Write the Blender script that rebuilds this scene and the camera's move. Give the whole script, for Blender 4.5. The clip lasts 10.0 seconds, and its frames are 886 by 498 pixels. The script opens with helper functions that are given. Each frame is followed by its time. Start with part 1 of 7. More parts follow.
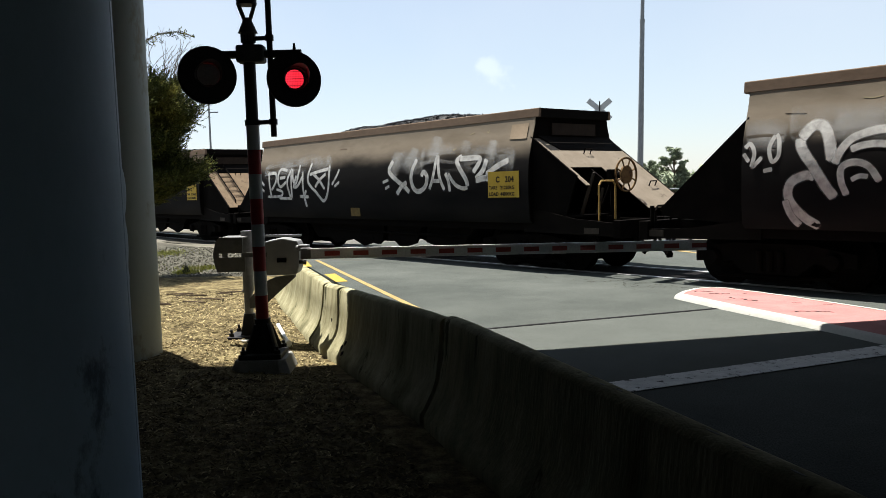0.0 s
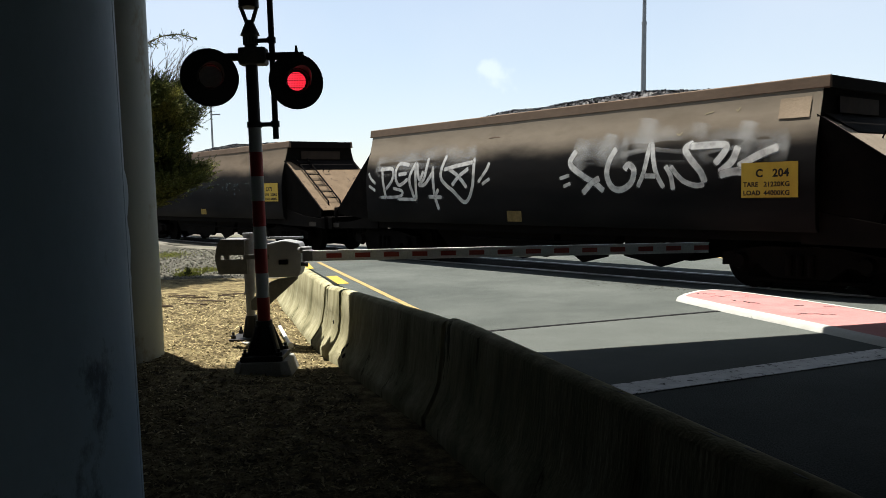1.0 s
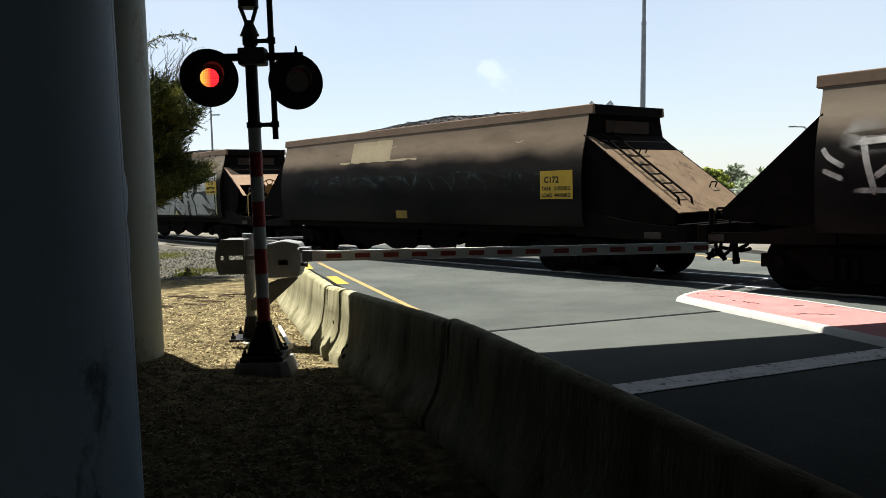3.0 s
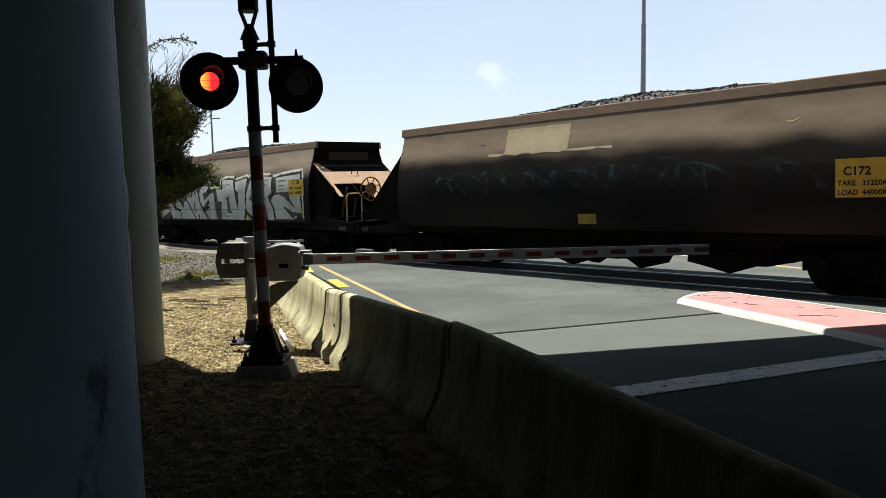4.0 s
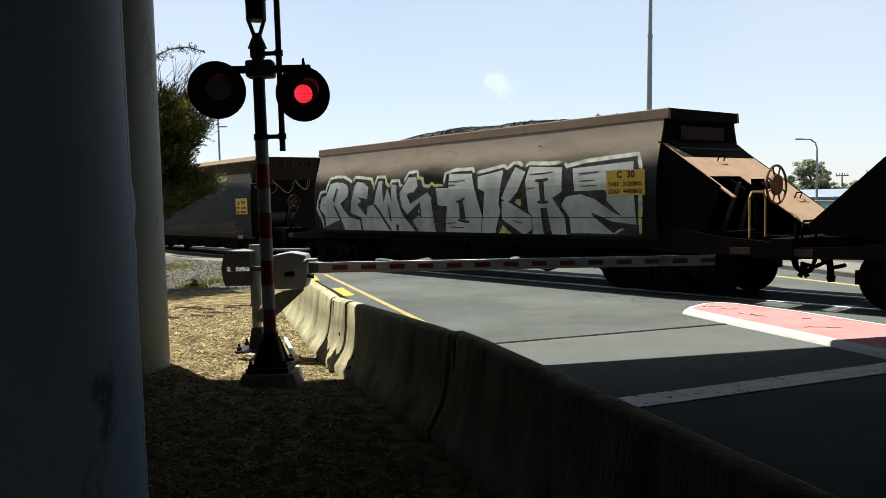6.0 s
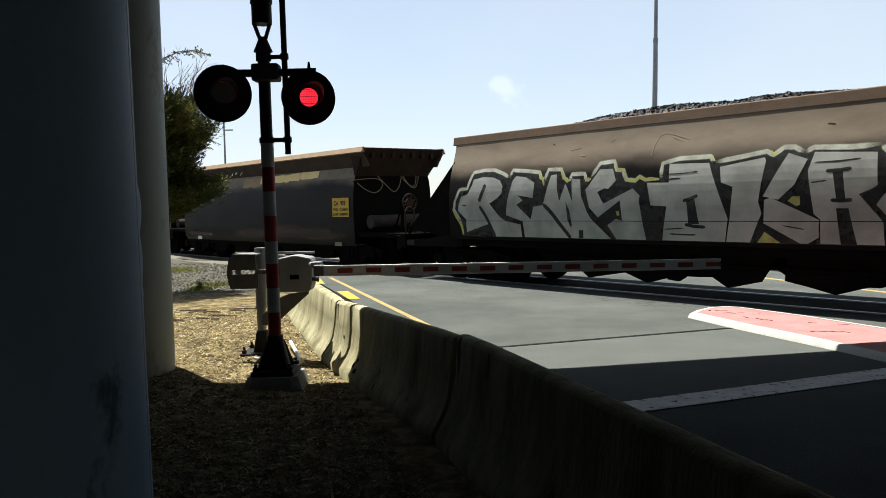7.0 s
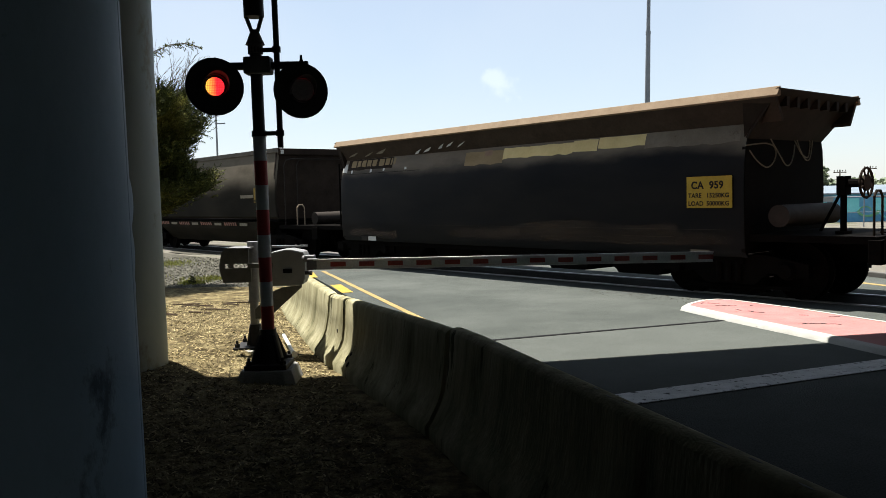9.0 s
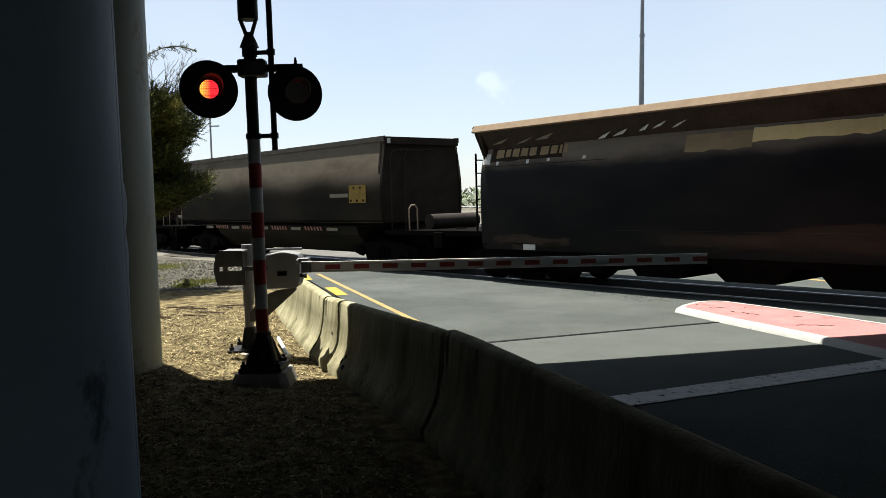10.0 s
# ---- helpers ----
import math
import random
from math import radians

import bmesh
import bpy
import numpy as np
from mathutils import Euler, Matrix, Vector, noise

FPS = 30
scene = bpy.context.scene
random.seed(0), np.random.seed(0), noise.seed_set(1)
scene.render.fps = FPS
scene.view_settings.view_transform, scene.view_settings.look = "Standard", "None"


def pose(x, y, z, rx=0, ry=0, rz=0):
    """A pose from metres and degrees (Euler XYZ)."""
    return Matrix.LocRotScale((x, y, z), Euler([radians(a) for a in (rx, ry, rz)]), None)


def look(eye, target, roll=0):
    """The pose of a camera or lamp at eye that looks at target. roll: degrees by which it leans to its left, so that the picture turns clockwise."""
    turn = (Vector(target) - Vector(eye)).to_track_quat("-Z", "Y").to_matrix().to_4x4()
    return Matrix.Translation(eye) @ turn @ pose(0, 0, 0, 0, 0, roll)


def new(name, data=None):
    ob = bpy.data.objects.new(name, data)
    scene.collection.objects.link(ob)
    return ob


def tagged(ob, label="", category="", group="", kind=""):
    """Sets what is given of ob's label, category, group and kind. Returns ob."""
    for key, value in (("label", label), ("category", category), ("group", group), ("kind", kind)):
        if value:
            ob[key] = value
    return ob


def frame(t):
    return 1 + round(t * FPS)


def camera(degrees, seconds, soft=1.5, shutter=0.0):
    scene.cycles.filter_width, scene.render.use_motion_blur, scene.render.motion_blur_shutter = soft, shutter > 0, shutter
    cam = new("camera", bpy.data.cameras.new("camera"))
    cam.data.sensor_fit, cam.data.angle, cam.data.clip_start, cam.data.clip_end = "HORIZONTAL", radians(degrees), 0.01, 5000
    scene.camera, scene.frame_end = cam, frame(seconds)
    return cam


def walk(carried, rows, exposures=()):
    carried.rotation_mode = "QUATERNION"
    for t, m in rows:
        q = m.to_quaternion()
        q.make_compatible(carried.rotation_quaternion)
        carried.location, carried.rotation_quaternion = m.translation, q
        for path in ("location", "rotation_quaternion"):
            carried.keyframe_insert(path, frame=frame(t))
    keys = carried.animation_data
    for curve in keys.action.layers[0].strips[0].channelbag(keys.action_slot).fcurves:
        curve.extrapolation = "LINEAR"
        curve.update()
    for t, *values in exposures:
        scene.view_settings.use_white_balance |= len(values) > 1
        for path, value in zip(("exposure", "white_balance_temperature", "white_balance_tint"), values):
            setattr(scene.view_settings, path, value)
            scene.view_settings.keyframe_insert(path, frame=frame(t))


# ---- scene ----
# camera: held in the hand under the overpass, turning a little
cam = camera(57.13, 10.0, 0.85)
EYE = (0.0, 0.0, 1.67)
VIEW = [
    (0.0, -0.13, -4.73, 1.34), (0.5, -0.02, -4.56, 1.33), (1.0, 0.0, -4.57, 1.3), (1.5, -0.25, -4.74, 1.59),
    (2.0, -0.25, -4.79, 1.57), (2.2, 0.07, -4.26, 1.42), (2.75, 0.0, -4.45, 1.35), (3.3, -0.1, -4.6, 1.25),
    (3.5, -0.3, -4.57, 1.17), (4.0, 0.01, -4.36, 1.52), (4.5, 0.0, -4.03, 1.48), (5.0, 0.37, -3.61, 1.22),
    (5.5, 0.3, -3.84, 1.23), (6.25, 0.5, -3.6, 1.22), (6.8, 0.62, -3.48, 1.22), (7.0, 0.78, -3.46, 1.15),
    (7.5, 0.87, -3.37, 0.91), (8.0, 0.67, -3.51, 0.99), (8.5, 0.25, -3.54, 1.29), (9.0, 0.29, -3.94, 1.24),
    (9.5, 0.09, -4.09, 1.55), (10.0, -0.09, -3.78, 1.32)]
walk(cam, [(t, pose(*EYE, 90 + p, r, y)) for t, y, p, r in VIEW])

# light: high summer sun beyond the train, clear pale sky
SUN_AZ = 42.0                                  # the sun stands this far to the left of straight ahead
SUN_EL = radians(72)
U = Vector((-math.sin(radians(SUN_AZ)), math.cos(radians(SUN_AZ)), 0))
SUN_DIR = Vector((U.x * math.cos(SUN_EL), U.y * math.cos(SUN_EL), math.sin(SUN_EL)))
CLOUD = (0.067, 0.989, 0.131)
world = bpy.data.worlds.new("sky")
scene.world = world
world.use_nodes = True
wn = world.node_tree
sky = wn.nodes.new("ShaderNodeTexSky")
sky.sky_type, sky.sun_disc = "NISHITA", False
sky.sun_elevation, sky.sun_rotation = SUN_EL, radians(-SUN_AZ)
sky.air_density, sky.dust_density, sky.ozone_density = 1.0, 0.3, 1.2
# thin high haze that whitens the blue, with soft wisps
w_co = wn.nodes.new("ShaderNodeTexCoord")
w_noise = wn.nodes.new("ShaderNodeTexNoise")
w_noise.inputs["Scale"].default_value, w_noise.inputs["Detail"].default_value = 3.2, 7
wn.links.new(w_co.outputs["Generated"], w_noise.inputs["Vector"])
w_rng = wn.nodes.new("ShaderNodeMapRange")
w_rng.inputs["From Min"].default_value, w_rng.inputs["From Max"].default_value = 0.4, 0.75
w_rng.inputs["To Min"].default_value, w_rng.inputs["To Max"].default_value = 0.5, 0.7
wn.links.new(w_noise.outputs["Fac"], w_rng.inputs["Value"])
w_mix = wn.nodes.new("ShaderNodeMix")
w_mix.data_type = "RGBA"
wn.links.new(w_rng.outputs[0], w_mix.inputs[0])
wn.links.new(sky.outputs[0], w_mix.inputs[6])
w_mix.inputs[7].default_value = (5.7, 6.25, 6.9, 1)
# one small torn cloud ahead
w_sub = wn.nodes.new("ShaderNodeVectorMath")
w_sub.operation = "DISTANCE"
wn.links.new(w_co.outputs["Generated"], w_sub.inputs[0])
w_sub.inputs[1].default_value = CLOUD
w_torn = wn.nodes.new("ShaderNodeTexNoise")
w_torn.inputs["Scale"].default_value, w_torn.inputs["Detail"].default_value = 38, 5
wn.links.new(w_co.outputs["Generated"], w_torn.inputs["Vector"])
w_add = wn.nodes.new("ShaderNodeMath")
w_add.operation = "MULTIPLY_ADD"
w_add.inputs[1].default_value = 0.06
wn.links.new(w_torn.outputs["Fac"], w_add.inputs[0])
wn.links.new(w_sub.outputs["Value"], w_add.inputs[2])
w_cut = wn.nodes.new("ShaderNodeMapRange")
w_cut.interpolation_type = "SMOOTHSTEP"
w_cut.inputs["From Min"].default_value, w_cut.inputs["From Max"].default_value = 0.034, 0.054
w_cut.inputs["To Min"].default_value, w_cut.inputs["To Max"].default_value = 0.13, 0.0
wn.links.new(w_add.outputs[0], w_cut.inputs["Value"])
w_white = wn.nodes.new("ShaderNodeMix")
w_white.data_type = "RGBA"
wn.links.new(w_cut.outputs[0], w_white.inputs[0])
wn.links.new(w_mix.outputs[2], w_white.inputs[6])
w_white.inputs[7].default_value = (12.0, 12.2, 12.4, 1)
wn.links.new(w_white.outputs[2], wn.nodes["Background"].inputs[0])
wn.nodes["Background"].inputs[1].default_value = 0.05
sun_data = bpy.data.lights.new("sun", "SUN")
sun_data.energy, sun_data.angle, sun_data.color = 5.0, radians(0.55), (1.0, 0.95, 0.87)
sun = new("sun", sun_data)
sun.matrix_world = look((0, 0, 60), Vector((0, 0, 60)) - SUN_DIR)
scene.view_settings.exposure = 1.56


# ---------------------------------------------------------------- materials
COLOUR_SCALE = 0.68                                   # factor on every base colour, tuned with the exposure to deepen shade


def material(name, colours, scale=6.0, rough=0.8, metal=0.0, bump=0.0, bump_scale=60.0, detail=6.0, stretch=(1, 1, 1),
             fine=0.25, spots=None, island=0.0, emit=0.0, gloss=None):
    """A worn surface: colours blended by a broad noise, broken by a fine one, with a bump; spots: (colour, scale, share)."""
    m = bpy.data.materials.new(name)
    m.use_nodes = True
    nt = m.node_tree
    n, link = nt.nodes, nt.links.new
    bsdf = n["Principled BSDF"]
    co = n.new("ShaderNodeTexCoord")
    mp = n.new("ShaderNodeMapping")
    mp.inputs["Scale"].default_value = stretch
    link(co.outputs["Object"], mp.inputs[0])
    big = n.new("ShaderNodeTexNoise")
    big.inputs["Scale"].default_value, big.inputs["Detail"].default_value = scale, detail
    big.inputs["Roughness"].default_value = 0.65
    link(mp.outputs[0], big.inputs["Vector"])
    ramp = n.new("ShaderNodeValToRGB")
    els = ramp.color_ramp.elements
    while len(els) < len(colours):
        els.new(0.5)
    for i, c in enumerate(colours):
        els[i].position = 0.32 + 0.36 * i / max(1, len(colours) - 1)
        els[i].color = (*(COLOUR_SCALE * q for q in c), 1)
    link(big.outputs["Fac"], ramp.inputs[0])
    small = n.new("ShaderNodeTexNoise")
    small.inputs["Scale"].default_value, small.inputs["Detail"].default_value = bump_scale, 4
    link(mp.outputs[0], small.inputs["Vector"])
    rng = n.new("ShaderNodeMapRange")
    rng.inputs["To Min"].default_value, rng.inputs["To Max"].default_value = 1 - fine, 1 + fine
    link(small.outputs["Fac"], rng.inputs["Value"])
    mul = n.new("ShaderNodeMix")
    mul.data_type, mul.blend_type = "RGBA", "MULTIPLY"
    mul.inputs[0].default_value = 1
    link(ramp.outputs[0], mul.inputs[6])
    link(rng.outputs[0], mul.inputs[7])
    out = mul.outputs[2]
    if spots:
        sp = n.new("ShaderNodeTexNoise")
        sp.inputs["Scale"].default_value, sp.inputs["Detail"].default_value = spots[1], 8
        sp.inputs["Roughness"].default_value = 0.7
        link(mp.outputs[0], sp.inputs["Vector"])
        cut = n.new("ShaderNodeMapRange")
        cut.inputs["From Min"].default_value, cut.inputs["From Max"].default_value = 0.62 - spots[2], 0.68 - spots[2]
        link(sp.outputs["Fac"], cut.inputs["Value"])
        mx = n.new("ShaderNodeMix")
        mx.data_type = "RGBA"
        link(cut.outputs[0], mx.inputs[0])
        link(out, mx.inputs[6])
        mx.inputs[7].default_value = (*(COLOUR_SCALE * q for q in spots[0]), 1)
        out = mx.outputs[2]
    if island:
        geo = n.new("ShaderNodeNewGeometry")
        isl = n.new("ShaderNodeMapRange")
        isl.inputs["To Min"].default_value, isl.inputs["To Max"].default_value = 1 - island, 1 + island
        link(geo.outputs["Random Per Island"], isl.inputs["Value"])
        mi = n.new("ShaderNodeMix")
        mi.data_type, mi.blend_type = "RGBA", "MULTIPLY"
        mi.inputs[0].default_value = 1
        link(out, mi.inputs[6])
        link(isl.outputs[0], mi.inputs[7])
        out = mi.outputs[2]
    link(out, bsdf.inputs["Base Color"])
    bsdf.inputs["Roughness"].default_value, bsdf.inputs["Metallic"].default_value = rough, metal
    bsdf.inputs["Specular IOR Level"].default_value = gloss if gloss is not None else (0.5 if metal else 0.03 if rough >= 0.9 else 0.08 if rough >= 0.7 else 0.25)
    if bump:
        bp = n.new("ShaderNodeBump")
        bp.inputs["Strength"].default_value, bp.inputs["Distance"].default_value = bump, 0.02
        link(small.outputs["Fac"], bp.inputs["Height"])
        link(bp.outputs[0], bsdf.inputs["Normal"])
    if emit:
        link(out, bsdf.inputs["Emission Color"])
        bsdf.inputs["Emission Strength"].default_value = emit
    return m


def darkened(name, upper, lower, level, band, seed=0.0, gloss=0.02, rough=0.72):
    """Old wagon paint: the upper colours above an uneven line, near black below it."""
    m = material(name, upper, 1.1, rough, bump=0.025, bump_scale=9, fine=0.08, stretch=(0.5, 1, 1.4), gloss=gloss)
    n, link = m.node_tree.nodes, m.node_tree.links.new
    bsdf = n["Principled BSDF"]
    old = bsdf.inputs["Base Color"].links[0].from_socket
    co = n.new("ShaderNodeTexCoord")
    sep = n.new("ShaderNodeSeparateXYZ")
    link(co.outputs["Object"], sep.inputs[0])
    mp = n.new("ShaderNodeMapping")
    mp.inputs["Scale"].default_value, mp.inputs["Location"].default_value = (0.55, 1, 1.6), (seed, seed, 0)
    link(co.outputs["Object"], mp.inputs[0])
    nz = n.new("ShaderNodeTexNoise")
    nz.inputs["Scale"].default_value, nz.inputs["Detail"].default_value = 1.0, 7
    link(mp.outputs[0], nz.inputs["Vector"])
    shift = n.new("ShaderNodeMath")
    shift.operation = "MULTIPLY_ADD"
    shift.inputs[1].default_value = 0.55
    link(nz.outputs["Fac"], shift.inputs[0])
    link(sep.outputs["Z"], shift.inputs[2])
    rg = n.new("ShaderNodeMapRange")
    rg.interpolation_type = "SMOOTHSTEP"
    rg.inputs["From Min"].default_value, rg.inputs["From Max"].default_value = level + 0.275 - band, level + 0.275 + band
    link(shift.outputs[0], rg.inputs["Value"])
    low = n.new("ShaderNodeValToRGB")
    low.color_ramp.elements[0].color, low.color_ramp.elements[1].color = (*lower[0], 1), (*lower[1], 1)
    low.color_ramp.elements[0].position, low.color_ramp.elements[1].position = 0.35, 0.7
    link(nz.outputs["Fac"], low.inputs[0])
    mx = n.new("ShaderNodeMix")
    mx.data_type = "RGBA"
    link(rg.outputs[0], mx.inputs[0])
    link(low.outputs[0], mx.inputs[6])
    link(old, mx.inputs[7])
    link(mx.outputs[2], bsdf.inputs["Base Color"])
    return m


def sprayed(name, colour, cover=0.86, scale=5.0, soft=False):
    """Spray paint that lets the steel below show through in a mottled way."""
    m = material(name, [colour, tuple(0.8 * c for c in colour)], scale=3, rough=0.6, bump_scale=40, fine=0.12)
    n, link = m.node_tree.nodes, m.node_tree.links.new
    bsdf, out = n["Principled BSDF"], n["Material Output"]
    co = n.new("ShaderNodeTexCoord")
    nz = n.new("ShaderNodeTexNoise")
    nz.inputs["Scale"].default_value, nz.inputs["Detail"].default_value = scale, 7
    link(co.outputs["Object"], nz.inputs["Vector"])
    rg = n.new("ShaderNodeMapRange")
    rg.inputs["From Min"].default_value, rg.inputs["From Max"].default_value = 0.3, 0.6
    rg.inputs["To Min"].default_value, rg.inputs["To Max"].default_value = max(0, cover - 0.3), min(1, cover + 0.14)
    link(nz.outputs["Fac"], rg.inputs["Value"])
    amount = rg.outputs[0]
    if soft:                                        # fuzzy edges of the spray cone
        at = n.new("ShaderNodeAttribute")
        at.attribute_name = "cover"
        ml = n.new("ShaderNodeMath")
        ml.operation = "MULTIPLY"
        link(amount, ml.inputs[0])
        link(at.outputs["Fac"], ml.inputs[1])
        amount = ml.outputs[0]
    tr = n.new("ShaderNodeBsdfTransparent")
    mx = n.new("ShaderNodeMixShader")
    link(amount, mx.inputs[0])
    link(tr.outputs[0], mx.inputs[1])
    link(bsdf.outputs[0], mx.inputs[2])
    link(mx.outputs[0], out.inputs[0])
    return m


M = {}
M["asphalt"] = material("asphalt", [(0.066, 0.075, 0.07), (0.09, 0.1, 0.093), (0.116, 0.127, 0.118)], 0.45, 0.9, bump=0.7, bump_scale=70,
                        fine=0.6, spots=((0.06, 0.062, 0.058), 1.6, -0.04))
M["asphalt_new"] = material("asphalt_new", [(0.096, 0.106, 0.098), (0.116, 0.127, 0.118)], 1.2, 0.9, bump=0.5, bump_scale=150, fine=0.3)
M["tar"] = material("tar", [(0.012, 0.012, 0.013), (0.02, 0.02, 0.021)], 8, 0.9, bump=0.3, gloss=0.03)
M["far_paving"] = material("far_paving", [(0.13, 0.128, 0.12), (0.18, 0.176, 0.162)], 0.6, 0.9, bump=0.4, bump_scale=60)
M["earth"] = material("earth", [(0.13, 0.122, 0.1), (0.18, 0.17, 0.145), (0.11, 0.115, 0.07)], 0.35, 0.95, bump=0.6, bump_scale=30, fine=0.4)
M["gravel"] = material("gravel", [(0.055, 0.052, 0.042), (0.125, 0.12, 0.1)], 3.5, 0.95, bump=0.9, bump_scale=45, fine=0.6, spots=((0.1, 0.1, 0.035), 1.2, -0.03))
M["pale_stone"] = material("pale_stone", [(0.13, 0.128, 0.1), (0.26, 0.255, 0.2)], 12, 0.9, island=0.5)
M["mulch"] = material("mulch", [(0.033, 0.025, 0.014), (0.154, 0.123, 0.064), (0.319, 0.27, 0.143)], 7, 0.95, bump=1.0, bump_scale=55, fine=0.55)
M["chip"] = material("chip", [(0.101, 0.078, 0.038), (0.56, 0.47, 0.269)], 9, 0.9, bump=0.2, bump_scale=90, island=0.8)
M["concrete"] = material("concrete", [(0.171, 0.162, 0.092), (0.355, 0.334, 0.205), (0.506, 0.479, 0.321)], 4.0, 0.9, bump=0.3, bump_scale=50, fine=0.3,
                         stretch=(1, 1, 0.13), spots=((0.085, 0.085, 0.045), 5.0, 0.04))
M["plinth"] = material("plinth", [(0.3, 0.3, 0.28), (0.4, 0.4, 0.37)], 5, 0.9, bump=0.4, bump_scale=80)
M["pier_blue"] = material("pier_blue", [(0.429, 0.598, 0.728), (0.559, 0.741, 0.884)], 1.1, 0.6, bump=0.03, bump_scale=30, fine=0.05, stretch=(1, 1, 0.5),
                          spots=((0.19, 0.25, 0.3), 1.8, 0.05), gloss=0.2)
M["pier"] = material("pier", [(0.3, 0.347, 0.327), (0.392, 0.425, 0.392)], 0.8, 0.6, bump=0.03, bump_scale=30, fine=0.03, stretch=(1, 1, 0.6),
                     spots=((0.27, 0.26, 0.2), 1.4, 0.05), gloss=0.2)
# Near black, far under concrete, so that little light bounces below the deck.
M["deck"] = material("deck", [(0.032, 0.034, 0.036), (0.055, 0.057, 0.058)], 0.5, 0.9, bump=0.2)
M["white_line"] = material("white_line", [(0.55, 0.55, 0.53), (0.76, 0.76, 0.73)], 6, 0.8, bump=0.3, bump_scale=120, fine=0.25,
                           spots=((0.1, 0.1, 0.097), 11, 0.06))
M["yellow_worn"] = material("yellow_worn", [(0.3, 0.22, 0.09), (0.39, 0.295, 0.13)], 5, 0.8, bump=0.3, bump_scale=120, fine=0.25, spots=((0.14, 0.12, 0.06), 9, 0.0))
M["yellow_line"] = material("yellow_line", [(0.4, 0.28, 0.055), (0.48, 0.35, 0.075)], 5, 0.8, bump=0.3, bump_scale=120, fine=0.2)
M["kerb"] = material("kerb", [(0.42, 0.42, 0.39), (0.52, 0.52, 0.48)], 4, 0.8, bump=0.3, bump_scale=80, fine=0.15, spots=((0.25, 0.24, 0.22), 6, -0.02))
M["island_red"] = material("island_red", [(0.38, 0.18, 0.175), (0.46, 0.235, 0.225)], 3, 0.9, bump=0.4, bump_scale=120, fine=0.2, spots=((0.3, 0.16, 0.14), 7, 0.0))
M["rail"] = material("rail", [(0.25, 0.25, 0.27), (0.4, 0.4, 0.42)], 4, 0.3, 1.0, stretch=(0.1, 1, 1))
M["rail_web"] = material("rail_web", [(0.09, 0.06, 0.045), (0.14, 0.09, 0.06)], 8, 0.85, bump=0.3)
M["wagon"] = darkened("wagon", [(0.195, 0.163, 0.124), (0.25, 0.212, 0.165), (0.218, 0.185, 0.144)], ((0.005, 0.0052, 0.0056), (0.0125, 0.0118, 0.0115)), 2.28, 0.22, 1.0)
M["wagon_dust"] = darkened("wagon_dust", [(0.135, 0.106, 0.078), (0.185, 0.148, 0.11), (0.155, 0.124, 0.092)], ((0.006, 0.006, 0.0062), (0.015, 0.0138, 0.013)), 2.25, 0.2, 5.0)
M["wagon_rim"] = material("wagon_rim", [(0.15, 0.106, 0.076), (0.2, 0.146, 0.106)], 2.5, 0.75, bump=0.03, bump_scale=20, fine=0.15, stretch=(0.4, 1, 1))
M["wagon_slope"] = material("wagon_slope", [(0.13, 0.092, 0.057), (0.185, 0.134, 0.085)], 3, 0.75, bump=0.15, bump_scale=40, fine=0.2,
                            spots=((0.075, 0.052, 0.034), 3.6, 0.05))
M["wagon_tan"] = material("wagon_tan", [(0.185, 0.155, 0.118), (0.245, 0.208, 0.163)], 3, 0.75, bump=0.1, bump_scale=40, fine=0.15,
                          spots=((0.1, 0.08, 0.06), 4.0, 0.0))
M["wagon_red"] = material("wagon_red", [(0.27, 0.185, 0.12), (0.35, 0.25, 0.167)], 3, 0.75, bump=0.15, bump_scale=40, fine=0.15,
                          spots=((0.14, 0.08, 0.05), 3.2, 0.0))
# Near black: shade on sole plates, end rims and end walls is in the colour.
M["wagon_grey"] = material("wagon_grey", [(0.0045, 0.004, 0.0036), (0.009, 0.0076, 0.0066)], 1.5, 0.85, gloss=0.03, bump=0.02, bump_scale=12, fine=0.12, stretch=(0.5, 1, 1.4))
M["ochre_band"] = material("ochre_band", [(0.27, 0.2, 0.11), (0.36, 0.27, 0.155)], 3, 0.7, fine=0.15, stretch=(0.5, 1, 1))
M["wagon_slate"] = darkened("wagon_slate", [(0.13, 0.11, 0.085), (0.2, 0.165, 0.125), (0.16, 0.14, 0.11)], ((0.005, 0.0056, 0.007), (0.013, 0.0122, 0.012)), 2.26, 0.16, 9.0, 0.05, 0.5)
M["wagon_olive"] = darkened("wagon_olive", [(0.11, 0.096, 0.072), (0.16, 0.14, 0.108), (0.13, 0.117, 0.09)], ((0.012, 0.011, 0.0085), (0.024, 0.021, 0.016)), 2.15, 0.35, 3.0)
M["wagon_band"] = material("wagon_band", [(0.3, 0.235, 0.165), (0.38, 0.3, 0.215)], 2, 0.75, bump=0.12, bump_scale=40, fine=0.12)
# Shaded brown for the flared board; the sunlit tan for its lip is below.
M["board_in_shade"] = material("board_in_shade", [(0.042, 0.031, 0.023), (0.07, 0.052, 0.039)], 2.5, 0.8, bump=0.04, bump_scale=20, fine=0.2)
M["rim_grey"] = material("rim_grey", [(0.12, 0.108, 0.09), (0.17, 0.155, 0.13)], 3, 0.75, fine=0.15, bump=0.05)
M["lip_in_sun"] = material("lip_in_sun", [(0.24, 0.175, 0.115), (0.31, 0.235, 0.16)], 4, 0.8, fine=0.2, bump=0.05)
M["pale_patch"] = material("pale_patch", [(0.27, 0.23, 0.15), (0.34, 0.29, 0.19)], 3, 0.8, fine=0.15, bump=0.05, bump_scale=30)
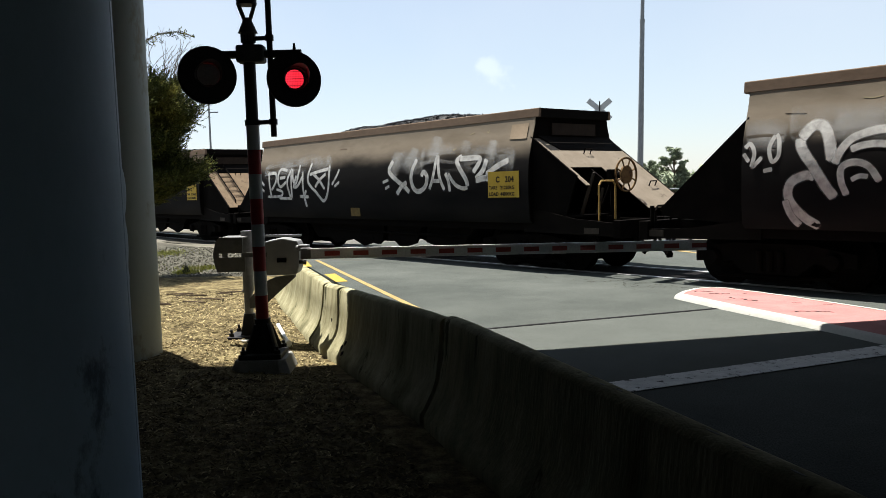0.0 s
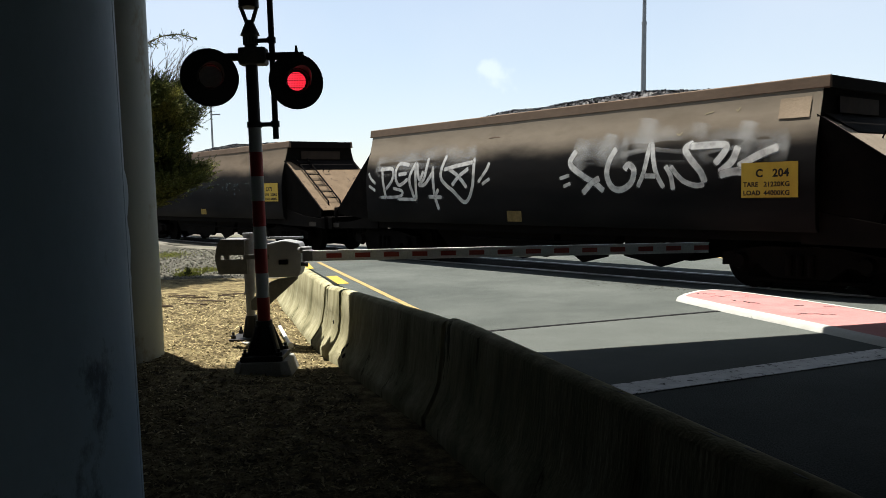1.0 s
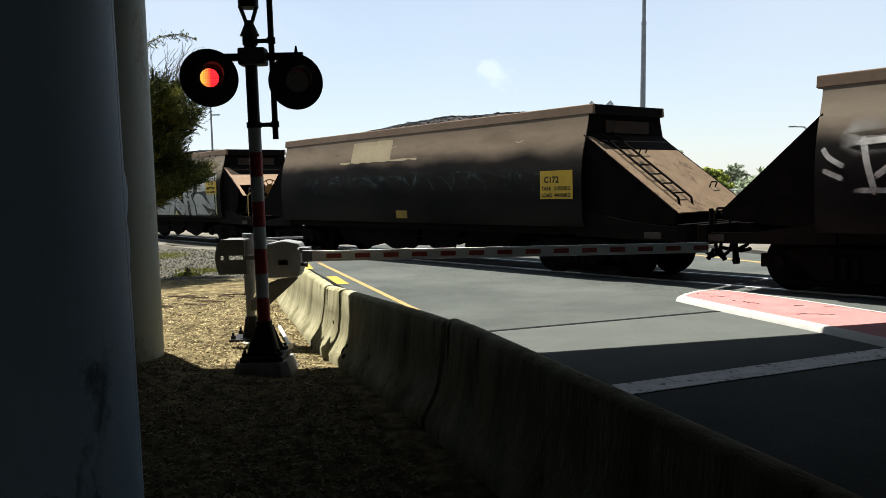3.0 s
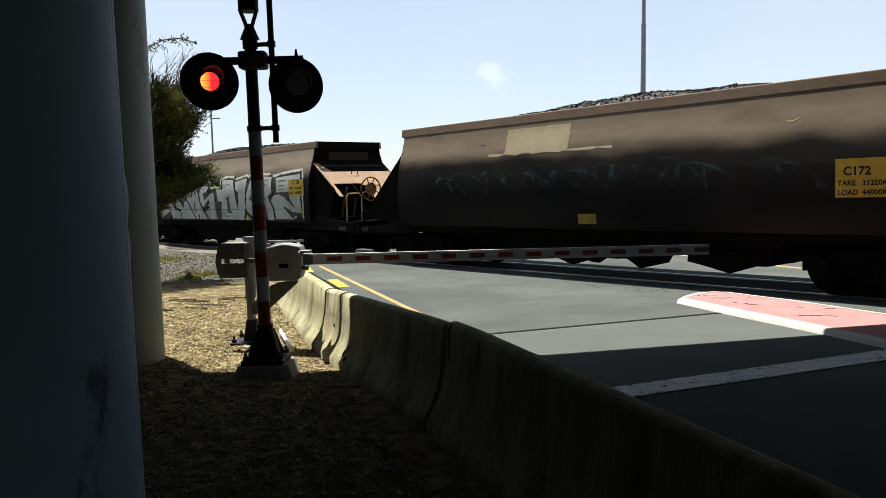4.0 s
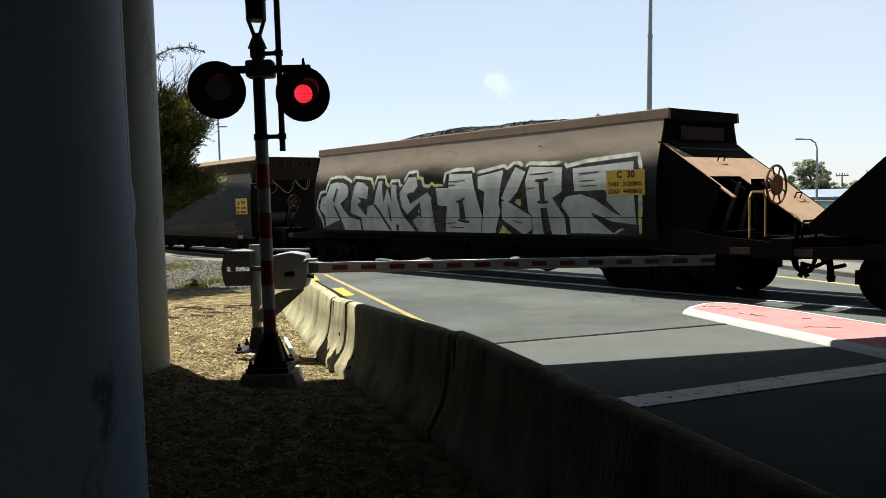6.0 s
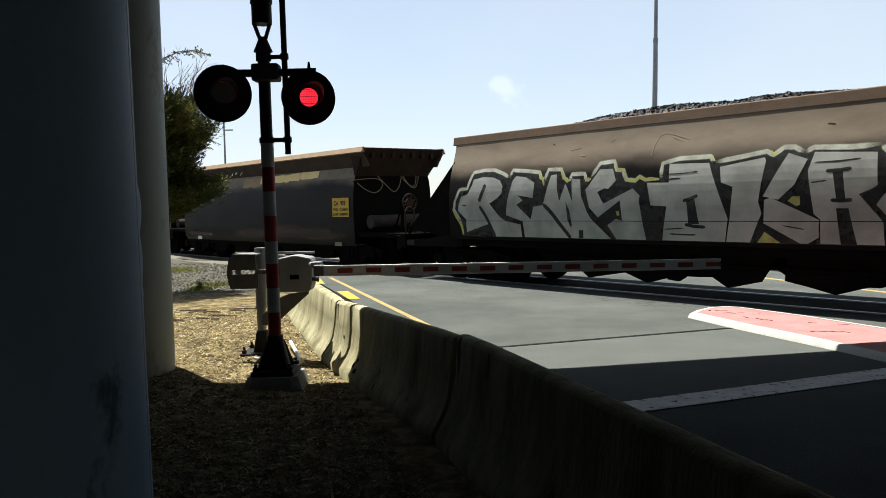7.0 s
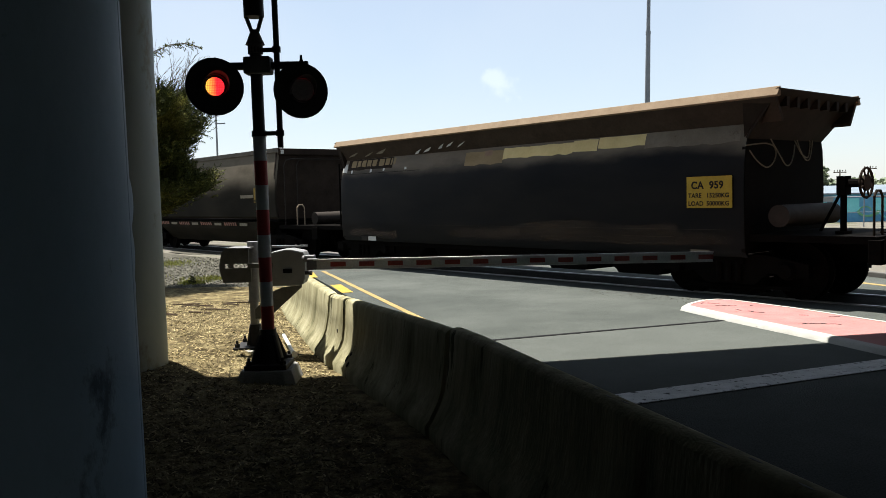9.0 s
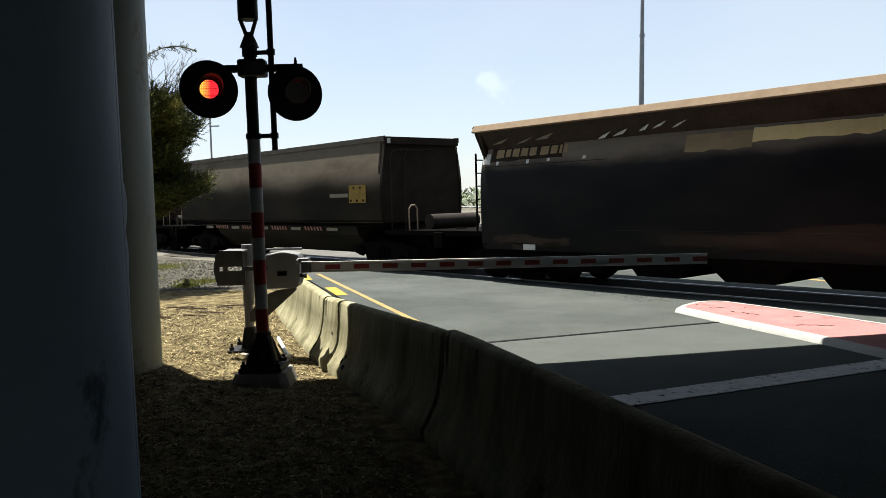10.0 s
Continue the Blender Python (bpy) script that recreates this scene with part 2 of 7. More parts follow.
M["bare_band"] = material("bare_band", [(0.78, 0.61, 0.29), (0.9, 0.73, 0.37)], 4, 0.8, fine=0.15, bump=0.2)
# Dirt taken to near black: the shade under the wagons is in the colour.
M["near_black"] = material("near_black", [(0.003, 0.0027, 0.0025), (0.007, 0.006, 0.0052)], 4, 0.9, bump=0.03, bump_scale=30, spots=((0.01, 0.008, 0.006), 6, -0.05), gloss=0.02)
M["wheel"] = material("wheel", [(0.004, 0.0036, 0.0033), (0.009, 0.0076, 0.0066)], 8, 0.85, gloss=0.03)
M["coal"] = material("coal", [(0.012, 0.012, 0.0125), (0.03, 0.03, 0.031)], 12, 0.42, bump=0.3, bump_scale=40, island=0.8, gloss=0.12)
M["plate_yellow"] = material("plate_yellow", [(0.5, 0.33, 0.03), (0.6, 0.41, 0.045)], 6, 0.6, fine=0.15, spots=((0.3, 0.2, 0.05), 8, -0.05))
M["letter_black"] = material("letter_black", [(0.02, 0.018, 0.015), (0.035, 0.03, 0.025)], 20, 0.7)
M["dull_plate"] = material("dull_plate", [(0.2, 0.175, 0.13), (0.27, 0.24, 0.18)], 12, 0.7)
M["grab_yellow"] = material("grab_yellow", [(0.34, 0.22, 0.06), (0.44, 0.3, 0.09)], 20, 0.6, spots=((0.12, 0.07, 0.03), 14, 0.05))
M["brake_rust"] = material("brake_rust", [(0.11, 0.063, 0.025), (0.19, 0.115, 0.045)], 15, 0.7, spots=((0.06, 0.035, 0.02), 10, 0.05))
M["silver"] = sprayed("silver", (0.42, 0.445, 0.41), 0.97, 2.0)
M["dim_panel"] = material("dim_panel", [(0.12, 0.085, 0.035), (0.2, 0.145, 0.06)], 9, 0.75, fine=0.25)
M["faded_panel"] = material("faded_panel", [(0.2, 0.14, 0.04), (0.32, 0.22, 0.05)], 7, 0.7, fine=0.2)
M["faded_red"] = material("faded_red", [(0.26, 0.165, 0.115), (0.34, 0.23, 0.165)], 7, 0.7, fine=0.2)
M["white_spray"] = sprayed("white_spray", (0.7, 0.7, 0.68), 0.82, 9.0, True)
M["white_fog"] = sprayed("white_fog", (0.62, 0.62, 0.6), 0.26, 1.3, True)
M["white_thin"] = sprayed("white_thin", (0.6, 0.6, 0.58), 0.4, 4.0, True)
M["halo_spray"] = sprayed("halo_spray", (0.5, 0.53, 0.44), 0.85, 5.0, True)
M["lime_spray"] = sprayed("lime_spray", (0.5, 0.5, 0.16), 0.85)
M["rust_spray"] = sprayed("rust_spray", (0.055, 0.032, 0.017), 0.6, 2.0, True)
M["black_spray"] = sprayed("black_spray", (0.007, 0.0075, 0.007), 0.98)
M["teal_spray"] = sprayed("teal_spray", (0.05, 0.1, 0.105), 0.05, 3.0, True)
M["end_brown"] = material("end_brown", [(0.02, 0.014, 0.0105), (0.036, 0.026, 0.019)], 3, 0.8, bump=0.03, bump_scale=20)
M["tank_dust"] = material("tank_dust", [(0.03, 0.0252, 0.0216), (0.051, 0.0432, 0.036)], 4, 0.7)
M["hazard_red"] = material("hazard_red", [(0.2, 0.075, 0.045), (0.27, 0.1, 0.06)], 9, 0.5)
M["reflector"] = material("reflector", [(0.6, 0.6, 0.55), (0.72, 0.72, 0.68)], 9, 0.5)
M["black_paint"] = material("black_paint", [(0.008, 0.008, 0.009), (0.016, 0.016, 0.018)], 6, 0.6, bump=0.05)
M["mast_red"] = material("mast_red", [(0.36, 0.03, 0.03), (0.46, 0.05, 0.045)], 5, 0.5, fine=0.12, spots=((0.25, 0.06, 0.05), 9, -0.04))
M["mast_white"] = material("mast_white", [(0.5, 0.52, 0.53), (0.62, 0.64, 0.65)], 5, 0.5, fine=0.12, spots=((0.35, 0.34, 0.32), 9, -0.04))
M["galvanised"] = material("galvanised", [(0.2, 0.2, 0.2), (0.28, 0.28, 0.28)], 12, 0.5, 0.55, bump=0.08, bump_scale=90)
M["grey_box"] = material("grey_box", [(0.2, 0.208, 0.21), (0.26, 0.27, 0.27)], 4, 0.6, bump=0.06, bump_scale=80, spots=((0.15, 0.145, 0.13), 6, -0.04))
M["hood"] = material("hood", [(0.11, 0.1, 0.1), (0.15, 0.14, 0.14)], 9, 0.45, gloss=0.4)
M["arm_white"] = material("arm_white", [(0.9, 0.9, 0.88), (0.98, 0.98, 0.96)], 4, 0.45, bump=0.04)
M["arm_red"] = material("arm_red", [(0.4, 0.06, 0.05), (0.48, 0.09, 0.07)], 10, 0.35)
# Grey of the added blades, which stands for an unlit lens.
M["shutter"] = material("shutter", [(0.2, 0.185, 0.18), (0.28, 0.26, 0.25)], 30, 0.4)
M["box_grime"] = material("box_grime", [(0.1, 0.1, 0.095), (0.15, 0.15, 0.14)], 9, 0.7, bump=0.1, bump_scale=50)
M["bark"] = material("bark", [(0.1, 0.075, 0.055), (0.17, 0.135, 0.1)], 8, 0.95, bump=0.8, bump_scale=40, stretch=(1, 1, 0.3))
M["leaf"] = material("leaf", [(0.024, 0.038, 0.012), (0.075, 0.09, 0.023), (0.3, 0.29, 0.075)], 1.8, 0.75, island=0.6)
M["bush_leaf"] = material("bush_leaf", [(0.26, 0.32, 0.07), (0.5, 0.56, 0.14)], 1.2, 0.8, island=0.45)
M["hedge_leaf"] = material("hedge_leaf", [(0.09, 0.11, 0.09), (0.18, 0.2, 0.17)], 0.6, 0.85, island=0.45)
M["far_leaf"] = material("far_leaf", [(0.18, 0.23, 0.15), (0.34, 0.39, 0.26)], 0.5, 0.8, island=0.4)
M["grass"] = material("grass", [(0.26, 0.3, 0.05), (0.42, 0.42, 0.09)], 3, 0.9, island=0.4)
M["shed_wall"] = material("shed_wall", [(0.3, 0.32, 0.33), (0.38, 0.4, 0.41)], 1, 0.7)
M["shed_blue"] = material("shed_blue", [(0.095, 0.323, 0.513), (0.152, 0.437, 0.646)], 1, 0.6)
M["mural_green"] = material("mural_green", [(0.136, 0.425, 0.221), (0.221, 0.544, 0.306)], 1, 0.6)
M["mural_teal"] = material("mural_teal", [(0.19, 0.684, 0.722), (0.304, 0.855, 0.874)], 1, 0.6)
M["shed_roof"] = material("shed_roof", [(0.17, 0.215, 0.26), (0.22, 0.27, 0.31)], 1, 0.6)
M["pole_grey"] = material("pole_grey", [(0.2, 0.22, 0.24), (0.28, 0.3, 0.32)], 3, 0.6, 0.3)



def glowing(name, colour, edge, strength):
    """A lens of small red diodes, brighter where the beams point."""
    m = bpy.data.materials.new(name)
    m.use_nodes = True
    n, link = m.node_tree.nodes, m.node_tree.links.new
    bsdf = n["Principled BSDF"]
    co = n.new("ShaderNodeTexCoord")
    sep = n.new("ShaderNodeSeparateXYZ")
    link(co.outputs["Object"], sep.inputs[0])
    rg = n.new("ShaderNodeMapRange")
    rg.inputs["From Min"].default_value, rg.inputs["From Max"].default_value = -0.09, 0.012
    link(sep.outputs["X"], rg.inputs["Value"])
    mx = n.new("ShaderNodeMix")
    mx.data_type = "RGBA"
    link(rg.outputs[0], mx.inputs[0])
    mx.inputs[6].default_value, mx.inputs[7].default_value = (*edge, 1), (*colour, 1)
    vor = n.new("ShaderNodeTexVoronoi")
    vor.inputs["Scale"].default_value, vor.inputs["Randomness"].default_value = 70, 0.0
    link(co.outputs["Object"], vor.inputs["Vector"])
    dot = n.new("ShaderNodeMapRange")
    dot.inputs["From Min"].default_value, dot.inputs["From Max"].default_value = 0.2, 0.7
    dot.inputs["To Min"].default_value, dot.inputs["To Max"].default_value = strength, strength * 0.25
    link(vor.outputs["Distance"], dot.inputs["Value"])
    link(mx.outputs[2], bsdf.inputs["Emission Color"])
    link(dot.outputs[0], bsdf.inputs["Emission Strength"])
    bsdf.inputs["Base Color"].default_value = (0.2, 0.01, 0.01, 1)
    bsdf.inputs["Roughness"].default_value = 0.25
    return m


M["lens_warm"] = glowing("lens_warm", (1.0, 0.02, 0.03), (1.0, 0.5, 0.06), 0.84)
M["lens_red"] = glowing("lens_red", (1.0, 0.025, 0.05), (1.0, 0.04, 0.075), 0.52)


# ---------------------------------------------------------------- mesh tools
def solid(bm, pts, faces):
    vs = [bm.verts.new(p) for p in pts]
    for f in faces:
        bm.faces.new([vs[i] for i in f])
    return vs


BOX = [(0, 3, 2, 1), (4, 5, 6, 7), (0, 1, 5, 4), (1, 2, 6, 5), (2, 3, 7, 6), (3, 0, 4, 7)]


def box(bm, x0, x1, y0, y1, z0, z1):
    return solid(bm, [(x0, y0, z0), (x1, y0, z0), (x1, y1, z0), (x0, y1, z0), (x0, y0, z1), (x1, y0, z1), (x1, y1, z1), (x0, y1, z1)], BOX)


def rod(bm, a, b, r0, r1=None, seg=10):
    """A round bar from a to b, tapered where r1 is given."""
    a, b = Vector(a), Vector(b)
    r1 = r0 if r1 is None else r1
    d = (b - a).normalized()
    e = d.orthogonal().normalized()
    f = d.cross(e)
    lo, hi = [], []
    for i in range(seg):
        w = 2 * math.pi * i / seg
        o = e * math.cos(w) + f * math.sin(w)
        lo.append(bm.verts.new(a + o * r0))
        hi.append(bm.verts.new(b + o * r1))
    for i in range(seg):
        j = (i + 1) % seg
        bm.faces.new((lo[i], lo[j], hi[j], hi[i]))
    bm.faces.new(lo[::-1])
    bm.faces.new(hi)


def hoop(bm, pts, r, seg=8):
    for a, b in zip(pts, pts[1:]):
        rod(bm, a, b, r, None, seg)


def extrude_x(bm, section, x0, x1):
    """A closed (y, z) section swept along x."""
    n = len(section)
    lo = [bm.verts.new((x0, y, z)) for y, z in section]
    hi = [bm.verts.new((x1, y, z)) for y, z in section]
    for i in range(n):
        j = (i + 1) % n
        bm.faces.new((lo[i], lo[j], hi[j], hi[i]))
    bm.faces.new(lo[::-1])
    bm.faces.new(hi)


def extrude_y(bm, section, y0, y1):
    n = len(section)
    lo = [bm.verts.new((x, y0, z)) for x, z in section]
    hi = [bm.verts.new((x, y1, z)) for x, z in section]
    for i in range(n):
        j = (i + 1) % n
        bm.faces.new((lo[i], lo[j], hi[j], hi[i]))
    bm.faces.new(lo[::-1])
    bm.faces.new(hi)


def mesh_of(name, bm, mat, smooth=False, bevel=0.0):
    if bevel:
        bmesh.ops.bevel(bm, geom=bm.edges[:], offset=bevel, segments=2, profile=0.6, affect="EDGES")
    bmesh.ops.recalc_face_normals(bm, faces=bm.faces[:])
    me = bpy.data.meshes.new(name)
    bm.to_mesh(me)
    bm.free()
    me.materials.append(M[mat])
    if smooth:
        me.polygons.foreach_set("use_smooth", [True] * len(me.polygons))
        me.set_sharp_from_angle(angle=radians(38))
    return me


def part(name, bm, mat, parent, label="", smooth=False, bevel=0.0, at=None):
    """One mesh object under a thing or under a part."""
    ob = new(name, mesh_of(name, bm, mat, smooth, bevel))
    ob.parent = parent
    if at is not None:
        ob.matrix_basis = at
    return tagged(ob, label)


def thing(name, label, category, at, group="", kind=""):
    ob = new(name)
    ob.matrix_basis = at
    return tagged(ob, label, category, group, kind)


def lone(name, bm, mat, label, category, at=None, group="", kind="", smooth=False, bevel=0.0):
    """A thing that is one mesh."""
    ob = new(name, mesh_of(name, bm, mat, smooth, bevel))
    if at is not None:
        ob.matrix_basis = at
    return tagged(ob, label, category, group, kind)


def text_mesh(words, size, mat, spacing=1.0):
    """Lettering in the x, z plane, facing -y, starting at the origin."""
    cu = bpy.data.curves.new("letters", "FONT")
    cu.body, cu.size, cu.extrude, cu.space_character, cu.offset = words, size, 0.001, spacing, 0.034 * size
    tmp = bpy.data.objects.new("letters", cu)
    scene.collection.objects.link(tmp)
    deps = bpy.context.evaluated_depsgraph_get()
    me = bpy.data.meshes.new_from_object(tmp.evaluated_get(deps))
    bpy.data.objects.remove(tmp)
    me.transform(Euler((radians(90), 0, 0)).to_matrix().to_4x4())
    me.materials.clear()
    me.materials.append(M[mat])
    return me


BM = bmesh.new


def letters_of(me):
    """Splits lettering into one bmesh a letter."""
    bm = BM()
    bm.from_mesh(me)
    bmesh.ops.remove_doubles(bm, verts=bm.verts[:], dist=1e-6)
    left, res = set(bm.verts), []
    while left:
        heap, seen = [left.pop()], set()
        while heap:
            v = heap.pop()
            seen.add(v)
            for e in v.link_edges:
                o = e.other_vert(v)
                if o in left:
                    left.remove(o)
                    heap.append(o)
        one = BM()
        made = {v: one.verts.new(v.co) for v in sorted(seen, key=lambda q: q.index)}
        for f in bm.faces:
            if f.verts[0] in seen:
                one.faces.new([made[v] for v in f.verts])
        res.append(one)
    bm.free()
    return sorted(res, key=lambda q: min(v.co.x for v in q.verts))


# ---------------------------------------------------------------- the setting
def flat_sheet(bm, x0, x1, y0, y1, nx, ny, height):
    vs = [[bm.verts.new((x0 + (x1 - x0) * i / nx, y0 + (y1 - y0) * j / ny, 0)) for i in range(nx + 1)] for j in range(ny + 1)]
    for row in vs:
        for v in row:
            v.co.z = height(v.co.x, v.co.y)
    for j in range(ny):
        for i in range(nx):
            bm.faces.new((vs[j][i], vs[j][i + 1], vs[j + 1][i + 1], vs[j + 1][i]))


def polygon(bm, pts, z, drop=0.06):
    """A level slab with the given outline, its top at z."""
    lo = [bm.verts.new((x, y, z - drop)) for x, y in pts]
    hi = [bm.verts.new((x, y, z)) for x, y in pts]
    bm.faces.new(hi)
    for i in range(len(pts)):
        j = (i + 1) % len(pts)
        bm.faces.new((lo[i], lo[j], hi[j], hi[i]))


def strip(bm, a, b, width, z, drop=0.004):
    a, b = Vector((*a, 0)), Vector((*b, 0))
    n = (b - a).cross(Vector((0, 0, 1))).normalized() * width / 2
    polygon(bm, [(p.x, p.y) for p in (a - n, b - n, b + n, a + n)], z, drop)


ANGLE = 39.875                                     # the track runs this far to the left of straight ahead
CENTRE = 12.0                                      # distance of the track's centre line
GRADE = 0.36                                       # degrees by which it climbs the way the train goes
LEVEL_AT = -6.0                                    # where the rails lie flush with the road


def along_track(x, y):
    return x * math.sin(radians(ANGLE)) - y * math.cos(radians(ANGLE))


def off_track(x, y):
    return x * math.cos(radians(ANGLE)) + y * math.sin(radians(ANGLE)) - CENTRE


def grade_drop(x, y):
    """How far the surfaces beside the rails follow the track's grade; none further than 3 m to the camera's side."""
    f = min(1, max(0, (off_track(x, y) + 3.0) / 1.7))
    return f * f * (3 - 2 * f) * math.tan(radians(GRADE)) * (max(-45.0, min(20.0, along_track(x, y))) - LEVEL_AT)


def ground_height(x, y):
    """Level to a little beyond the track, then down a low bank."""
    f = min(1, max(0, (off_track(x, y) - 17) / 16))
    return -0.07 - 1.28 * f * f * (3 - 2 * f) + min(0, grade_drop(x, y))


def drape(bm):
    """Cuts a level sheet along and across the track and lets it follow the grade."""
    a = radians(ANGLE)
    n, u = Vector((math.cos(a), math.sin(a), 0)), Vector((math.sin(a), -math.cos(a), 0))
    for way, places in ((n, [CENTRE + q for q in (-3, -2.6, -2.2, -1.8, -1.5, -1.2)]), (u, [4 * q for q in range(-12, 6)])):
        for q in places:
            bmesh.ops.bisect_plane(bm, geom=bm.verts[:] + bm.edges[:] + bm.faces[:], plane_co=way * q, plane_no=way)
    for v in bm.verts:
        v.co.z += grade_drop(v.co.x, v.co.y)


bm = BM()
steps = [-1500, -700, -300, -180] + list(range(-120, 121, 4)) + [180, 300, 700, 1500]
vs = [[bm.verts.new((x, y, ground_height(x, y))) for x in steps] for y in steps]
for r0, r1 in zip(vs, vs[1:]):
    for i in range(len(steps) - 1):
        bm.faces.new((r0[i], r0[i + 1], r1[i + 1], r1[i]))
lone("ground", bm, "earth", "dry earth and thin grass round the crossing", "ground", kind="structure")

# the road comes from behind the camera and runs ahead over the track
ROAD = Vector((-0.335, 1.0, 0)).normalized()       # along the road, away from the camera
SIDE = Vector((ROAD.y, -ROAD.x, 0))                # across it, to the right
EDGE = Vector((-1.05, 11.5, 0))                    # a point of its left edge


def road_pt(along, across):
    p = EDGE + ROAD * along + SIDE * across
    return p.x, p.y


bm = BM()
polygon(bm, [road_pt(-45, 0.0), road_pt(-45, 13), road_pt(12.2, 13), road_pt(12.2, 0.0)], 0.0)
drape(bm)
lone("road", bm, "asphalt", "worn grey asphalt road leading to the crossing", "road", kind="structure")
bm = BM()
polygon(bm, [road_pt(12.2, -0.6), road_pt(12.2, 14), road_pt(17, 14), road_pt(17, -0.6)], -0.01)
polygon(bm, [(9, 9), (40, -22), (49, -13), (14.5, 24), (6, 22)], -0.02)
drape(bm)
lone("pavement", bm, "far_paving", "pale sunlit paving beyond the track", "pavement", kind="structure")
bm = BM()
polygon(bm, [(0.35, 9.02), (3.42, 10.1), (4.3, 7.6), (0.95, 6.22)], 0.004, 0.004)
lone("road_patch", bm, "asphalt_new", "lighter strip of asphalt before the stop line", "road", kind="structure")
bm = BM()
strip(bm, (0.35, 9.02), (3.42, 10.1), 0.07, 0.008)
lone("road_joint", bm, "tar", "black tar joint across the asphalt", "road joint", kind="structure")
bm = BM()
strip(bm, (1.0, 6.21), (4.65, 7.71), 0.32, 0.009)
lone("stop_line", bm, "white_line", "cracked white stop line on the asphalt", "road marking", kind="structure")
bm = BM()
strip(bm, (-2.78, 17.9), (0.26, 8.85), 0.09, 0.006)
lone("edge_line", bm, "yellow_worn", "yellow painted edge line on the road", "road marking", kind="structure")
for k, (a, b) in enumerate((((-3.08, 17.75), (-2.78, 16.55)), ((-2.12, 15.1), (-1.74, 13.85)))):
    bm = BM()
    strip(bm, a, b, 0.2, 0.006)
    lone("yellow_dash", bm, "yellow_line", "short yellow painted dash beside the edge line", "road marking", group="yellow dashes", kind="structure")
# bark mulch bed left of the barriers, rising a little to the left
def bed_height(x, y):
    rise = 0.1 * min(1, max(0, (-1.2 - x) / 1.4))
    return rise + 0.02 * noise.noise((x * 1.3, y * 1.3, 0)) + 0.012 * noise.noise((x * 5, y * 5, 3)) - 0.03 * min(1, max(0, (y - 11) / 3))


bm = BM()
flat_sheet(bm, -9.0, 2.6, -1.5, 14.5, 116, 160, lambda x, y: bed_height(x, y) if x < 1.15 - y * 0.3 + 0.6 else -0.08)
lone("mulch_bed", bm, "mulch", "straw-coloured bark mulch bed beside the road", "mulch", kind="structure", smooth=True)
bm = BM()
rnd = random.Random(5)
for i in range(26000):
    y = 1.6 + 10.6 * rnd.random() ** 1.1
    x = rnd.uniform(-0.52 * y - 0.4, min(0.98 - 0.325 * y + 0.35, 0.9))
    if x < -6:
        continue
    z = bed_height(x, y) + rnd.uniform(0.0, 0.012)
    ln, wd = rnd.uniform(0.008, 0.04) * rnd.uniform(0.5, 1), rnd.uniform(0.003, 0.01)
    m = Matrix.Translation((x, y, z)) @ Euler((rnd.uniform(-0.5, 0.5), rnd.uniform(-0.5, 0.5), rnd.uniform(0, 6.3))).to_matrix().to_4x4()
    vs = [bm.verts.new(m @ Vector(p)) for p in ((-ln, -wd, 0), (ln * 0.9, -wd * 0.6, 0.002), (ln, wd, 0), (-ln * 0.8, wd * 0.8, 0.003), (0, 0, 0.008))]
    for a, b in ((0, 1), (1, 2), (2, 3), (3, 0)):
        bm.faces.new((vs[a], vs[b], vs[4]))
lone("bark_chips", bm, "chip", "loose bark chips strewn over the bed", "bark chips", kind="stuff")

# fallen twigs on the bed and a small weed at its far edge
for k in range(14):
    a = Vector((rnd.uniform(-4.3, -3.1), rnd.uniform(10.6, 12.4), 0))
    w, ln = rnd.uniform(-0.5, 0.5), rnd.uniform(0.15, 0.5)
    b = a + Vector((ln * math.cos(w), -ln * abs(math.sin(w)), 0))
    bm = BM()
    m = a.lerp(b, 0.5) + Vector((0, 0.03, 0))
    pts = [(p.x, p.y, bed_height(p.x, p.y) + 0.022) for p in (a, m, b)]
    hoop(bm, pts, 0.011, 5)
    lone("fallen_twig", bm, "bark", "dark fallen twig on the mulch", "twig", group="fallen twigs")
bm = BM()
for k in range(60):
    z = rnd.uniform(-0.02, 0.16)
    c, w = Vector((-5.05 + rnd.gauss(0, 0.02), 15.9 + rnd.gauss(0, 0.02), z)), rnd.uniform(0, 6.3)
    d = Vector((0.05 * math.cos(w), 0.05 * math.sin(w), 0.03))
    bm.faces.new([bm.verts.new(p) for p in (c, c + d * 0.5 + Vector((0, 0, 0.015)), c + d, c + d * 0.5 - Vector((0, 0, 0.015)))])
rod(bm, (-5.05, 15.9, -0.05), (-5.05, 15.9, 0.22), 0.008, 0.004, 5)
lone("weed", bm, "leaf", "small dark weed on the gravel verge", "weed")

# gravel verge between the bed and the track, with grass tufts
bm = BM()
polygon(bm, [(-30, 40), (-9, 11.6), (-2.2, 12.2), (-3.35, 17.2), (-5.2, 21.2), (-24, 45)], -0.02, 0.05)
drape(bm)
lone("verge", bm, "gravel", "pale gravel verge beside the track", "gravel", kind="structure")
bm = BM()
for i in range(9000):                             # loose stones that make up the verge
    y = rnd.uniform(14.6, 23.5)
    x = rnd.uniform(-0.42 * y, -0.23 * y)
    r = rnd.uniform(0.01, 0.03)
    c = Vector((x, y, -0.018 + 0.2 * r + grade_drop(x, y)))
    v4 = [bm.verts.new(c + Vector((rnd.uniform(-1, 1), rnd.uniform(-1, 1), rnd.uniform(-0.6, 0.8))).normalized() * r) for q in range(4)]
    for f in ((0, 1, 2), (0, 3, 1), (1, 3, 2), (2, 3, 0)):
        bm.faces.new([v4[q] for q in f])
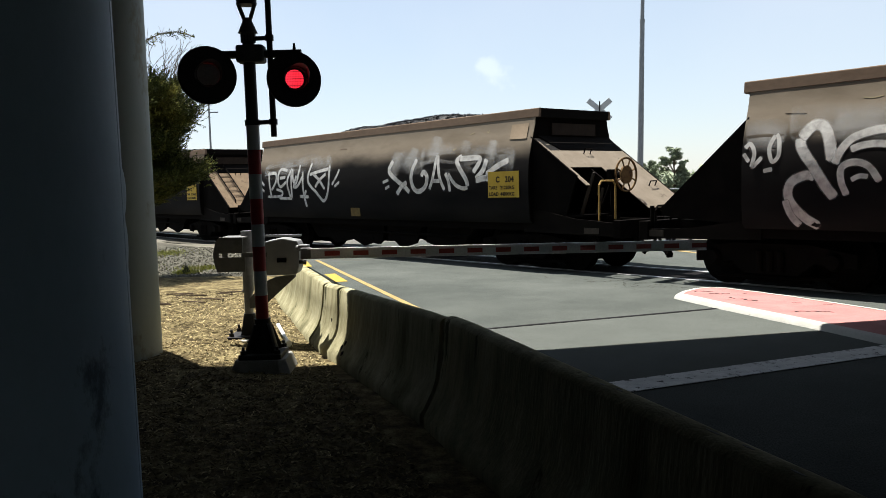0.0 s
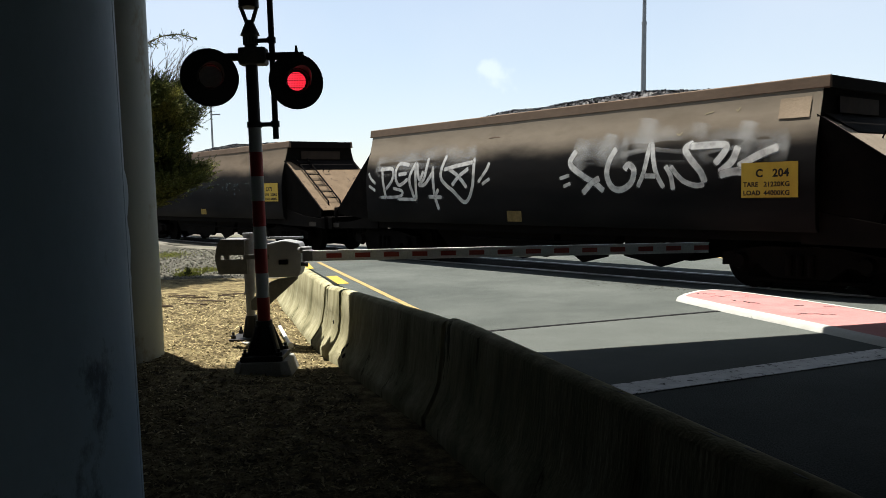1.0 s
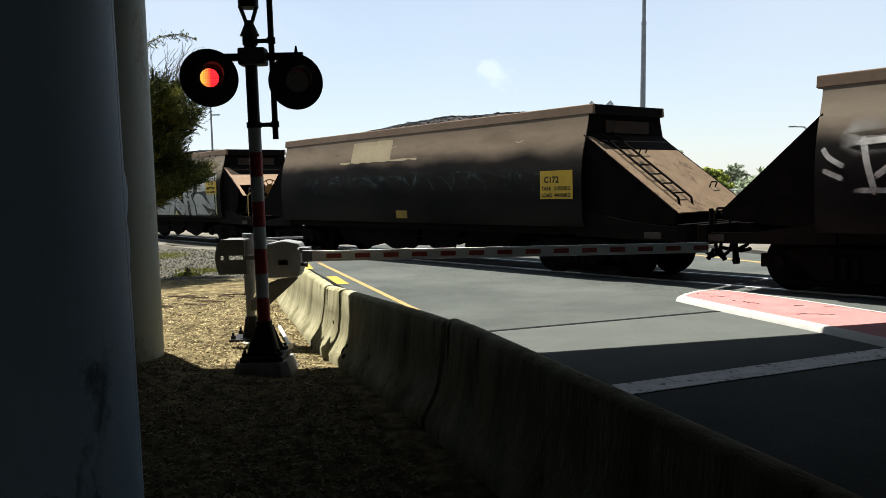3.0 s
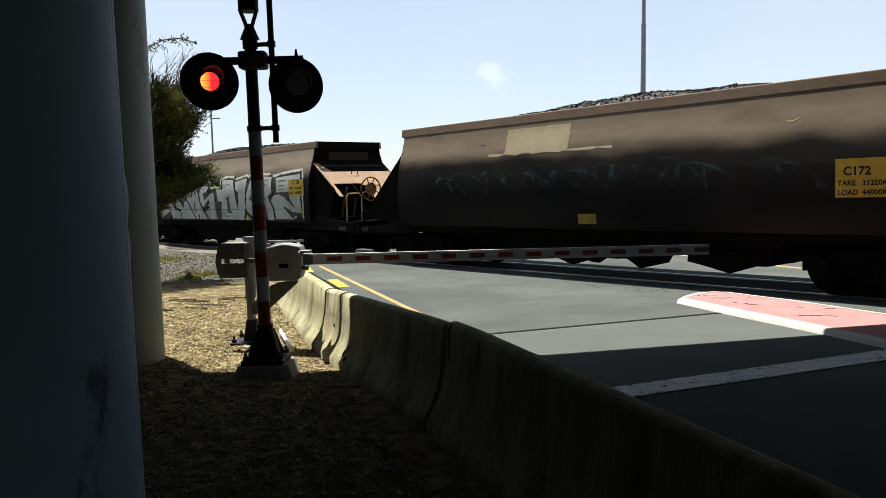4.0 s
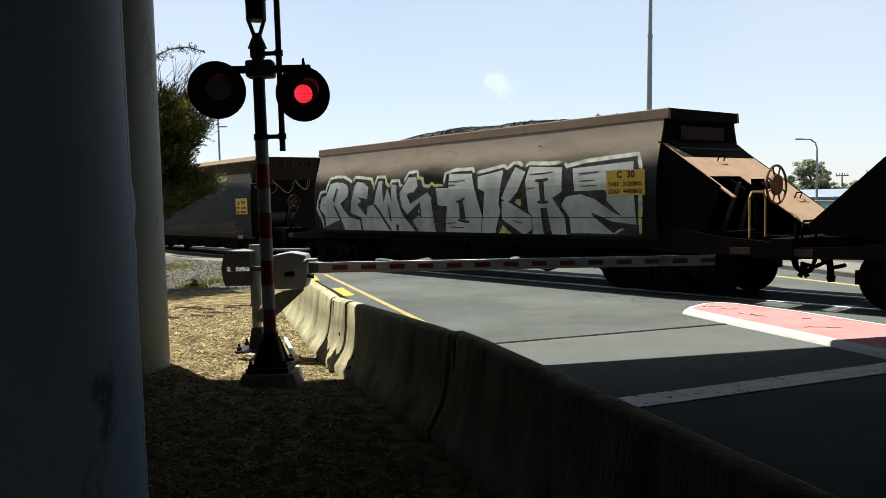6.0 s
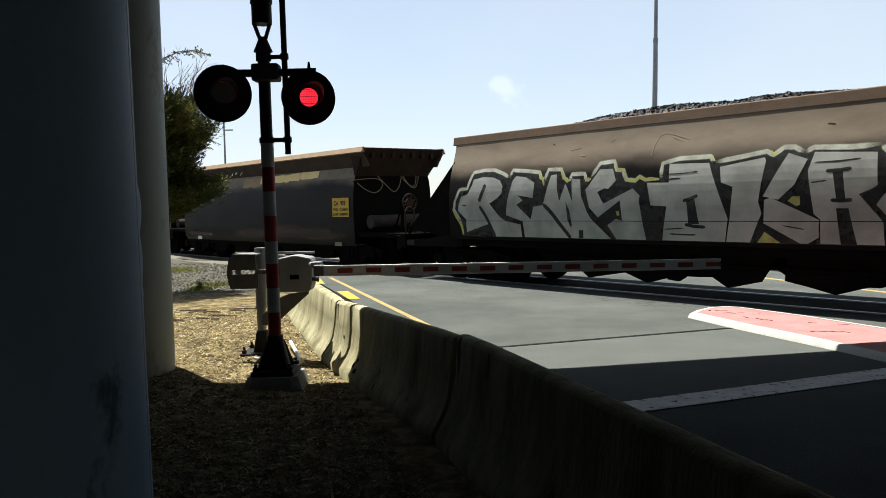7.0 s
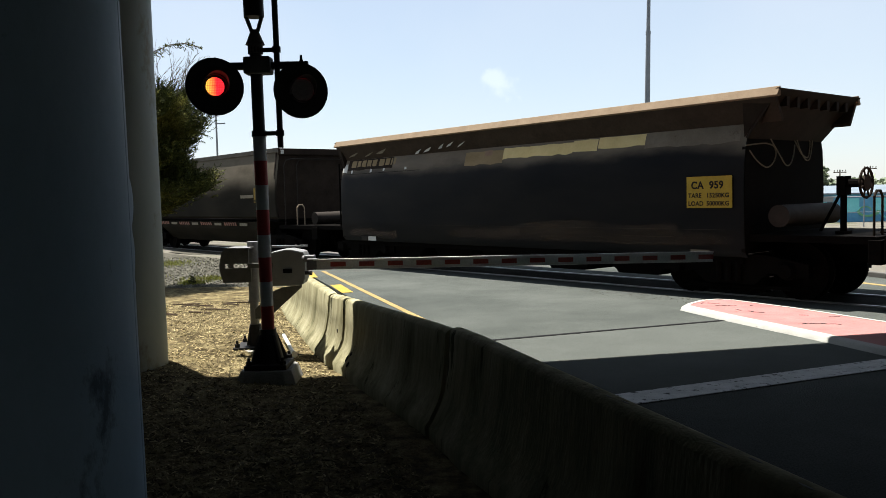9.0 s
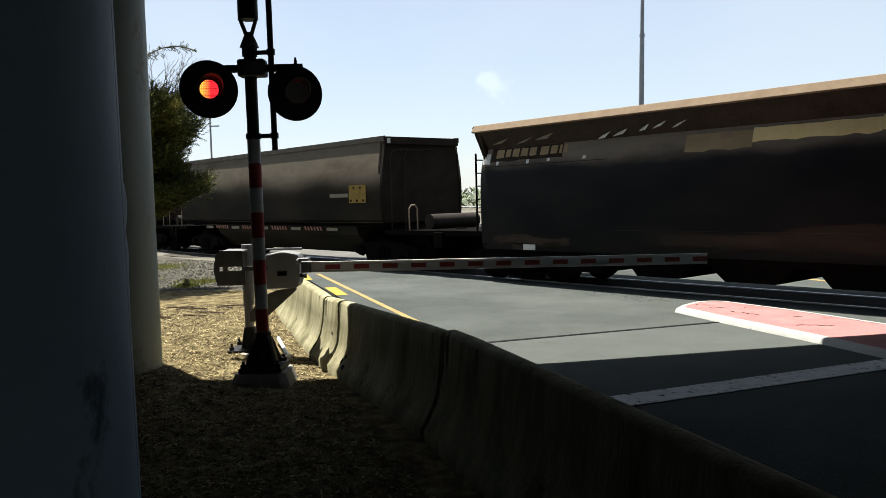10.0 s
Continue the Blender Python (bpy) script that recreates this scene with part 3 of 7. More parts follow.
lone("verge_stones", bm, "pale_stone", "pale loose stones of the gravel verge", "stones", kind="stuff")
bm = BM()
for i in range(2600):
    cx, cy, rr = rnd.choice(((-7.5, 21.2, 0.4), (-7.2, 20.6, 0.35), (-5.0, 16.9, 0.25), (-5.1, 16.1, 0.12), (-7.6, 17.0, 0.6)))
    x, y = rnd.gauss(cx, rr), rnd.gauss(cy, rr)
    h, w = rnd.uniform(0.005, 0.05), rnd.uniform(0, 6.3)
    dx, dy = 0.012 * math.cos(w), 0.012 * math.sin(w)
    bm.faces.new([bm.verts.new(p) for p in ((x - dx, y - dy, -0.03), (x + dx, y + dy, -0.03), (x + rnd.uniform(-0.03, 0.03), y + rnd.uniform(-0.03, 0.03), h))])
lone("grass_tufts", bm, "grass", "yellowing grass tufts on the gravel verge", "grass", kind="stuff")

# the track: x runs the way the train goes, y away from the camera
TRACK = pose(CENTRE * math.cos(radians(ANGLE)), CENTRE * math.sin(radians(ANGLE)), 0, 0, 0, ANGLE - 90) @ pose(LEVEL_AT, 0, 0, 0, -GRADE, 0) @ pose(-LEVEL_AT, 0, 0)
track = thing("railway_track", "narrow-gauge railway track set flush into the road", "railway track", TRACK, kind="structure")
for y in (-0.57, 0.57):
    bm = BM()
    head = [(y - 0.035, -0.02), (y + 0.035, -0.02), (y + 0.035, 0.012), (y + 0.025, 0.018), (y - 0.025, 0.018), (y - 0.035, 0.012)]
    extrude_x(bm, head, -220, 120)
    part("rail", bm, "rail", track, "bright worn steel rail")
    bm = BM()
    box(bm, -220, 120, y - 0.07, y - 0.036, -0.14, -0.008)
    box(bm, -220, 120, y + 0.036, y + 0.07, -0.14, -0.008)
    part("rail_seat", bm, "rail_web", track)
bm = BM()
box(bm, -220, 120, -0.5, 0.5, -0.1, 0.004)
part("infill", bm, "tar", track, "dark rubber infill between the rails")
bm = BM()
box(bm, -220, -19.3, -1.6, -0.65, -0.1, -0.012)
box(bm, -220, -19.3, 0.65, 1.6, -0.1, -0.012)
part("ballast", bm, "gravel", track)
bm = BM()
for i in range(140):                              # loose stones along the broken asphalt edge near the rails
    x, y = rnd.gauss(-7.9, 0.8), -1.25 - abs(rnd.gauss(0.3, 0.3))
    r = rnd.uniform(0.005, 0.013)
    bmesh.ops.create_icosphere(bm, subdivisions=1, radius=r, matrix=Matrix.Translation((x, y, 0.004)) @ Matrix.Diagonal((1, 1, 0.6, 1)))
ob = lone("loose_stones", bm, "gravel", "loose grey stones on the asphalt beside the rails", "stones", kind="stuff")
ob.matrix_basis = TRACK

# right edge of the road beyond the track: painted line, low kerb and footpath
bm = BM()
strip(bm, (7.35, 12.6), (4.4, 21.5), 0.15, 0.004)
drape(bm)
lone("edge_line", bm, "yellow_worn", "yellow line along the road's edge beyond the track", "road marking", kind="structure")
bm = BM()
polygon(bm, [(8.05, 13.2), (6.2, 21.5), (7.6, 21.8), (9.5, 13.4)], 0.085, 0.16)
drape(bm)
lone("footpath", bm, "earth", "pale concrete footpath beyond the track", "pavement", kind="structure")
bm = BM()
polygon(bm, [(7.9, 13.2), (6.05, 21.5), (6.2, 21.5), (8.05, 13.2)], 0.095, 0.17)
drape(bm)
lone("kerb", bm, "far_paving", "low pale kerb along the footpath", "kerb", kind="structure", bevel=0.02)

# traffic island with painted kerb
isl = thing("traffic_island", "red-surfaced traffic island with white painted kerbs", "traffic island", pose(0, 0, 0), kind="structure")
outline = [(3.14, 11.05), (3.28, 11.3), (3.58, 11.62), (3.86, 11.7), (4.08, 11.58), (4.6, 10.68), (5.17, 9.38), (6.2, 6.8), (5.2, 5.0), (4.2, 7.78), (3.88, 8.82), (3.46, 9.98)]
mid = Vector((sum(p[0] for p in outline) / len(outline), sum(p[1] for p in outline) / len(outline)))


def inset(d):
    res = []
    n = len(outline)
    for i in range(n):
        a, p, b = Vector(outline[i - 1]), Vector(outline[i]), Vector(outline[(i + 1) % n])
        n1, n2 = (p - a).orthogonal().normalized(), (b - p).orthogonal().normalized()
        o = (n1 + n2).normalized()
        if o.dot(mid - p) < 0:
            o = -o
        res.append(tuple(p + o * d))
    return res


bm = BM()
rings = [(0.0, -0.02), (0.03, 0.05), (0.06, 0.068), (0.13, 0.07)]
loops = [[bm.verts.new((x, y, z)) for x, y in inset(d)] for d, z in rings]
for lo, hi in zip(loops, loops[1:]):
    for i in range(len(lo)):
        j = (i + 1) % len(lo)
        bm.faces.new((lo[i], lo[j], hi[j], hi[i]))
part("kerb", bm, "kerb", isl, "chipped white painted kerb", smooth=True)
bm = BM()
polygon(bm, inset(0.128), 0.066, 0.08)
part("surface", bm, "island_red", isl, "faded red surfacing with cracks")
crnd = random.Random(31)
for (ax, ay), (bx, by), n in (((3.62, 11.0), (4.25, 10.85), 9), ((4.35, 10.0), (4.75, 9.85), 6), ((3.75, 10.6), (3.98, 10.2), 5), ((4.1, 9.4), (4.5, 9.3), 6), ((3.5, 11.25), (3.75, 11.2), 5)):
    bm = BM()
    run = [(ax + (bx - ax) * i / n + crnd.uniform(-0.02, 0.02), ay + (by - ay) * i / n + crnd.uniform(-0.05, 0.05)) for i in range(n + 1)]
    for a, b in zip(run, run[1:]):
        if crnd.random() < 0.8:
            strip(bm, a, b, crnd.uniform(0.012, 0.03), 0.0685, 0.002)
    part("crack", bm, "tar", isl, "dark crack in the red surfacing")

# overpass: two round piers and the deck that shades the foreground
SOFFIT = 4.25                                      # clear height under the deck, kept low to darken the shade
deck_edge = Vector((0.99, 7.87, 0)) + U * (SOFFIT / math.tan(SUN_EL))
E_DIR = Vector((1, 0.22, 0)).normalized()
E_IN = Vector((E_DIR.y, -E_DIR.x, 0))
# the deck itself is unseen; its depth and soffit are set for deep shade
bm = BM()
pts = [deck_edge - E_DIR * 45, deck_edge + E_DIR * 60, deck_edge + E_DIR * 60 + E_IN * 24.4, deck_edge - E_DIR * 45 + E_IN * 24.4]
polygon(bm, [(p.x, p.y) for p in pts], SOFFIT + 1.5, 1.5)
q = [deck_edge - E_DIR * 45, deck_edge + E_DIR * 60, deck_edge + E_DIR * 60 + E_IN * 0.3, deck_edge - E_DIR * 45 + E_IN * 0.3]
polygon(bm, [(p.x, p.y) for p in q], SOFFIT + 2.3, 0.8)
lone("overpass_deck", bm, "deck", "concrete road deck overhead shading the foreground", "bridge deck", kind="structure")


# unseen walls, added to close the space under the deck and darken it
def blocker_slab(name, a, b, thick, label):
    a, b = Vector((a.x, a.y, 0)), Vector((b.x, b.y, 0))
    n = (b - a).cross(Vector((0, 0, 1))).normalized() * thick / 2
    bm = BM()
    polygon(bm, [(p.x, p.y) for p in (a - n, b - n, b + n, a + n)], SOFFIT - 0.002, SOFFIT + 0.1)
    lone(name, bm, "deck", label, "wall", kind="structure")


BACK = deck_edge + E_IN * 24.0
blocker_slab("blocker_back", BACK - E_DIR * 13, BACK + E_DIR * 1.0, 0.5, "unseen wall added behind to block light under the deck")
blocker_slab("blocker_rear", BACK + E_DIR * 7.5, BACK + E_DIR * 30, 0.5, "unseen wall added beside the road to block light from behind")
blocker_slab("blocker_left", Vector((-4.42, 10.2, 0)), Vector((-2.1, -3.6, 0)) + E_IN * 12.5 - E_DIR * 2.0, 0.4, "unseen wall added behind the piers to block light from the left")
blocker_slab("blocker_right", deck_edge + E_DIR * 10 + E_IN * 0.8, BACK + E_DIR * 10 - E_IN * 0.3, 0.4, "unseen wall added beyond the road to block light from the right")


def pier(x, y, r, label, lean=0.0, mat="pier"):
    bm = BM()
    rod(bm, (0, 0, -0.1), (0, 0, SOFFIT), r, None, 64)
    return lone("bridge_pier", bm, mat, label, "bridge pier", pose(x, y, 0, 0, lean, 0), group="bridge piers", kind="structure", smooth=True)


blue_pier = pier(-1.635, 2.86, 0.5, "blue-grey painted round bridge pier, deep in shade", -0.5, "pier_blue")
for a, width in ((12.0, 0.008),):      # upright seams of the paint coat
    bm = BM()
    w = radians(a)
    o, t = Vector((math.cos(w), math.sin(w), 0)), Vector((-math.sin(w), math.cos(w), 0))
    solid(bm, [o * q + t * p * width / 2 + Vector((0, 0, z)) for z in (0.05, SOFFIT - 0.05) for q, p in ((0.496, -1), (0.496, 1), (0.5012, 1), (0.5012, -1))], BOX)
    part("seam", bm, "pier_blue", blue_pier, "thin upright seam in the paint")
for z0, z1, a0, a1, high in ((1.55, 1.73, 16, 44, 0.013), (1.36, 1.535, 20, 40, 0.009), (1.3, 1.36, 22, 34, 0.005)):
    bm = BM()                                       # blisters where the paint lifts off the concrete
    grid = []
    for i in range(9):
        row = []
        for j in range(9):
            u, v = i / 8, j / 8
            d = 0.499 + high * math.sin(math.pi * u) ** 0.7 * math.sin(math.pi * v) ** 0.7
            w = radians(a0 + (a1 - a0) * v)
            row.append(bm.verts.new((d * math.cos(w), d * math.sin(w), z0 + (z1 - z0) * (u + 0.12 * math.sin(5 * v)))))
        grid.append(row)
    for r0, r1 in zip(grid, grid[1:]):
        for j in range(8):
            bm.faces.new((r0[j], r0[j + 1], r1[j + 1], r1[j]))
    part("paint_blister", bm, "pier_blue", blue_pier, "lifted blister of blue paint", smooth=True)
pier(-3.2, 7.6, 0.5, "smooth round concrete bridge pier standing in mulch", -0.2)


# ---------------------------------------------------------------- things beside the road
def barrier(x0, y0, x1, y1, h, label, h_end=None):
    """A precast barrier whose left foot runs from (x0, y0) to (x1, y1); settled to h_end at its far end."""
    h_end = h if h_end is None else h_end
    a, b = Vector((x0, y0, 0)), Vector((x1, y1, 0))
    ln = (b - a).length
    yaw = math.degrees(math.atan2(b.y - a.y, b.x - a.x))
    ob = thing("concrete_barrier", label, "barrier", pose(x0, y0, 0, 0, 0, yaw), group="concrete barriers")
    k = h / 0.66
    # foot, lower slope, steep face, rounded top; y grows to the left of the way from a to b, so the body lies at +y or -y
    left = [(0.0, -0.1), (0.0, 0.07), (0.035, 0.12), (0.09, 0.2 * k), (0.12, 0.27 * k), (0.145, 0.42 * k), (0.165, 0.63 * k), (0.185, h - 0.008), (0.21, h)]
    full = left + [(0.46 - y, z) for y, z in left[::-1]]
    bm = BM()
    n = max(2, int(ln / 0.35))
    rows = []
    for i in range(n + 1):
        u = ln * i / n
        e = 0.006 if i in (0, n) else 0.0
        k_h = 1 + (h_end / h - 1) * u / ln
        rows.append([bm.verts.new((u, y + (e if y < 0.23 else -e) + 0.004 * noise.noise((u * 2, y * 6, z * 5 + x0)), z * (k_h if z > 0.15 else 1) - e * (z > 0.3))) for y, z in full])
    for r0, r1 in zip(rows, rows[1:]):
        for i in range(len(full) - 1):
            bm.faces.new((r0[i], r1[i], r1[i + 1], r0[i + 1]))
    bm.faces.new(rows[0][::-1])
    bm.faces.new(rows[-1])
    part("body", bm, "concrete", ob, smooth=True)
    crnd = random.Random(int(10 * y0))
    for q in range(9):                              # pale chips worn into the crown
        u, cy, sz = ln * crnd.uniform(0.05, 0.95), crnd.uniform(0.214, 0.24), crnd.uniform(0.01, 0.022)
        top = h + (h_end - h) * u / ln
        bm = BM()
        ring = [bm.verts.new((u + sz * 2.2 * crnd.uniform(0.6, 1.2) * math.cos(w), cy + sz * 0.4 * crnd.uniform(0.6, 1.2) * math.sin(w), top + 0.0012)) for w in (0, 0.9, 1.8, 2.7, 3.6, 4.5, 5.4)]
        bm.faces.new(ring)
        low = [bm.verts.new((v.co.x, v.co.y, top - 0.012)) for v in ring]
        for i in range(7):
            bm.faces.new((ring[i], ring[(i + 1) % 7], low[(i + 1) % 7], low[i]))
        part("worn_chip", bm, "plinth", ob, "pale chip worn into the crown")
    for u in (0.42,) if 8 < y0 < 8.5 else ():
        bm = BM()
        rod(bm, (u, 0.126, 0.33 * k), (u, 0.15, 0.33 * k), 0.02, None, 12)
        part("lifting_hole", bm, "gravel", ob, "small plugged lifting hole")
        crnd = random.Random(8)
        for cu, cz, cr in ((1.04, 0.2, 0.03), (1.0, 0.15, 0.028), (1.1, 0.12, 0.02), (0.96, 0.1, 0.018), (1.06, 0.26, 0.014)):
            bm = BM()
            cy = 0.035 + 0.055 * (cz - 0.12) / 0.08 if cz > 0.12 else 0.03
            ring = [bm.verts.new((cu + cr * crnd.uniform(0.6, 1.2) * math.cos(q * 0.7), cy - 0.006 + 0.5 * cr * math.sin(q * 0.7), cz + cr * crnd.uniform(0.6, 1.2) * math.sin(q * 0.7))) for q in range(9)]
            bm.faces.new(ring)
            r2 = [bm.verts.new((v.co.x, v.co.y + 0.02, v.co.z)) for v in ring]
            for q in range(9):
                bm.faces.new((ring[q], ring[(q + 1) % 9], r2[(q + 1) % 9], r2[q]))
            part("chipped_spot", bm, "tar", ob, "dark chipped hole in the edge")
    return ob


barrier(-1.405, 8.37, -0.19, 5.5, 0.645, "concrete road barrier, half in sun, chipped lower edge", 0.735)
barrier(-2.42, 11.45, -1.425, 8.4, 0.65, "sunlit concrete road barrier with green stains")
barrier(-0.165, 5.46, 1.02, 1.9, 0.755, "shaded concrete road barrier with a rounded top")

# chipped corner and dark gap stones at the barrier foot
def signal(name, label, at, facing, group, pipe_top=4.95, buck=True):
    """A blinking crossing signal: mast, two lamps, bell, and the pipe that carries the crossbuck."""
    ob = thing(name, label, "crossing signal", at, group=group)
    # banded mast
    levels = [0.4, 0.66, 0.88, 1.1, 1.3, 1.525, 1.745, 1.96, 2.2]
    for i, (a, b) in enumerate(zip(levels, levels[1:])):
        bm = BM()
        rod(bm, (0, 0, a), (0, 0, b), 0.057, None, 20)
        red = i % 2 == 0
        part("mast_band", bm, "mast_red" if red else "mast_white", ob, "red painted band of the mast" if red else "white painted band of the mast", smooth=True)
    bm = BM()
    rod(bm, (0, 0, 2.2), (0, 0, 2.98), 0.053, None, 20)
    part("upper_mast", bm, "black_paint", ob, "black upper mast", smooth=True)
    # finned foot on a concrete plinth
    bm = BM()
    rod(bm, (0, 0, 0.15), (0, 0, 0.43), 0.135, 0.07, 24)
    rod(bm, (0, 0, 0.4), (0, 0, 0.45), 0.074, None, 20)
    for k in range(4):
        w = math.radians(45 + 90 * k)
        c, d = math.cos(w), math.sin(w)
        solid(bm, [(0.05 * c - 0.012 * d, 0.05 * d + 0.012 * c, 0.14), (0.2 * c - 0.012 * d, 0.2 * d + 0.012 * c, 0.14), (0.2 * c + 0.012 * d, 0.2 * d - 0.012 * c, 0.14), (0.05 * c + 0.012 * d, 0.05 * d - 0.012 * c, 0.14),
                   (0.05 * c - 0.012 * d, 0.05 * d + 0.012 * c, 0.42), (0.09 * c - 0.012 * d, 0.09 * d + 0.012 * c, 0.4), (0.09 * c + 0.012 * d, 0.09 * d - 0.012 * c, 0.4), (0.05 * c + 0.012 * d, 0.05 * d - 0.012 * c, 0.42)], BOX)
    part("foot", bm, "black_paint", ob, "black cast foot", smooth=True)
    bm = BM()
    box(bm, -0.19, 0.19, -0.19, 0.19, 0.104, 0.152)
    part("base_plate", bm, "black_paint", ob, bevel=0.012)
    for k in range(4):
        bm = BM()
        x, y = (0.15 if k % 2 else -0.15), (0.15 if k < 2 else -0.15)
        rod(bm, (x, y, 0.15), (x, y, 0.185), 0.03, None, 6)
        rod(bm, (x, y, 0.185), (x, y, 0.215), 0.014, None, 8)
        part("bolt", bm, "black_paint", ob)
    bm = BM()

    def octagon(h, c, z):
        return [bm.verts.new((x, y, z)) for x, y in ((-h, -h + c), (-h + c, -h), (h - c, -h), (h, -h + c), (h, h - c), (h - c, h), (-h + c, h), (-h, h - c))]
    lo, hi = octagon(0.305, 0.09, -0.12), octagon(0.225, 0.06, 0.106)
    for i in range(8):
        bm.faces.new((lo[i], lo[(i + 1) % 8], hi[(i + 1) % 8], hi[i]))
    bm.faces.new(lo[::-1])
    bm.faces.new(hi)
    part("plinth", bm, "plinth", ob, "grey concrete plinth", bevel=0.012)
    # junction box and cross arm
    bm = BM()
    box(bm, -0.1, 0.14, -0.09, 0.09, 2.72, 2.87)
    part("junction_box", bm, "box_grime", ob, "grimy junction box", bevel=0.025)
    bm = BM()
    rod(bm, (-0.4, 0, 2.8), (0.46, 0, 2.79), 0.035, None, 12)
    for x in (-0.36, 0.4):
        rod(bm, (x, 0, 2.8), (x, 0, 2.88), 0.02, 0.008, 8)
    part("cross_arm", bm, "black_paint", ob, smooth=True)
    lamps = []
    for x, z, disc, lens in ((-0.34, 2.61, 0.25, "lens_warm"), (0.41, 2.553, 0.24, "lens_red")):
        lm = pose(x, -0.12, z, 0, 0, facing)
        lamp = new("flashing_lamp")
        lamp.parent = ob
        lamp.matrix_basis = lm
        tagged(lamp, "round black lamp with red lens and hood")
        bm = BM()
        rod(bm, (0, 0, 0), (0, 0.012, 0), disc, None, 48)
        part("target_disc", bm, "black_paint", lamp, "round black target disc", smooth=True)
        bm = BM()
        rod(bm, (0, 0.012, 0), (0, 0.17, 0), 0.14, 0.09, 24)
        rod(bm, (0, 0.1, 0.09), (0, 0.1, 0.24), 0.03, None, 10)
        part("housing", bm, "galvanised", lamp, "dull metal lamp housing", smooth=True)
        bm = BM()
        rod(bm, (0, -0.012, 0), (0, 0, 0), 0.08, None, 32)
        part("lens", bm, lens, lamp, "glowing red diode lens")
        bm = BM()                                   # hood: a half tube over the lens
        n = 24
        ri, ro = 0.108, 0.112
        for i in range(n):
            w0, w1 = math.radians(-20 + 220 * i / n), math.radians(-20 + 220 * (i + 1) / n)
            d0, d1 = (0.08 + 0.14 * max(0, math.sin(w)) for w in (w0, w1))
            p = [(math.cos(w) * r, -d, math.sin(w) * r) for w, d in ((w0, d0), (w1, d1)) for r in (ri, ro)]
            q = [(math.cos(w) * r, 0.0, math.sin(w) * r) for w in (w0, w1) for r in (ri, ro)]
            solid(bm, [q[0], q[2], q[3], q[1], p[0], p[2], p[3], p[1]], BOX)
        bmesh.ops.remove_doubles(bm, verts=bm.verts, dist=0.0003)
        part("hood", bm, "hood", lamp, "black lamp hood", smooth=True)
        blades = []
        bm = BM()                                   # short collar added round the lens, to stop glow past the closed blades
        for i in range(32):
            w0, w1 = 2 * math.pi * i / 32, 2 * math.pi * (i + 1) / 32
            p = [(math.cos(w) * r, -0.062, math.sin(w) * r) for w in (w0, w1) for r in (0.1, 0.106)]
            q = [(math.cos(w) * r, 0.0, math.sin(w) * r) for w in (w0, w1) for r in (0.1, 0.106)]
            solid(bm, [q[0], q[2], q[3], q[1], p[0], p[2], p[3], p[1]], BOX)
        bmesh.ops.remove_doubles(bm, verts=bm.verts, dist=0.0003)
        part("collar", bm, "black_paint", lamp, "black lens collar", smooth=True)
        # added blades swing over the ever-lit lens to imitate the lamp going dark
        for k in range(3):
            bm = BM()
            zc = 0.06 * (k - 1)
            sl = [max(-0.0925, zc - 0.0305) + (min(0.0925, zc + 0.0305) - max(-0.0925, zc - 0.0305)) * q / 6 for q in range(7)]
            rim = [(math.sqrt(max(1e-6, 0.098 ** 2 - z * z)), z - zc) for z in sl]
            extrude_y(bm, rim + [(-x, z) for x, z in rim[::-1]], -0.0012, 0.0012)
            blades.append(part("blink_blade", bm, "shutter", lamp, "added grey blade that covers the glowing lens to imitate it going dark", at=pose(0, -0.05, 0.06 * (k - 1))))
        lamps.append(blades)
    # bell on its yoke
    bm = BM()
    rod(bm, (0, 0, 2.9), (0, 0, 2.98), 0.066, None, 16)
    rod(bm, (0, 0, 2.98), (0, 0, 3.11), 0.085, 0.03, 16)
    for s in (-1, 1):
        rod(bm, (0.02 * s, 0, 3.08), (0.075 * s, 0, 3.24), 0.018, None, 8)
    part("yoke", bm, "box_grime", ob, "dull grey yoke", smooth=True)
    bm = BM()
    rod(bm, (0, 0, 3.22), (0, 0, 3.42), 0.088, None, 24)
    rod(bm, (0, 0, 3.4), (0, 0, 3.45), 0.097, None, 24)
    part("bell", bm, "black_paint", ob, "dark bell drum", smooth=True)
    # side pipe with two brackets and the crossbuck
    bm = BM()
    rod(bm, (0.19, -0.02, 2.07), (0.19, -0.02, pipe_top), 0.026, None, 12)
    part("side_pipe", bm, "black_paint", ob, smooth=True)
    for z in (2.2, 2.93):
        bm = BM()
        rod(bm, (0, 0, z), (0.22, -0.02, z), 0.02, None, 8)
        rod(bm, (0, 0, z - 0.025), (0, 0, z + 0.025), 0.066, None, 14)
        rod(bm, (0.19, -0.02, z - 0.025), (0.19, -0.02, z + 0.025), 0.037, None, 12)
        part("bracket", bm, "black_paint", ob, smooth=True)
    for w in (40, -40) if buck else ():
        bm = BM()
        box(bm, -0.6, 0.6, -0.006, 0.006, -0.11, 0.11)
        part("crossbuck_blade", bm, "mast_white", ob, "white crossbuck blade", bevel=0.004, at=pose(0.19, -0.055 if w > 0 else -0.068, 4.62, 0, w, 0))
    return lamps


MAST = pose(-1.64, 7.28, 0.03, 0, -0.5, 0)
near_blades = signal("crossing_signal", "banded red and white crossing signal with two round lamps", MAST, 24, "crossing signals", 4.1, False)
signal("crossing_signal", "distant crossing signal with crossbuck seen across the track", pose(6.72, 33.5, ground_height(6.72, 33.5), 0, 0, 180), 0, "crossing signals")

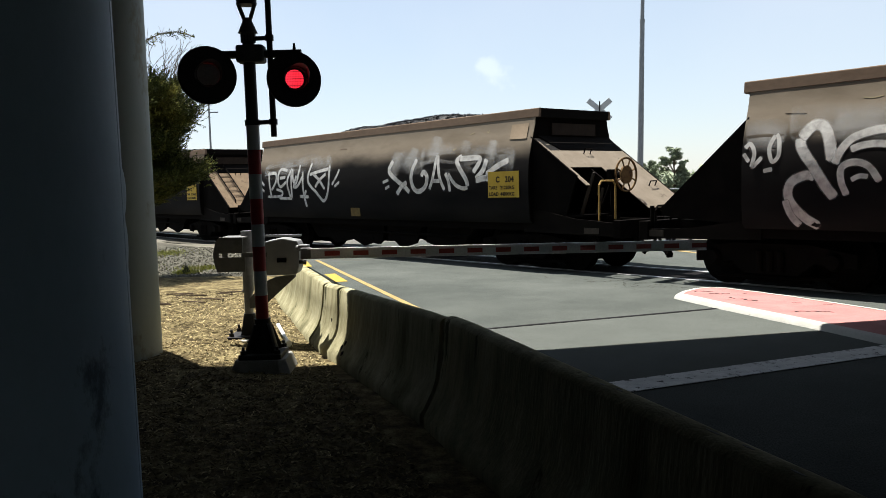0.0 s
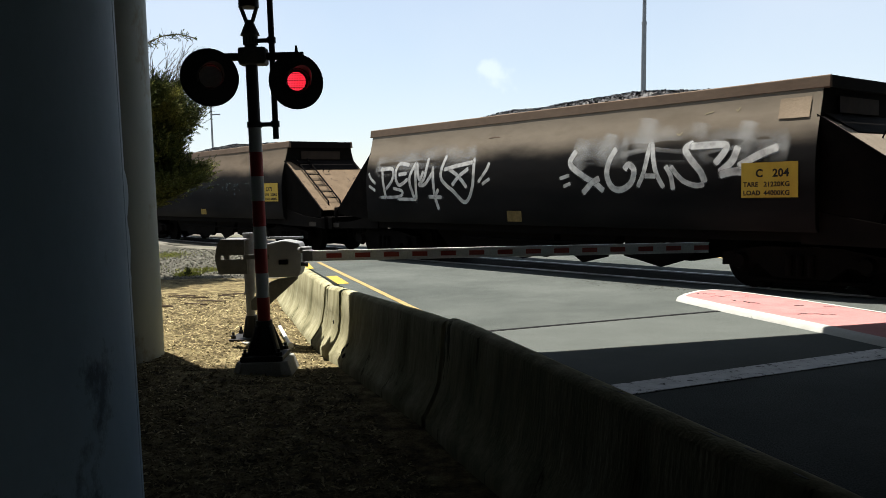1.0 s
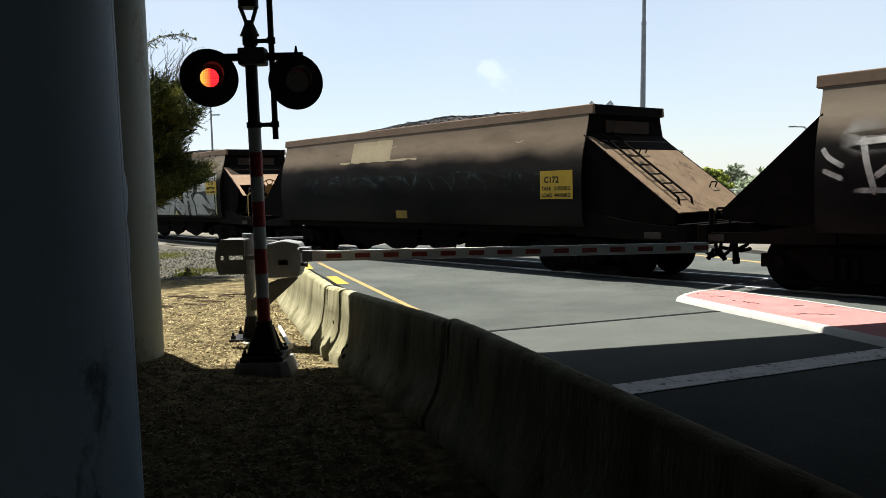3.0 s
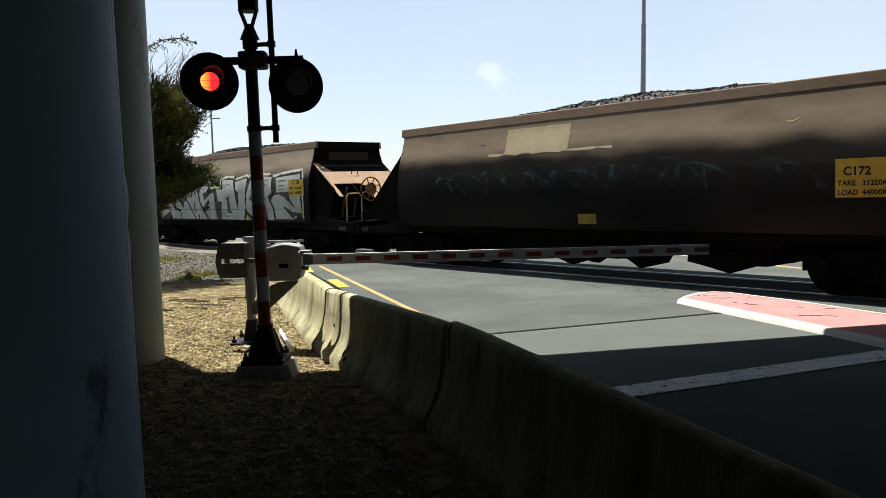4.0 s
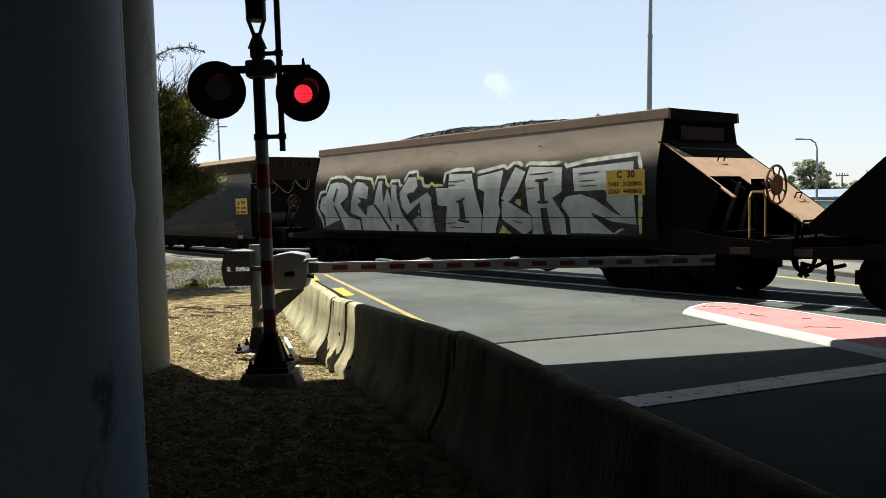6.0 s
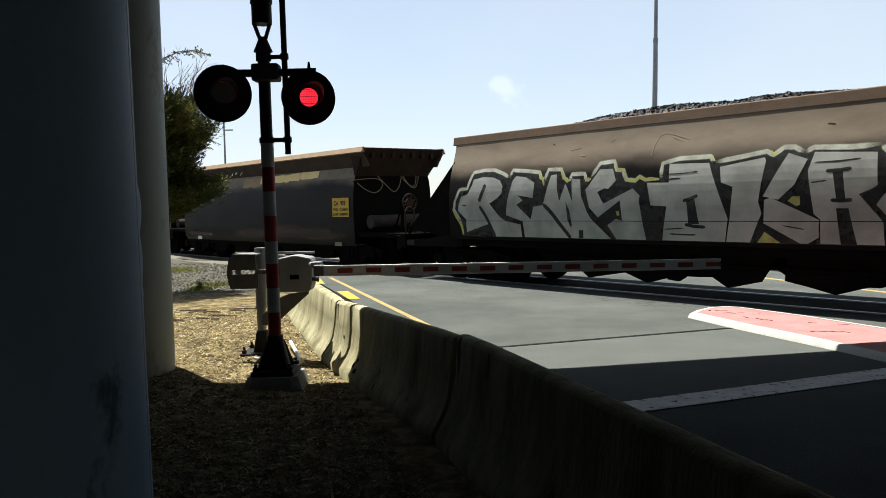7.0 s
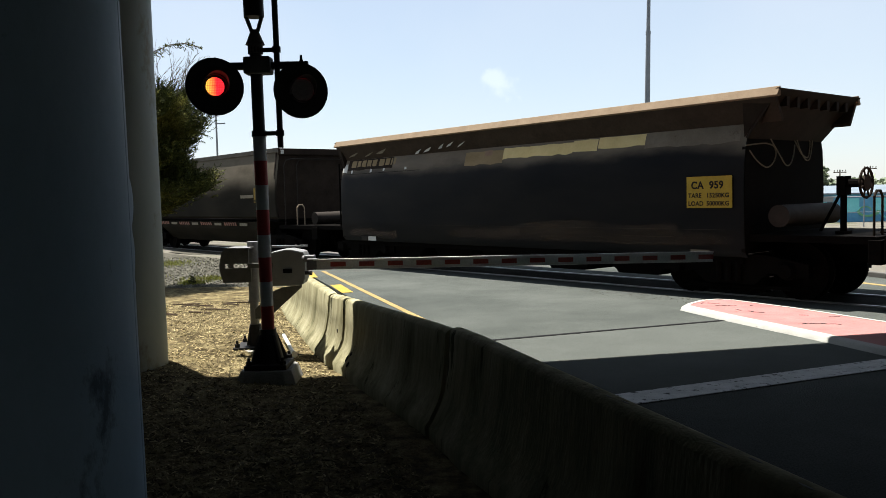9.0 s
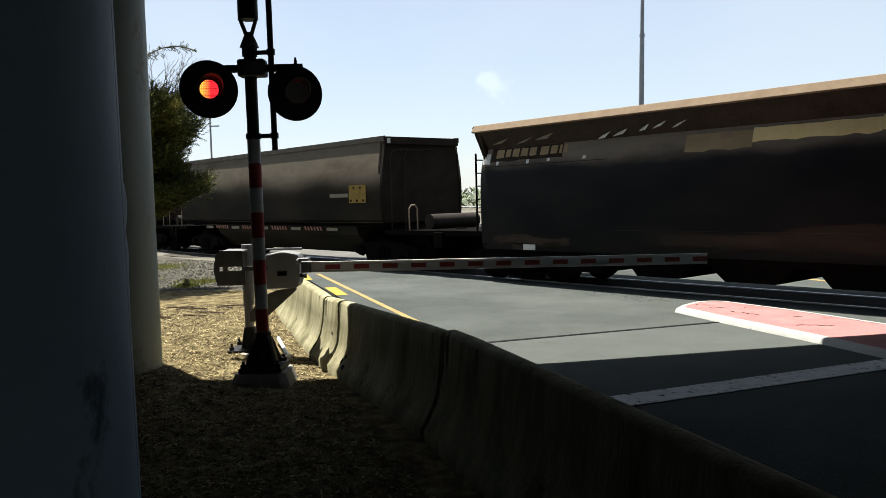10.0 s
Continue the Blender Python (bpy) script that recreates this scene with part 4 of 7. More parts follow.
# the gate: machine on its own post, with the lowered arm
gate = thing("crossing_gate", "lowered boom gate with grey machine box on a post", "boom gate", pose(0, 0, 0))
GX, GY = -2.075, 8.6                                # the gate's post
bm = BM()
rod(bm, (GX, GY, 0.56), (GX, GY, 1.195), 0.057, None, 24)
rod(bm, (GX, GY, 1.19), (GX, GY, 1.2), 0.06, None, 24)
part("post", bm, "galvanised", gate, "galvanised steel post", smooth=True)
bm = BM()
rod(bm, (GX - 0.005, GY, 0.05), (GX - 0.005, GY, 0.57), 0.046, None, 20)
rod(bm, (GX - 0.005, GY, 0.555), (GX - 0.005, GY, 0.575), 0.062, None, 20)
part("lower_post", bm, "galvanised", gate, "narrower lower post with a collar", smooth=True)
bm = BM()
rod(bm, (GX, GY, -0.12), (GX, GY, 0.075), 0.38, 0.3, 4)
bmesh.ops.rotate(bm, verts=bm.verts[:], cent=(GX, GY, 0), matrix=Euler((0, 0, radians(45))).to_matrix())
part("plinth", bm, "plinth", gate, "sunlit concrete plinth", bevel=0.02)
bm = BM()
rod(bm, (GX, GY, 0.04), (GX, GY, 0.32), 0.105, 0.06, 20)
for k in range(4):
    w = math.radians(45 + 90 * k)
    rod(bm, (GX + 0.1 * math.cos(w), GY + 0.1 * math.sin(w), 0.05), (GX + 0.06 * math.cos(w), GY + 0.06 * math.sin(w), 0.3), 0.025, 0.012, 6)
part("foot", bm, "black_paint", gate, "black cast foot", smooth=True)
bm = BM()
box(bm, GX - 0.2, GX + 0.2, GY - 0.2, GY + 0.2, 0.074, 0.1)
part("base_plate", bm, "black_paint", gate, bevel=0.008)
for k in range(4):
    bm = BM()
    x, y = GX + (0.16 if k % 2 else -0.16), GY + (0.16 if k < 2 else -0.16)
    rod(bm, (x, y, 0.095), (x, y, 0.135), 0.028, None, 6)
    rod(bm, (x, y, 0.135), (x, y, 0.17), 0.013, None, 8)
    part("bolt", bm, "black_paint", gate)
bm = BM()
extrude_y(bm, [(-1.83, 0.752), (-1.53, 0.752), (-1.5, 0.765), (-1.476, 0.83), (-1.468, 1.05), (-1.49, 1.1), (-1.62, 1.127), (-1.672, 1.128), (-1.82, 1.1), (-1.845, 1.08), (-1.845, 0.77)], 8.3, 8.58)
box_part = part("machine_box", bm, "grey_box", gate, "weathered grey machine box", bevel=0.014)
bm = BM()
box(bm, -1.7, -1.605, 8.289, 8.298, 0.885, 0.93)
part("label_plate", bm, "near_black", box_part, "small dark label plate", bevel=0.003)
bm = BM()
rod(bm, (-1.475, 8.32, 0.883), (-1.41, 8.32, 0.883), 0.02, None, 10)
rod(bm, (-1.43, 8.32, 0.883), (-1.405, 8.32, 0.883), 0.028, None, 8)
part("drain_plug", bm, "black_paint", box_part, "black drain plug")
bm = BM()
extrude_y(bm, [(-1.85, 0.68), (-1.745, 0.72), (-1.545, 0.745), (-1.545, 0.715), (-1.835, 0.46), (-1.9, 0.4), (-2.03, 0.4), (-2.03, 0.5)], 8.42, 8.5)
part("bracket", bm, "box_grime", gate, "dark gusset bracket under the box", bevel=0.006)
for y, a, b in ((8.3, 0.945, 0.99), (8.64, 0.9, 1.03)):      # counterweight cheeks with a slot, wider at the back
    for sec in ([(-2.286, 1.155), (-2.328, 1.1), (-2.35, b), (-2.05, b), (-2.05, 1.15)], [(-2.352, a), (-2.338, 0.875), (-2.318, 0.796), (-2.03, 0.797), (-2.03, a)],
                [(-2.35, b), (-2.353, a), (-2.3, a), (-2.3, b)], [(-2.062, b), (-2.062, a), (-1.8, a), (-1.8, b)]):
        bm = BM()
        extrude_y(bm, sec, y, y + 0.035)
        part("counterweight_plate", bm, "box_grime", gate, "dull grey counterweight plate")
bm = BM()
box(bm, -2.286, -2.05, 8.335, 8.64, 1.135, 1.15)
part("counterweight_top", bm, "galvanised", gate)
bm = BM()
box(bm, -1.88, -1.5, 8.6, 8.66, 1.128, 1.15)
part("top_rail", bm, "galvanised", gate)
bm = BM()
rod(bm, (-1.47, 8.22, 1.04), (-1.36, 8.12, 1.02), 0.03, None, 12)
box(bm, -1.44, -1.34, 8.05, 8.2, 1.03, 1.075)
box(bm, -1.4, -1.3, 7.975, 8.06, 0.94, 1.05)
part("hub", bm, "galvanised", gate, "steel arm hub", bevel=0.006)
a, b = Vector((-1.325, 8.0, 0.993)), Vector((2.647, 8.15, 0.976))
ln = (b - a).length
arm_m = Matrix.Translation(a) @ (b - a).to_track_quat("X", "Z").to_matrix().to_4x4()
bm = BM()
box(bm, 0, ln, -0.02, 0.02, -0.052, 0.052)
arm = part("arm", bm, "arm_white", gate, "white gate arm with red reflective patches", bevel=0.008, at=arm_m)
bm = BM()
box(bm, -0.005, ln, -0.03, -0.0205, 0.04, 0.053)
box(bm, -0.005, ln, -0.025, -0.0205, -0.05, -0.042)
part("edge_strip", bm, "arm_white", arm)
x = 0.16
while x < ln - 0.1:
    bm = BM()
    box(bm, x, x + 0.15, -0.0235, -0.0205, -0.023, 0.023)
    part("reflective_patch", bm, "arm_red", arm, "red reflective patch")
    x += 0.282
bm = BM()
rod(bm, (-1.85, 8.95, 0.13), (-1.6, 8.2, 0.07), 0.02, None, 10)
rod(bm, (-1.6, 8.2, 0.07), (-1.585, 8.155, 0.068), 0.034, None, 10)
lone("plastic_pipe", bm, "arm_white", "short white plastic pipe lying on the mulch", "pipe", smooth=True)


# ---------------------------------------------------------------- trees and distance
def leafy(bm, rnd, centre, radius, count, size, slim=0.3):
    cx, cy, cz = centre
    for i in range(count):
        d = Vector((rnd.gauss(0, 1), rnd.gauss(0, 1), rnd.gauss(0, 1))).normalized() * radius * rnd.random() ** 0.45
        p = Vector((cx + d.x, cy + d.y, cz + d.z * 0.6))
        s = size * rnd.uniform(0.6, 1.5)
        q = Euler((rnd.uniform(-1, 1), rnd.uniform(-1, 1), rnd.uniform(0, 6.3))).to_matrix()
        a = q @ Vector((s, 0, 0.1 * s))
        b = q @ Vector((0, slim * s, 0))
        bm.faces.new([bm.verts.new(v) for v in (p - a, p - b, p + a, p + b)])


def branch_tree(name, label, at, height, spread, seed, clumps, leaves, leaf_size, mat="leaf", low=0.3, slim=0.3):
    rnd = random.Random(seed)
    ob = thing(name, label, "tree", at, group="trees")
    bm = BM()
    crown = BM()
    p = Vector((0, 0, -0.1))
    pts = [p]
    for k in range(6):
        p = p + Vector((rnd.uniform(-0.1, 0.1) * spread * 0.4, rnd.uniform(-0.1, 0.1) * spread * 0.4, height * 0.13))
        pts.append(p)
    r = height * 0.03
    for k, (a, b) in enumerate(zip(pts, pts[1:])):
        rod(bm, a, b, r * (1 - 0.13 * k), r * (1 - 0.13 * (k + 1)), 9)
    for k in range(clumps):
        z = height * (low + (1 - low) * (k + rnd.random()) / clumps)
        f = (z / height - low) / (1 - low)
        reach = spread * (0.45 + 0.65 * math.sin(math.pi * min(1, 0.25 + 0.75 * f))) * rnd.uniform(0.45, 1.0)
        w = rnd.uniform(0, 6.28)
        tip = Vector((reach * math.cos(w), reach * math.sin(w), z))
        root = pts[min(6, max(1, int(z / height / 0.16)))]
        mid = root.lerp(tip, 0.55) + Vector((0, 0, 0.08 * height * rnd.uniform(-0.3, 1)))
        rod(bm, root, mid, r * 0.3, r * 0.18, 6)
        rod(bm, mid, tip, r * 0.18, r * 0.05, 5)
        for j in range(5):
            c = mid.lerp(tip, rnd.uniform(0.1, 1.1)) + Vector((rnd.gauss(0, 0.1), rnd.gauss(0, 0.1), rnd.gauss(0, 0.06))) * spread
            leafy(crown, rnd, c, spread * rnd.uniform(0.1, 0.22), leaves, leaf_size, slim)
    part("trunk", bm, "bark", ob, smooth=True)
    part("crown", crown, mat, ob, "fine olive-green foliage")
    return ob


def spray(bm, rnd, p, d, length, leaf, n):
    """One feathery shoot: slim leaves set along a stem, all leaning forward."""
    for k in range(n):
        q = p + d * length * (k + 0.5) / n
        side = Vector((rnd.gauss(0, 1), rnd.gauss(0, 1), rnd.gauss(0, 1))).normalized()
        a = (d + side * 0.75).normalized() * leaf * rnd.uniform(0.7, 1.3)
        b = a.cross(Vector((rnd.gauss(0, 1), rnd.gauss(0, 1), rnd.gauss(0, 1)))).normalized() * leaf * 0.15
        bm.faces.new([bm.verts.new(v) for v in (q, q + a * 0.5 + b, q + a, q + a * 0.5 - b)])


def feathery_tree():
    """A low tree of plumed fronds in two tiers, with a bare arching top shoot."""
    rnd = random.Random(21)
    ob = thing("tree", "feathery dark green tree with plumed fronds and a wispy top", "tree", pose(-5.6, 15.2, -0.05), group="trees")
    trunk, crown = BM(), BM()
    spine = [Vector((0.05 * math.sin(1.3 * k), 0.04 * math.cos(k), 0.6 * k - 0.1)) for k in range(7)]
    for k, (a, b) in enumerate(zip(spine, spine[1:])):
        rod(trunk, a, b, 0.12 - 0.017 * k, 0.12 - 0.017 * (k + 1), 9)
    for z0, z1, reach, count, lift in ((2.86, 3.5, 1.48, 52, 0.25), (1.78, 2.45, 1.42, 60, 0.1), (2.45, 2.8, 0.75, 12, 0.1), (2.3, 2.5, 1.45, 8, 0.25), (3.2, 3.75, 0.95, 22, 0.4)):
        for k in range(count):
            z = rnd.uniform(z0, z1)
            w = rnd.uniform(0, 6.283)
            f = (z - z0) / (z1 - z0)
            r = reach * (1 - 0.55 * f * f) * rnd.uniform(0.5, 1.0)
            root = Vector((0, 0, max(0.9, z - 0.5)))
            tip = Vector((r * math.cos(w), r * math.sin(w), z + lift * rnd.uniform(-0.5, 0.8)))
            mid = root.lerp(tip, 0.5) + Vector((0, 0, 0.12))
            rod(trunk, root, mid, 0.026, 0.016, 5)
            rod(trunk, mid, tip, 0.016, 0.005, 4)
            for j in range(135):
                u = rnd.uniform(0.15, 1.0)
                p = (root.lerp(mid, u * 2) if u < 0.5 else mid.lerp(tip, u * 2 - 1)) + Vector((rnd.gauss(0, 0.08), rnd.gauss(0, 0.08), rnd.gauss(0, 0.06)))
                d = (tip - root).normalized() + Vector((rnd.gauss(0, 0.45), rnd.gauss(0, 0.45), rnd.gauss(0.15, 0.35)))
                spray(crown, rnd, p, d.normalized(), rnd.uniform(0.12, 0.36), 0.05, 22)
    part("trunk", trunk, "bark", ob, smooth=True)
    part("crown", crown, "leaf", ob, "plumed dark olive foliage")
    twigs, tips = BM(), BM()
    arch = [Vector(p) for p in ((0.0, 0, 3.3), (-0.1, 0, 3.9), (0.02, 0, 4.3), (0.26, 0, 4.44), (0.55, 0, 4.55), (0.82, 0, 4.57), (1.07, 0, 4.5))]
    for a, b in zip(arch, arch[1:]):
        rod(twigs, a, b, 0.011, 0.009, 5)
    for a, b in zip(arch[2:], arch[3:]):
        for j in range(22):
            p = a.lerp(b, rnd.random()) + Vector((rnd.gauss(0, 0.02), 0, rnd.gauss(-0.01, 0.03)))
            spray(tips, rnd, p, Vector((rnd.uniform(0.1, 0.9), rnd.gauss(0, 0.4), rnd.uniform(-0.5, 0.5))).normalized(), rnd.uniform(0.04, 0.12), 0.05, 6)
    for k in range(26):
        p = Vector((rnd.uniform(0.2, 0.95), rnd.uniform(-0.3, 0.3), rnd.uniform(3.4, 3.75)))
        d = Vector((rnd.uniform(-0.1, 0.75), rnd.gauss(0, 0.2), 1)).normalized()
        for j in range(5):
            q = p + d * rnd.uniform(0.1, 0.2)
            rod(twigs, p, q, 0.006 - 0.0008 * j, 0.0052 - 0.0008 * j, 4)
            for m in range(2):
                e = (d + Vector((rnd.uniform(-0.5, 0.6), rnd.gauss(0, 0.3), rnd.uniform(-0.1, 0.3)))).normalized()
                rod(twigs, q, q + e * rnd.uniform(0.06, 0.16), 0.0035, 0.002, 3)
            if j < 2:
                spray(tips, rnd, p, d, 0.2, 0.045, 7)
            d = (d + Vector((rnd.uniform(-0.15, 0.3), rnd.gauss(0, 0.1), rnd.uniform(-0.2, 0.1)))).normalized()
            p = q
    tagged(part("twigs", twigs, "bark", ob), "thin bare twigs at the top", kind="stuff")
    tagged(part("leaf_tips", tips, "leaf", ob), "sparse leaf tips", kind="stuff")


feathery_tree()

rnd = random.Random(3)
for k, (x, y, h, s) in enumerate(((48.6, 110, 7.0, 3.0), (45.6, 111, 5.0, 1.7), (51.2, 112, 5.8, 1.8), (57, 112, 4.2, 2.2), (33.6, 118, 7.4, 2.3), (30.2, 119, 5.4, 2.4), (27, 121, 4.8, 2.2))):
    branch_tree("tree", "distant green tree beyond the yard", pose(x, y, ground_height(x, y)), h, s, 100 + k, 40, 150, 0.13, "far_leaf", 0.1)
branch_tree("bush", "round yellow-green bush beyond the yard fence", pose(24.4, 74, ground_height(24.4, 74)), 2.45 - ground_height(24.4, 74), 1.75, 131, 60, 150, 0.1, "bush_leaf", 0.05, 0.5)
branch_tree("tree", "flat-topped dark tree behind the bush", pose(42.0, 119, ground_height(42, 119)), 3.4 - ground_height(42, 119), 2.3, 140, 16, 60, 0.13, "far_leaf", 0.6)
bm = BM()
for k in range(260):                               # clipped hedge behind the low wall
    x = rnd.uniform(14.0, 26.0)
    leafy(bm, rnd, (x, rnd.uniform(62.6, 63.4), rnd.uniform(ground_height(x, 63) + 0.1, 0.45)), 0.3, 26, 0.08, 0.5)
lone("hedge", bm, "hedge_leaf", "grey-green clipped hedge behind a low wall", "hedge", kind="stuff")
wall_g = ground_height(20, 61)
low_wall = thing("low_wall", "low white wall with faint blue sprayed strokes", "wall", pose(15.0, 61.4, wall_g, 0, 0, -4))
bm = BM()
box(bm, 0, 10, 0, 0.2, 0, -0.1 - wall_g)
part("wall_body", bm, "arm_white", low_wall, bevel=0.01)
for k in range(16):
    bm = BM()
    x = 3.6 + 0.22 * k + rnd.uniform(-0.05, 0.05)
    rod(bm, (x, -0.005, 0.1 - wall_g * rnd.uniform(0.05, 0.3)), (x + rnd.uniform(-0.15, 0.15), -0.005, -wall_g * rnd.uniform(0.6, 0.8)), 0.018, None, 5)
    part("sprayed_stroke", bm, "mural_teal", low_wall, "faint blue sprayed stroke")
bm = BM()
for k in range(2600):                              # low far woods along the horizon
    w = radians(rnd.uniform(-38, 44))
    d = rnd.uniform(170, 230)
    h = 3.2 + 1.6 * noise.noise((w * 14, 0, 0)) + 0.8 * noise.noise((w * 60, 3, 0))
    leafy(bm, rnd, (d * math.sin(w), d * math.cos(w), rnd.uniform(-1.2, max(0.6, h - 0.8))), 1.4, 6, 0.8)
lone("far_woods", bm, "far_leaf", "low hazy line of far trees", "woods", kind="stuff")

# tall floodlight mast beyond the track
flood = thing("light_mast", "tall grey steel light mast beyond the track", "light pole", pose(10.2, 42, ground_height(10.2, 42), 0, 1.0, 0))
bm = BM()
rod(bm, (0, 0, 0), (0, 0, 10.1), 0.17, 0.115, 14)
part("lower_tube", bm, "pole_grey", flood, smooth=True)
bm = BM()
rod(bm, (0, 0, 10.05), (0, 0, 10.2), 0.13, None, 14)
part("collar", bm, "pole_grey", flood, smooth=True)
bm = BM()
rod(bm, (0, 0, 10.2), (0, 0, 18), 0.1, 0.06, 14)
part("upper_tube", bm, "pole_grey", flood, smooth=True)


def lamp_post(x, y, h, arm, label):
    ob = thing("street_lamp", label, "street lamp", pose(x, y, ground_height(x, y)), group="street lamps")
    bm = BM()
    rod(bm, (0, 0, 0), (0, 0, h - 0.8), 0.11, 0.07, 8)
    hoop(bm, [(0, 0, h - 0.8), (-0.12 * arm, 0, h - 0.3), (-0.45 * arm, 0, h - 0.03), (-arm, 0, h)], 0.06)
    part("pole", bm, "pole_grey", ob, smooth=True)
    bm = BM()
    box(bm, -arm - 0.55, -arm, -0.12, 0.12, h - 0.05, h + 0.07)
    part("head", bm, "pole_grey", ob, bevel=0.02)


lamp_post(30.1, 67, 7.2, 1.2, "distant curved street lamp")
ob = thing("street_lamp", "thin distant lamp pole with a short cross arm", "street lamp", pose(-19.6, 70, ground_height(-19.6, 70)), group="street lamps")
bm = BM()
rod(bm, (0, 0, 0), (0, 0, 8.9 - ground_height(-19.6, 70)), 0.11, 0.07, 8)
part("pole", bm, "pole_grey", ob, smooth=True)
bm = BM()
box(bm, -0.1, 0.75, -0.05, 0.05, 7.95 - ground_height(-19.6, 70), 8.05 - ground_height(-19.6, 70))
part("cross_arm", bm, "pole_grey", ob)

for x, y, h in ((67.2, 130, 6.1), (62.4, 130, 5.6), (76, 127, 6.6)):
    ob = thing("utility_pole", "distant wooden utility pole with crossarms", "utility pole", pose(x, y, ground_height(x, y)), group="utility poles")
    bm = BM()
    rod(bm, (0, 0, 0), (0, 0, h), 0.14, 0.1, 8)
    part("pole", bm, "bark", ob)
    bm = BM()
    box(bm, -1.0, 1.0, -0.07, 0.07, h - 0.5, h - 0.34)
    for k in (-0.9, -0.4, 0.4, 0.9):
        rod(bm, (k, 0, h - 0.3), (k, 0, h - 0.05), 0.06, None, 6)
    part("crossarm", bm, "bark", ob)


def shed(x, y, w, d, h, roof, yaw, wall, label):
    ob = thing("shed", label, "building", pose(x, y, ground_height(x, y), 0, 0, yaw), group="sheds")
    bm = BM()
    box(bm, 0, w, 0, d, 0, h)
    part("wall", bm, wall, ob)
    bm = BM()
    extrude_x(bm, [(-0.3, h), (-0.3, h + 0.12), (d / 2, h + roof), (d + 0.3, h + 0.12), (d + 0.3, h)], -0.4, w + 0.4)
    part("roof", bm, "shed_roof", ob, "pale sheet roof")
    k = 1.2
    while k + 1.5 < w:
        bm = BM()
        box(bm, k, k + 1.5, -0.03, 0.02, 0.9, min(2.0, h - 0.3))
        part("window", bm, "mural_teal", ob, "teal painted panel")
        k += 2.6
    return ob


yard = shed(29.3, 69, 9.5, 6, 2.35, 0.75, -4, "shed_blue", "low blue shed with a painted mural and a pale roof")
shed(39.4, 67.5, 12, 6, 2.3, 0.8, -4, "shed_blue", "long low blue shed with a pale roof")
shed(21, 108, 6, 5, 2.6, 0.8, 0, "shed_wall", "small grey far shed")
# swirls of the mural
for k, (x, z, r, mat) in enumerate(((1.2, 0.9, 0.5, "mural_teal"), (2.6, 0.7, 0.55, "mural_green"), (4.4, 1.3, 0.6, "mural_teal"), (5.9, 1.0, 0.7, "mural_green"), (7.6, 0.8, 0.6, "mural_teal"), (8.6, 1.5, 0.45, "mural_green"))):
    bm = BM()
    for i in range(26):
        a, b = 0.24 * i, 0.24 * (i + 1)
        ra, rb = r * (0.3 + 0.7 * i / 26), r * (0.3 + 0.7 * (i + 1) / 26)
        solid(bm, [(x + q * 1.7 * math.cos(w), -0.045 - 0.002 * (k % 3) + d, z + q * math.sin(w)) for d in (0, 0.02) for q, w in ((ra, a), (rb, b), (rb * 0.7, b), (ra * 0.7, a))], BOX)
    part("mural_swirl", bm, mat, yard, "green and teal painted swirl")
bm = BM()
box(bm, 0.9, 3.2, -0.04, 0.0, 1.75, 2.2)
part("sign_board", bm, "shed_wall", yard, "pale sign board")
fence = thing("pipe_fence", "pale pipe-topped yard fence before the sheds", "fence", pose(27.5, 60, ground_height(27.5, 60), 0, 0, -4))
for z in (1.1, 2.23):
    bm = BM()
    rod(bm, (-30, 0, z), (40, 0, z), 0.022 if z < 2 else 0.045, None, 6)
    part("rail", bm, "pole_grey", fence)
for k in range(24):
    bm = BM()
    rod(bm, (-30 + 3 * k, 0, 0), (-30 + 3 * k, 0, 2.23), 0.04, None, 6)
    part("post", bm, "pole_grey", fence)


# ---------------------------------------------------------------- the train
WHEEL_R = 0.42
RAIL_TOP = 0.018
wheelsets = []                                     # (wheelset, place on its wagon)

# half width of a hopper's side at height z
C_SIDE = [(1.16, 0.88), (1.22, 0.95), (1.245, 1.2), (1.25, 1.55), (1.245, 1.8), (1.225, 2.0), (1.19, 2.18), (1.14, 2.36), (1.085, 2.54), (1.04, 2.7), (1.02, 2.83)]
CA_SIDE = [(1.1, 0.62), (1.18, 0.72), (1.2, 1.1), (1.205, 1.6), (1.195, 1.95), (1.16, 2.2), (1.1, 2.42), (1.05, 2.56)]
O_SIDE = [(1.12, 1.12), (1.2, 1.18), (1.23, 1.6), (1.23, 2.0), (1.2, 2.3), (1.15, 2.6), (1.1, 2.95)]


def half_width(side, z):
    for (w0, z0), (w1, z1) in zip(side, side[1:]):
        if z <= z1:
            return w0 + (w1 - w0) * max(0, z - z0) / (z1 - z0)
    return side[-1][0]


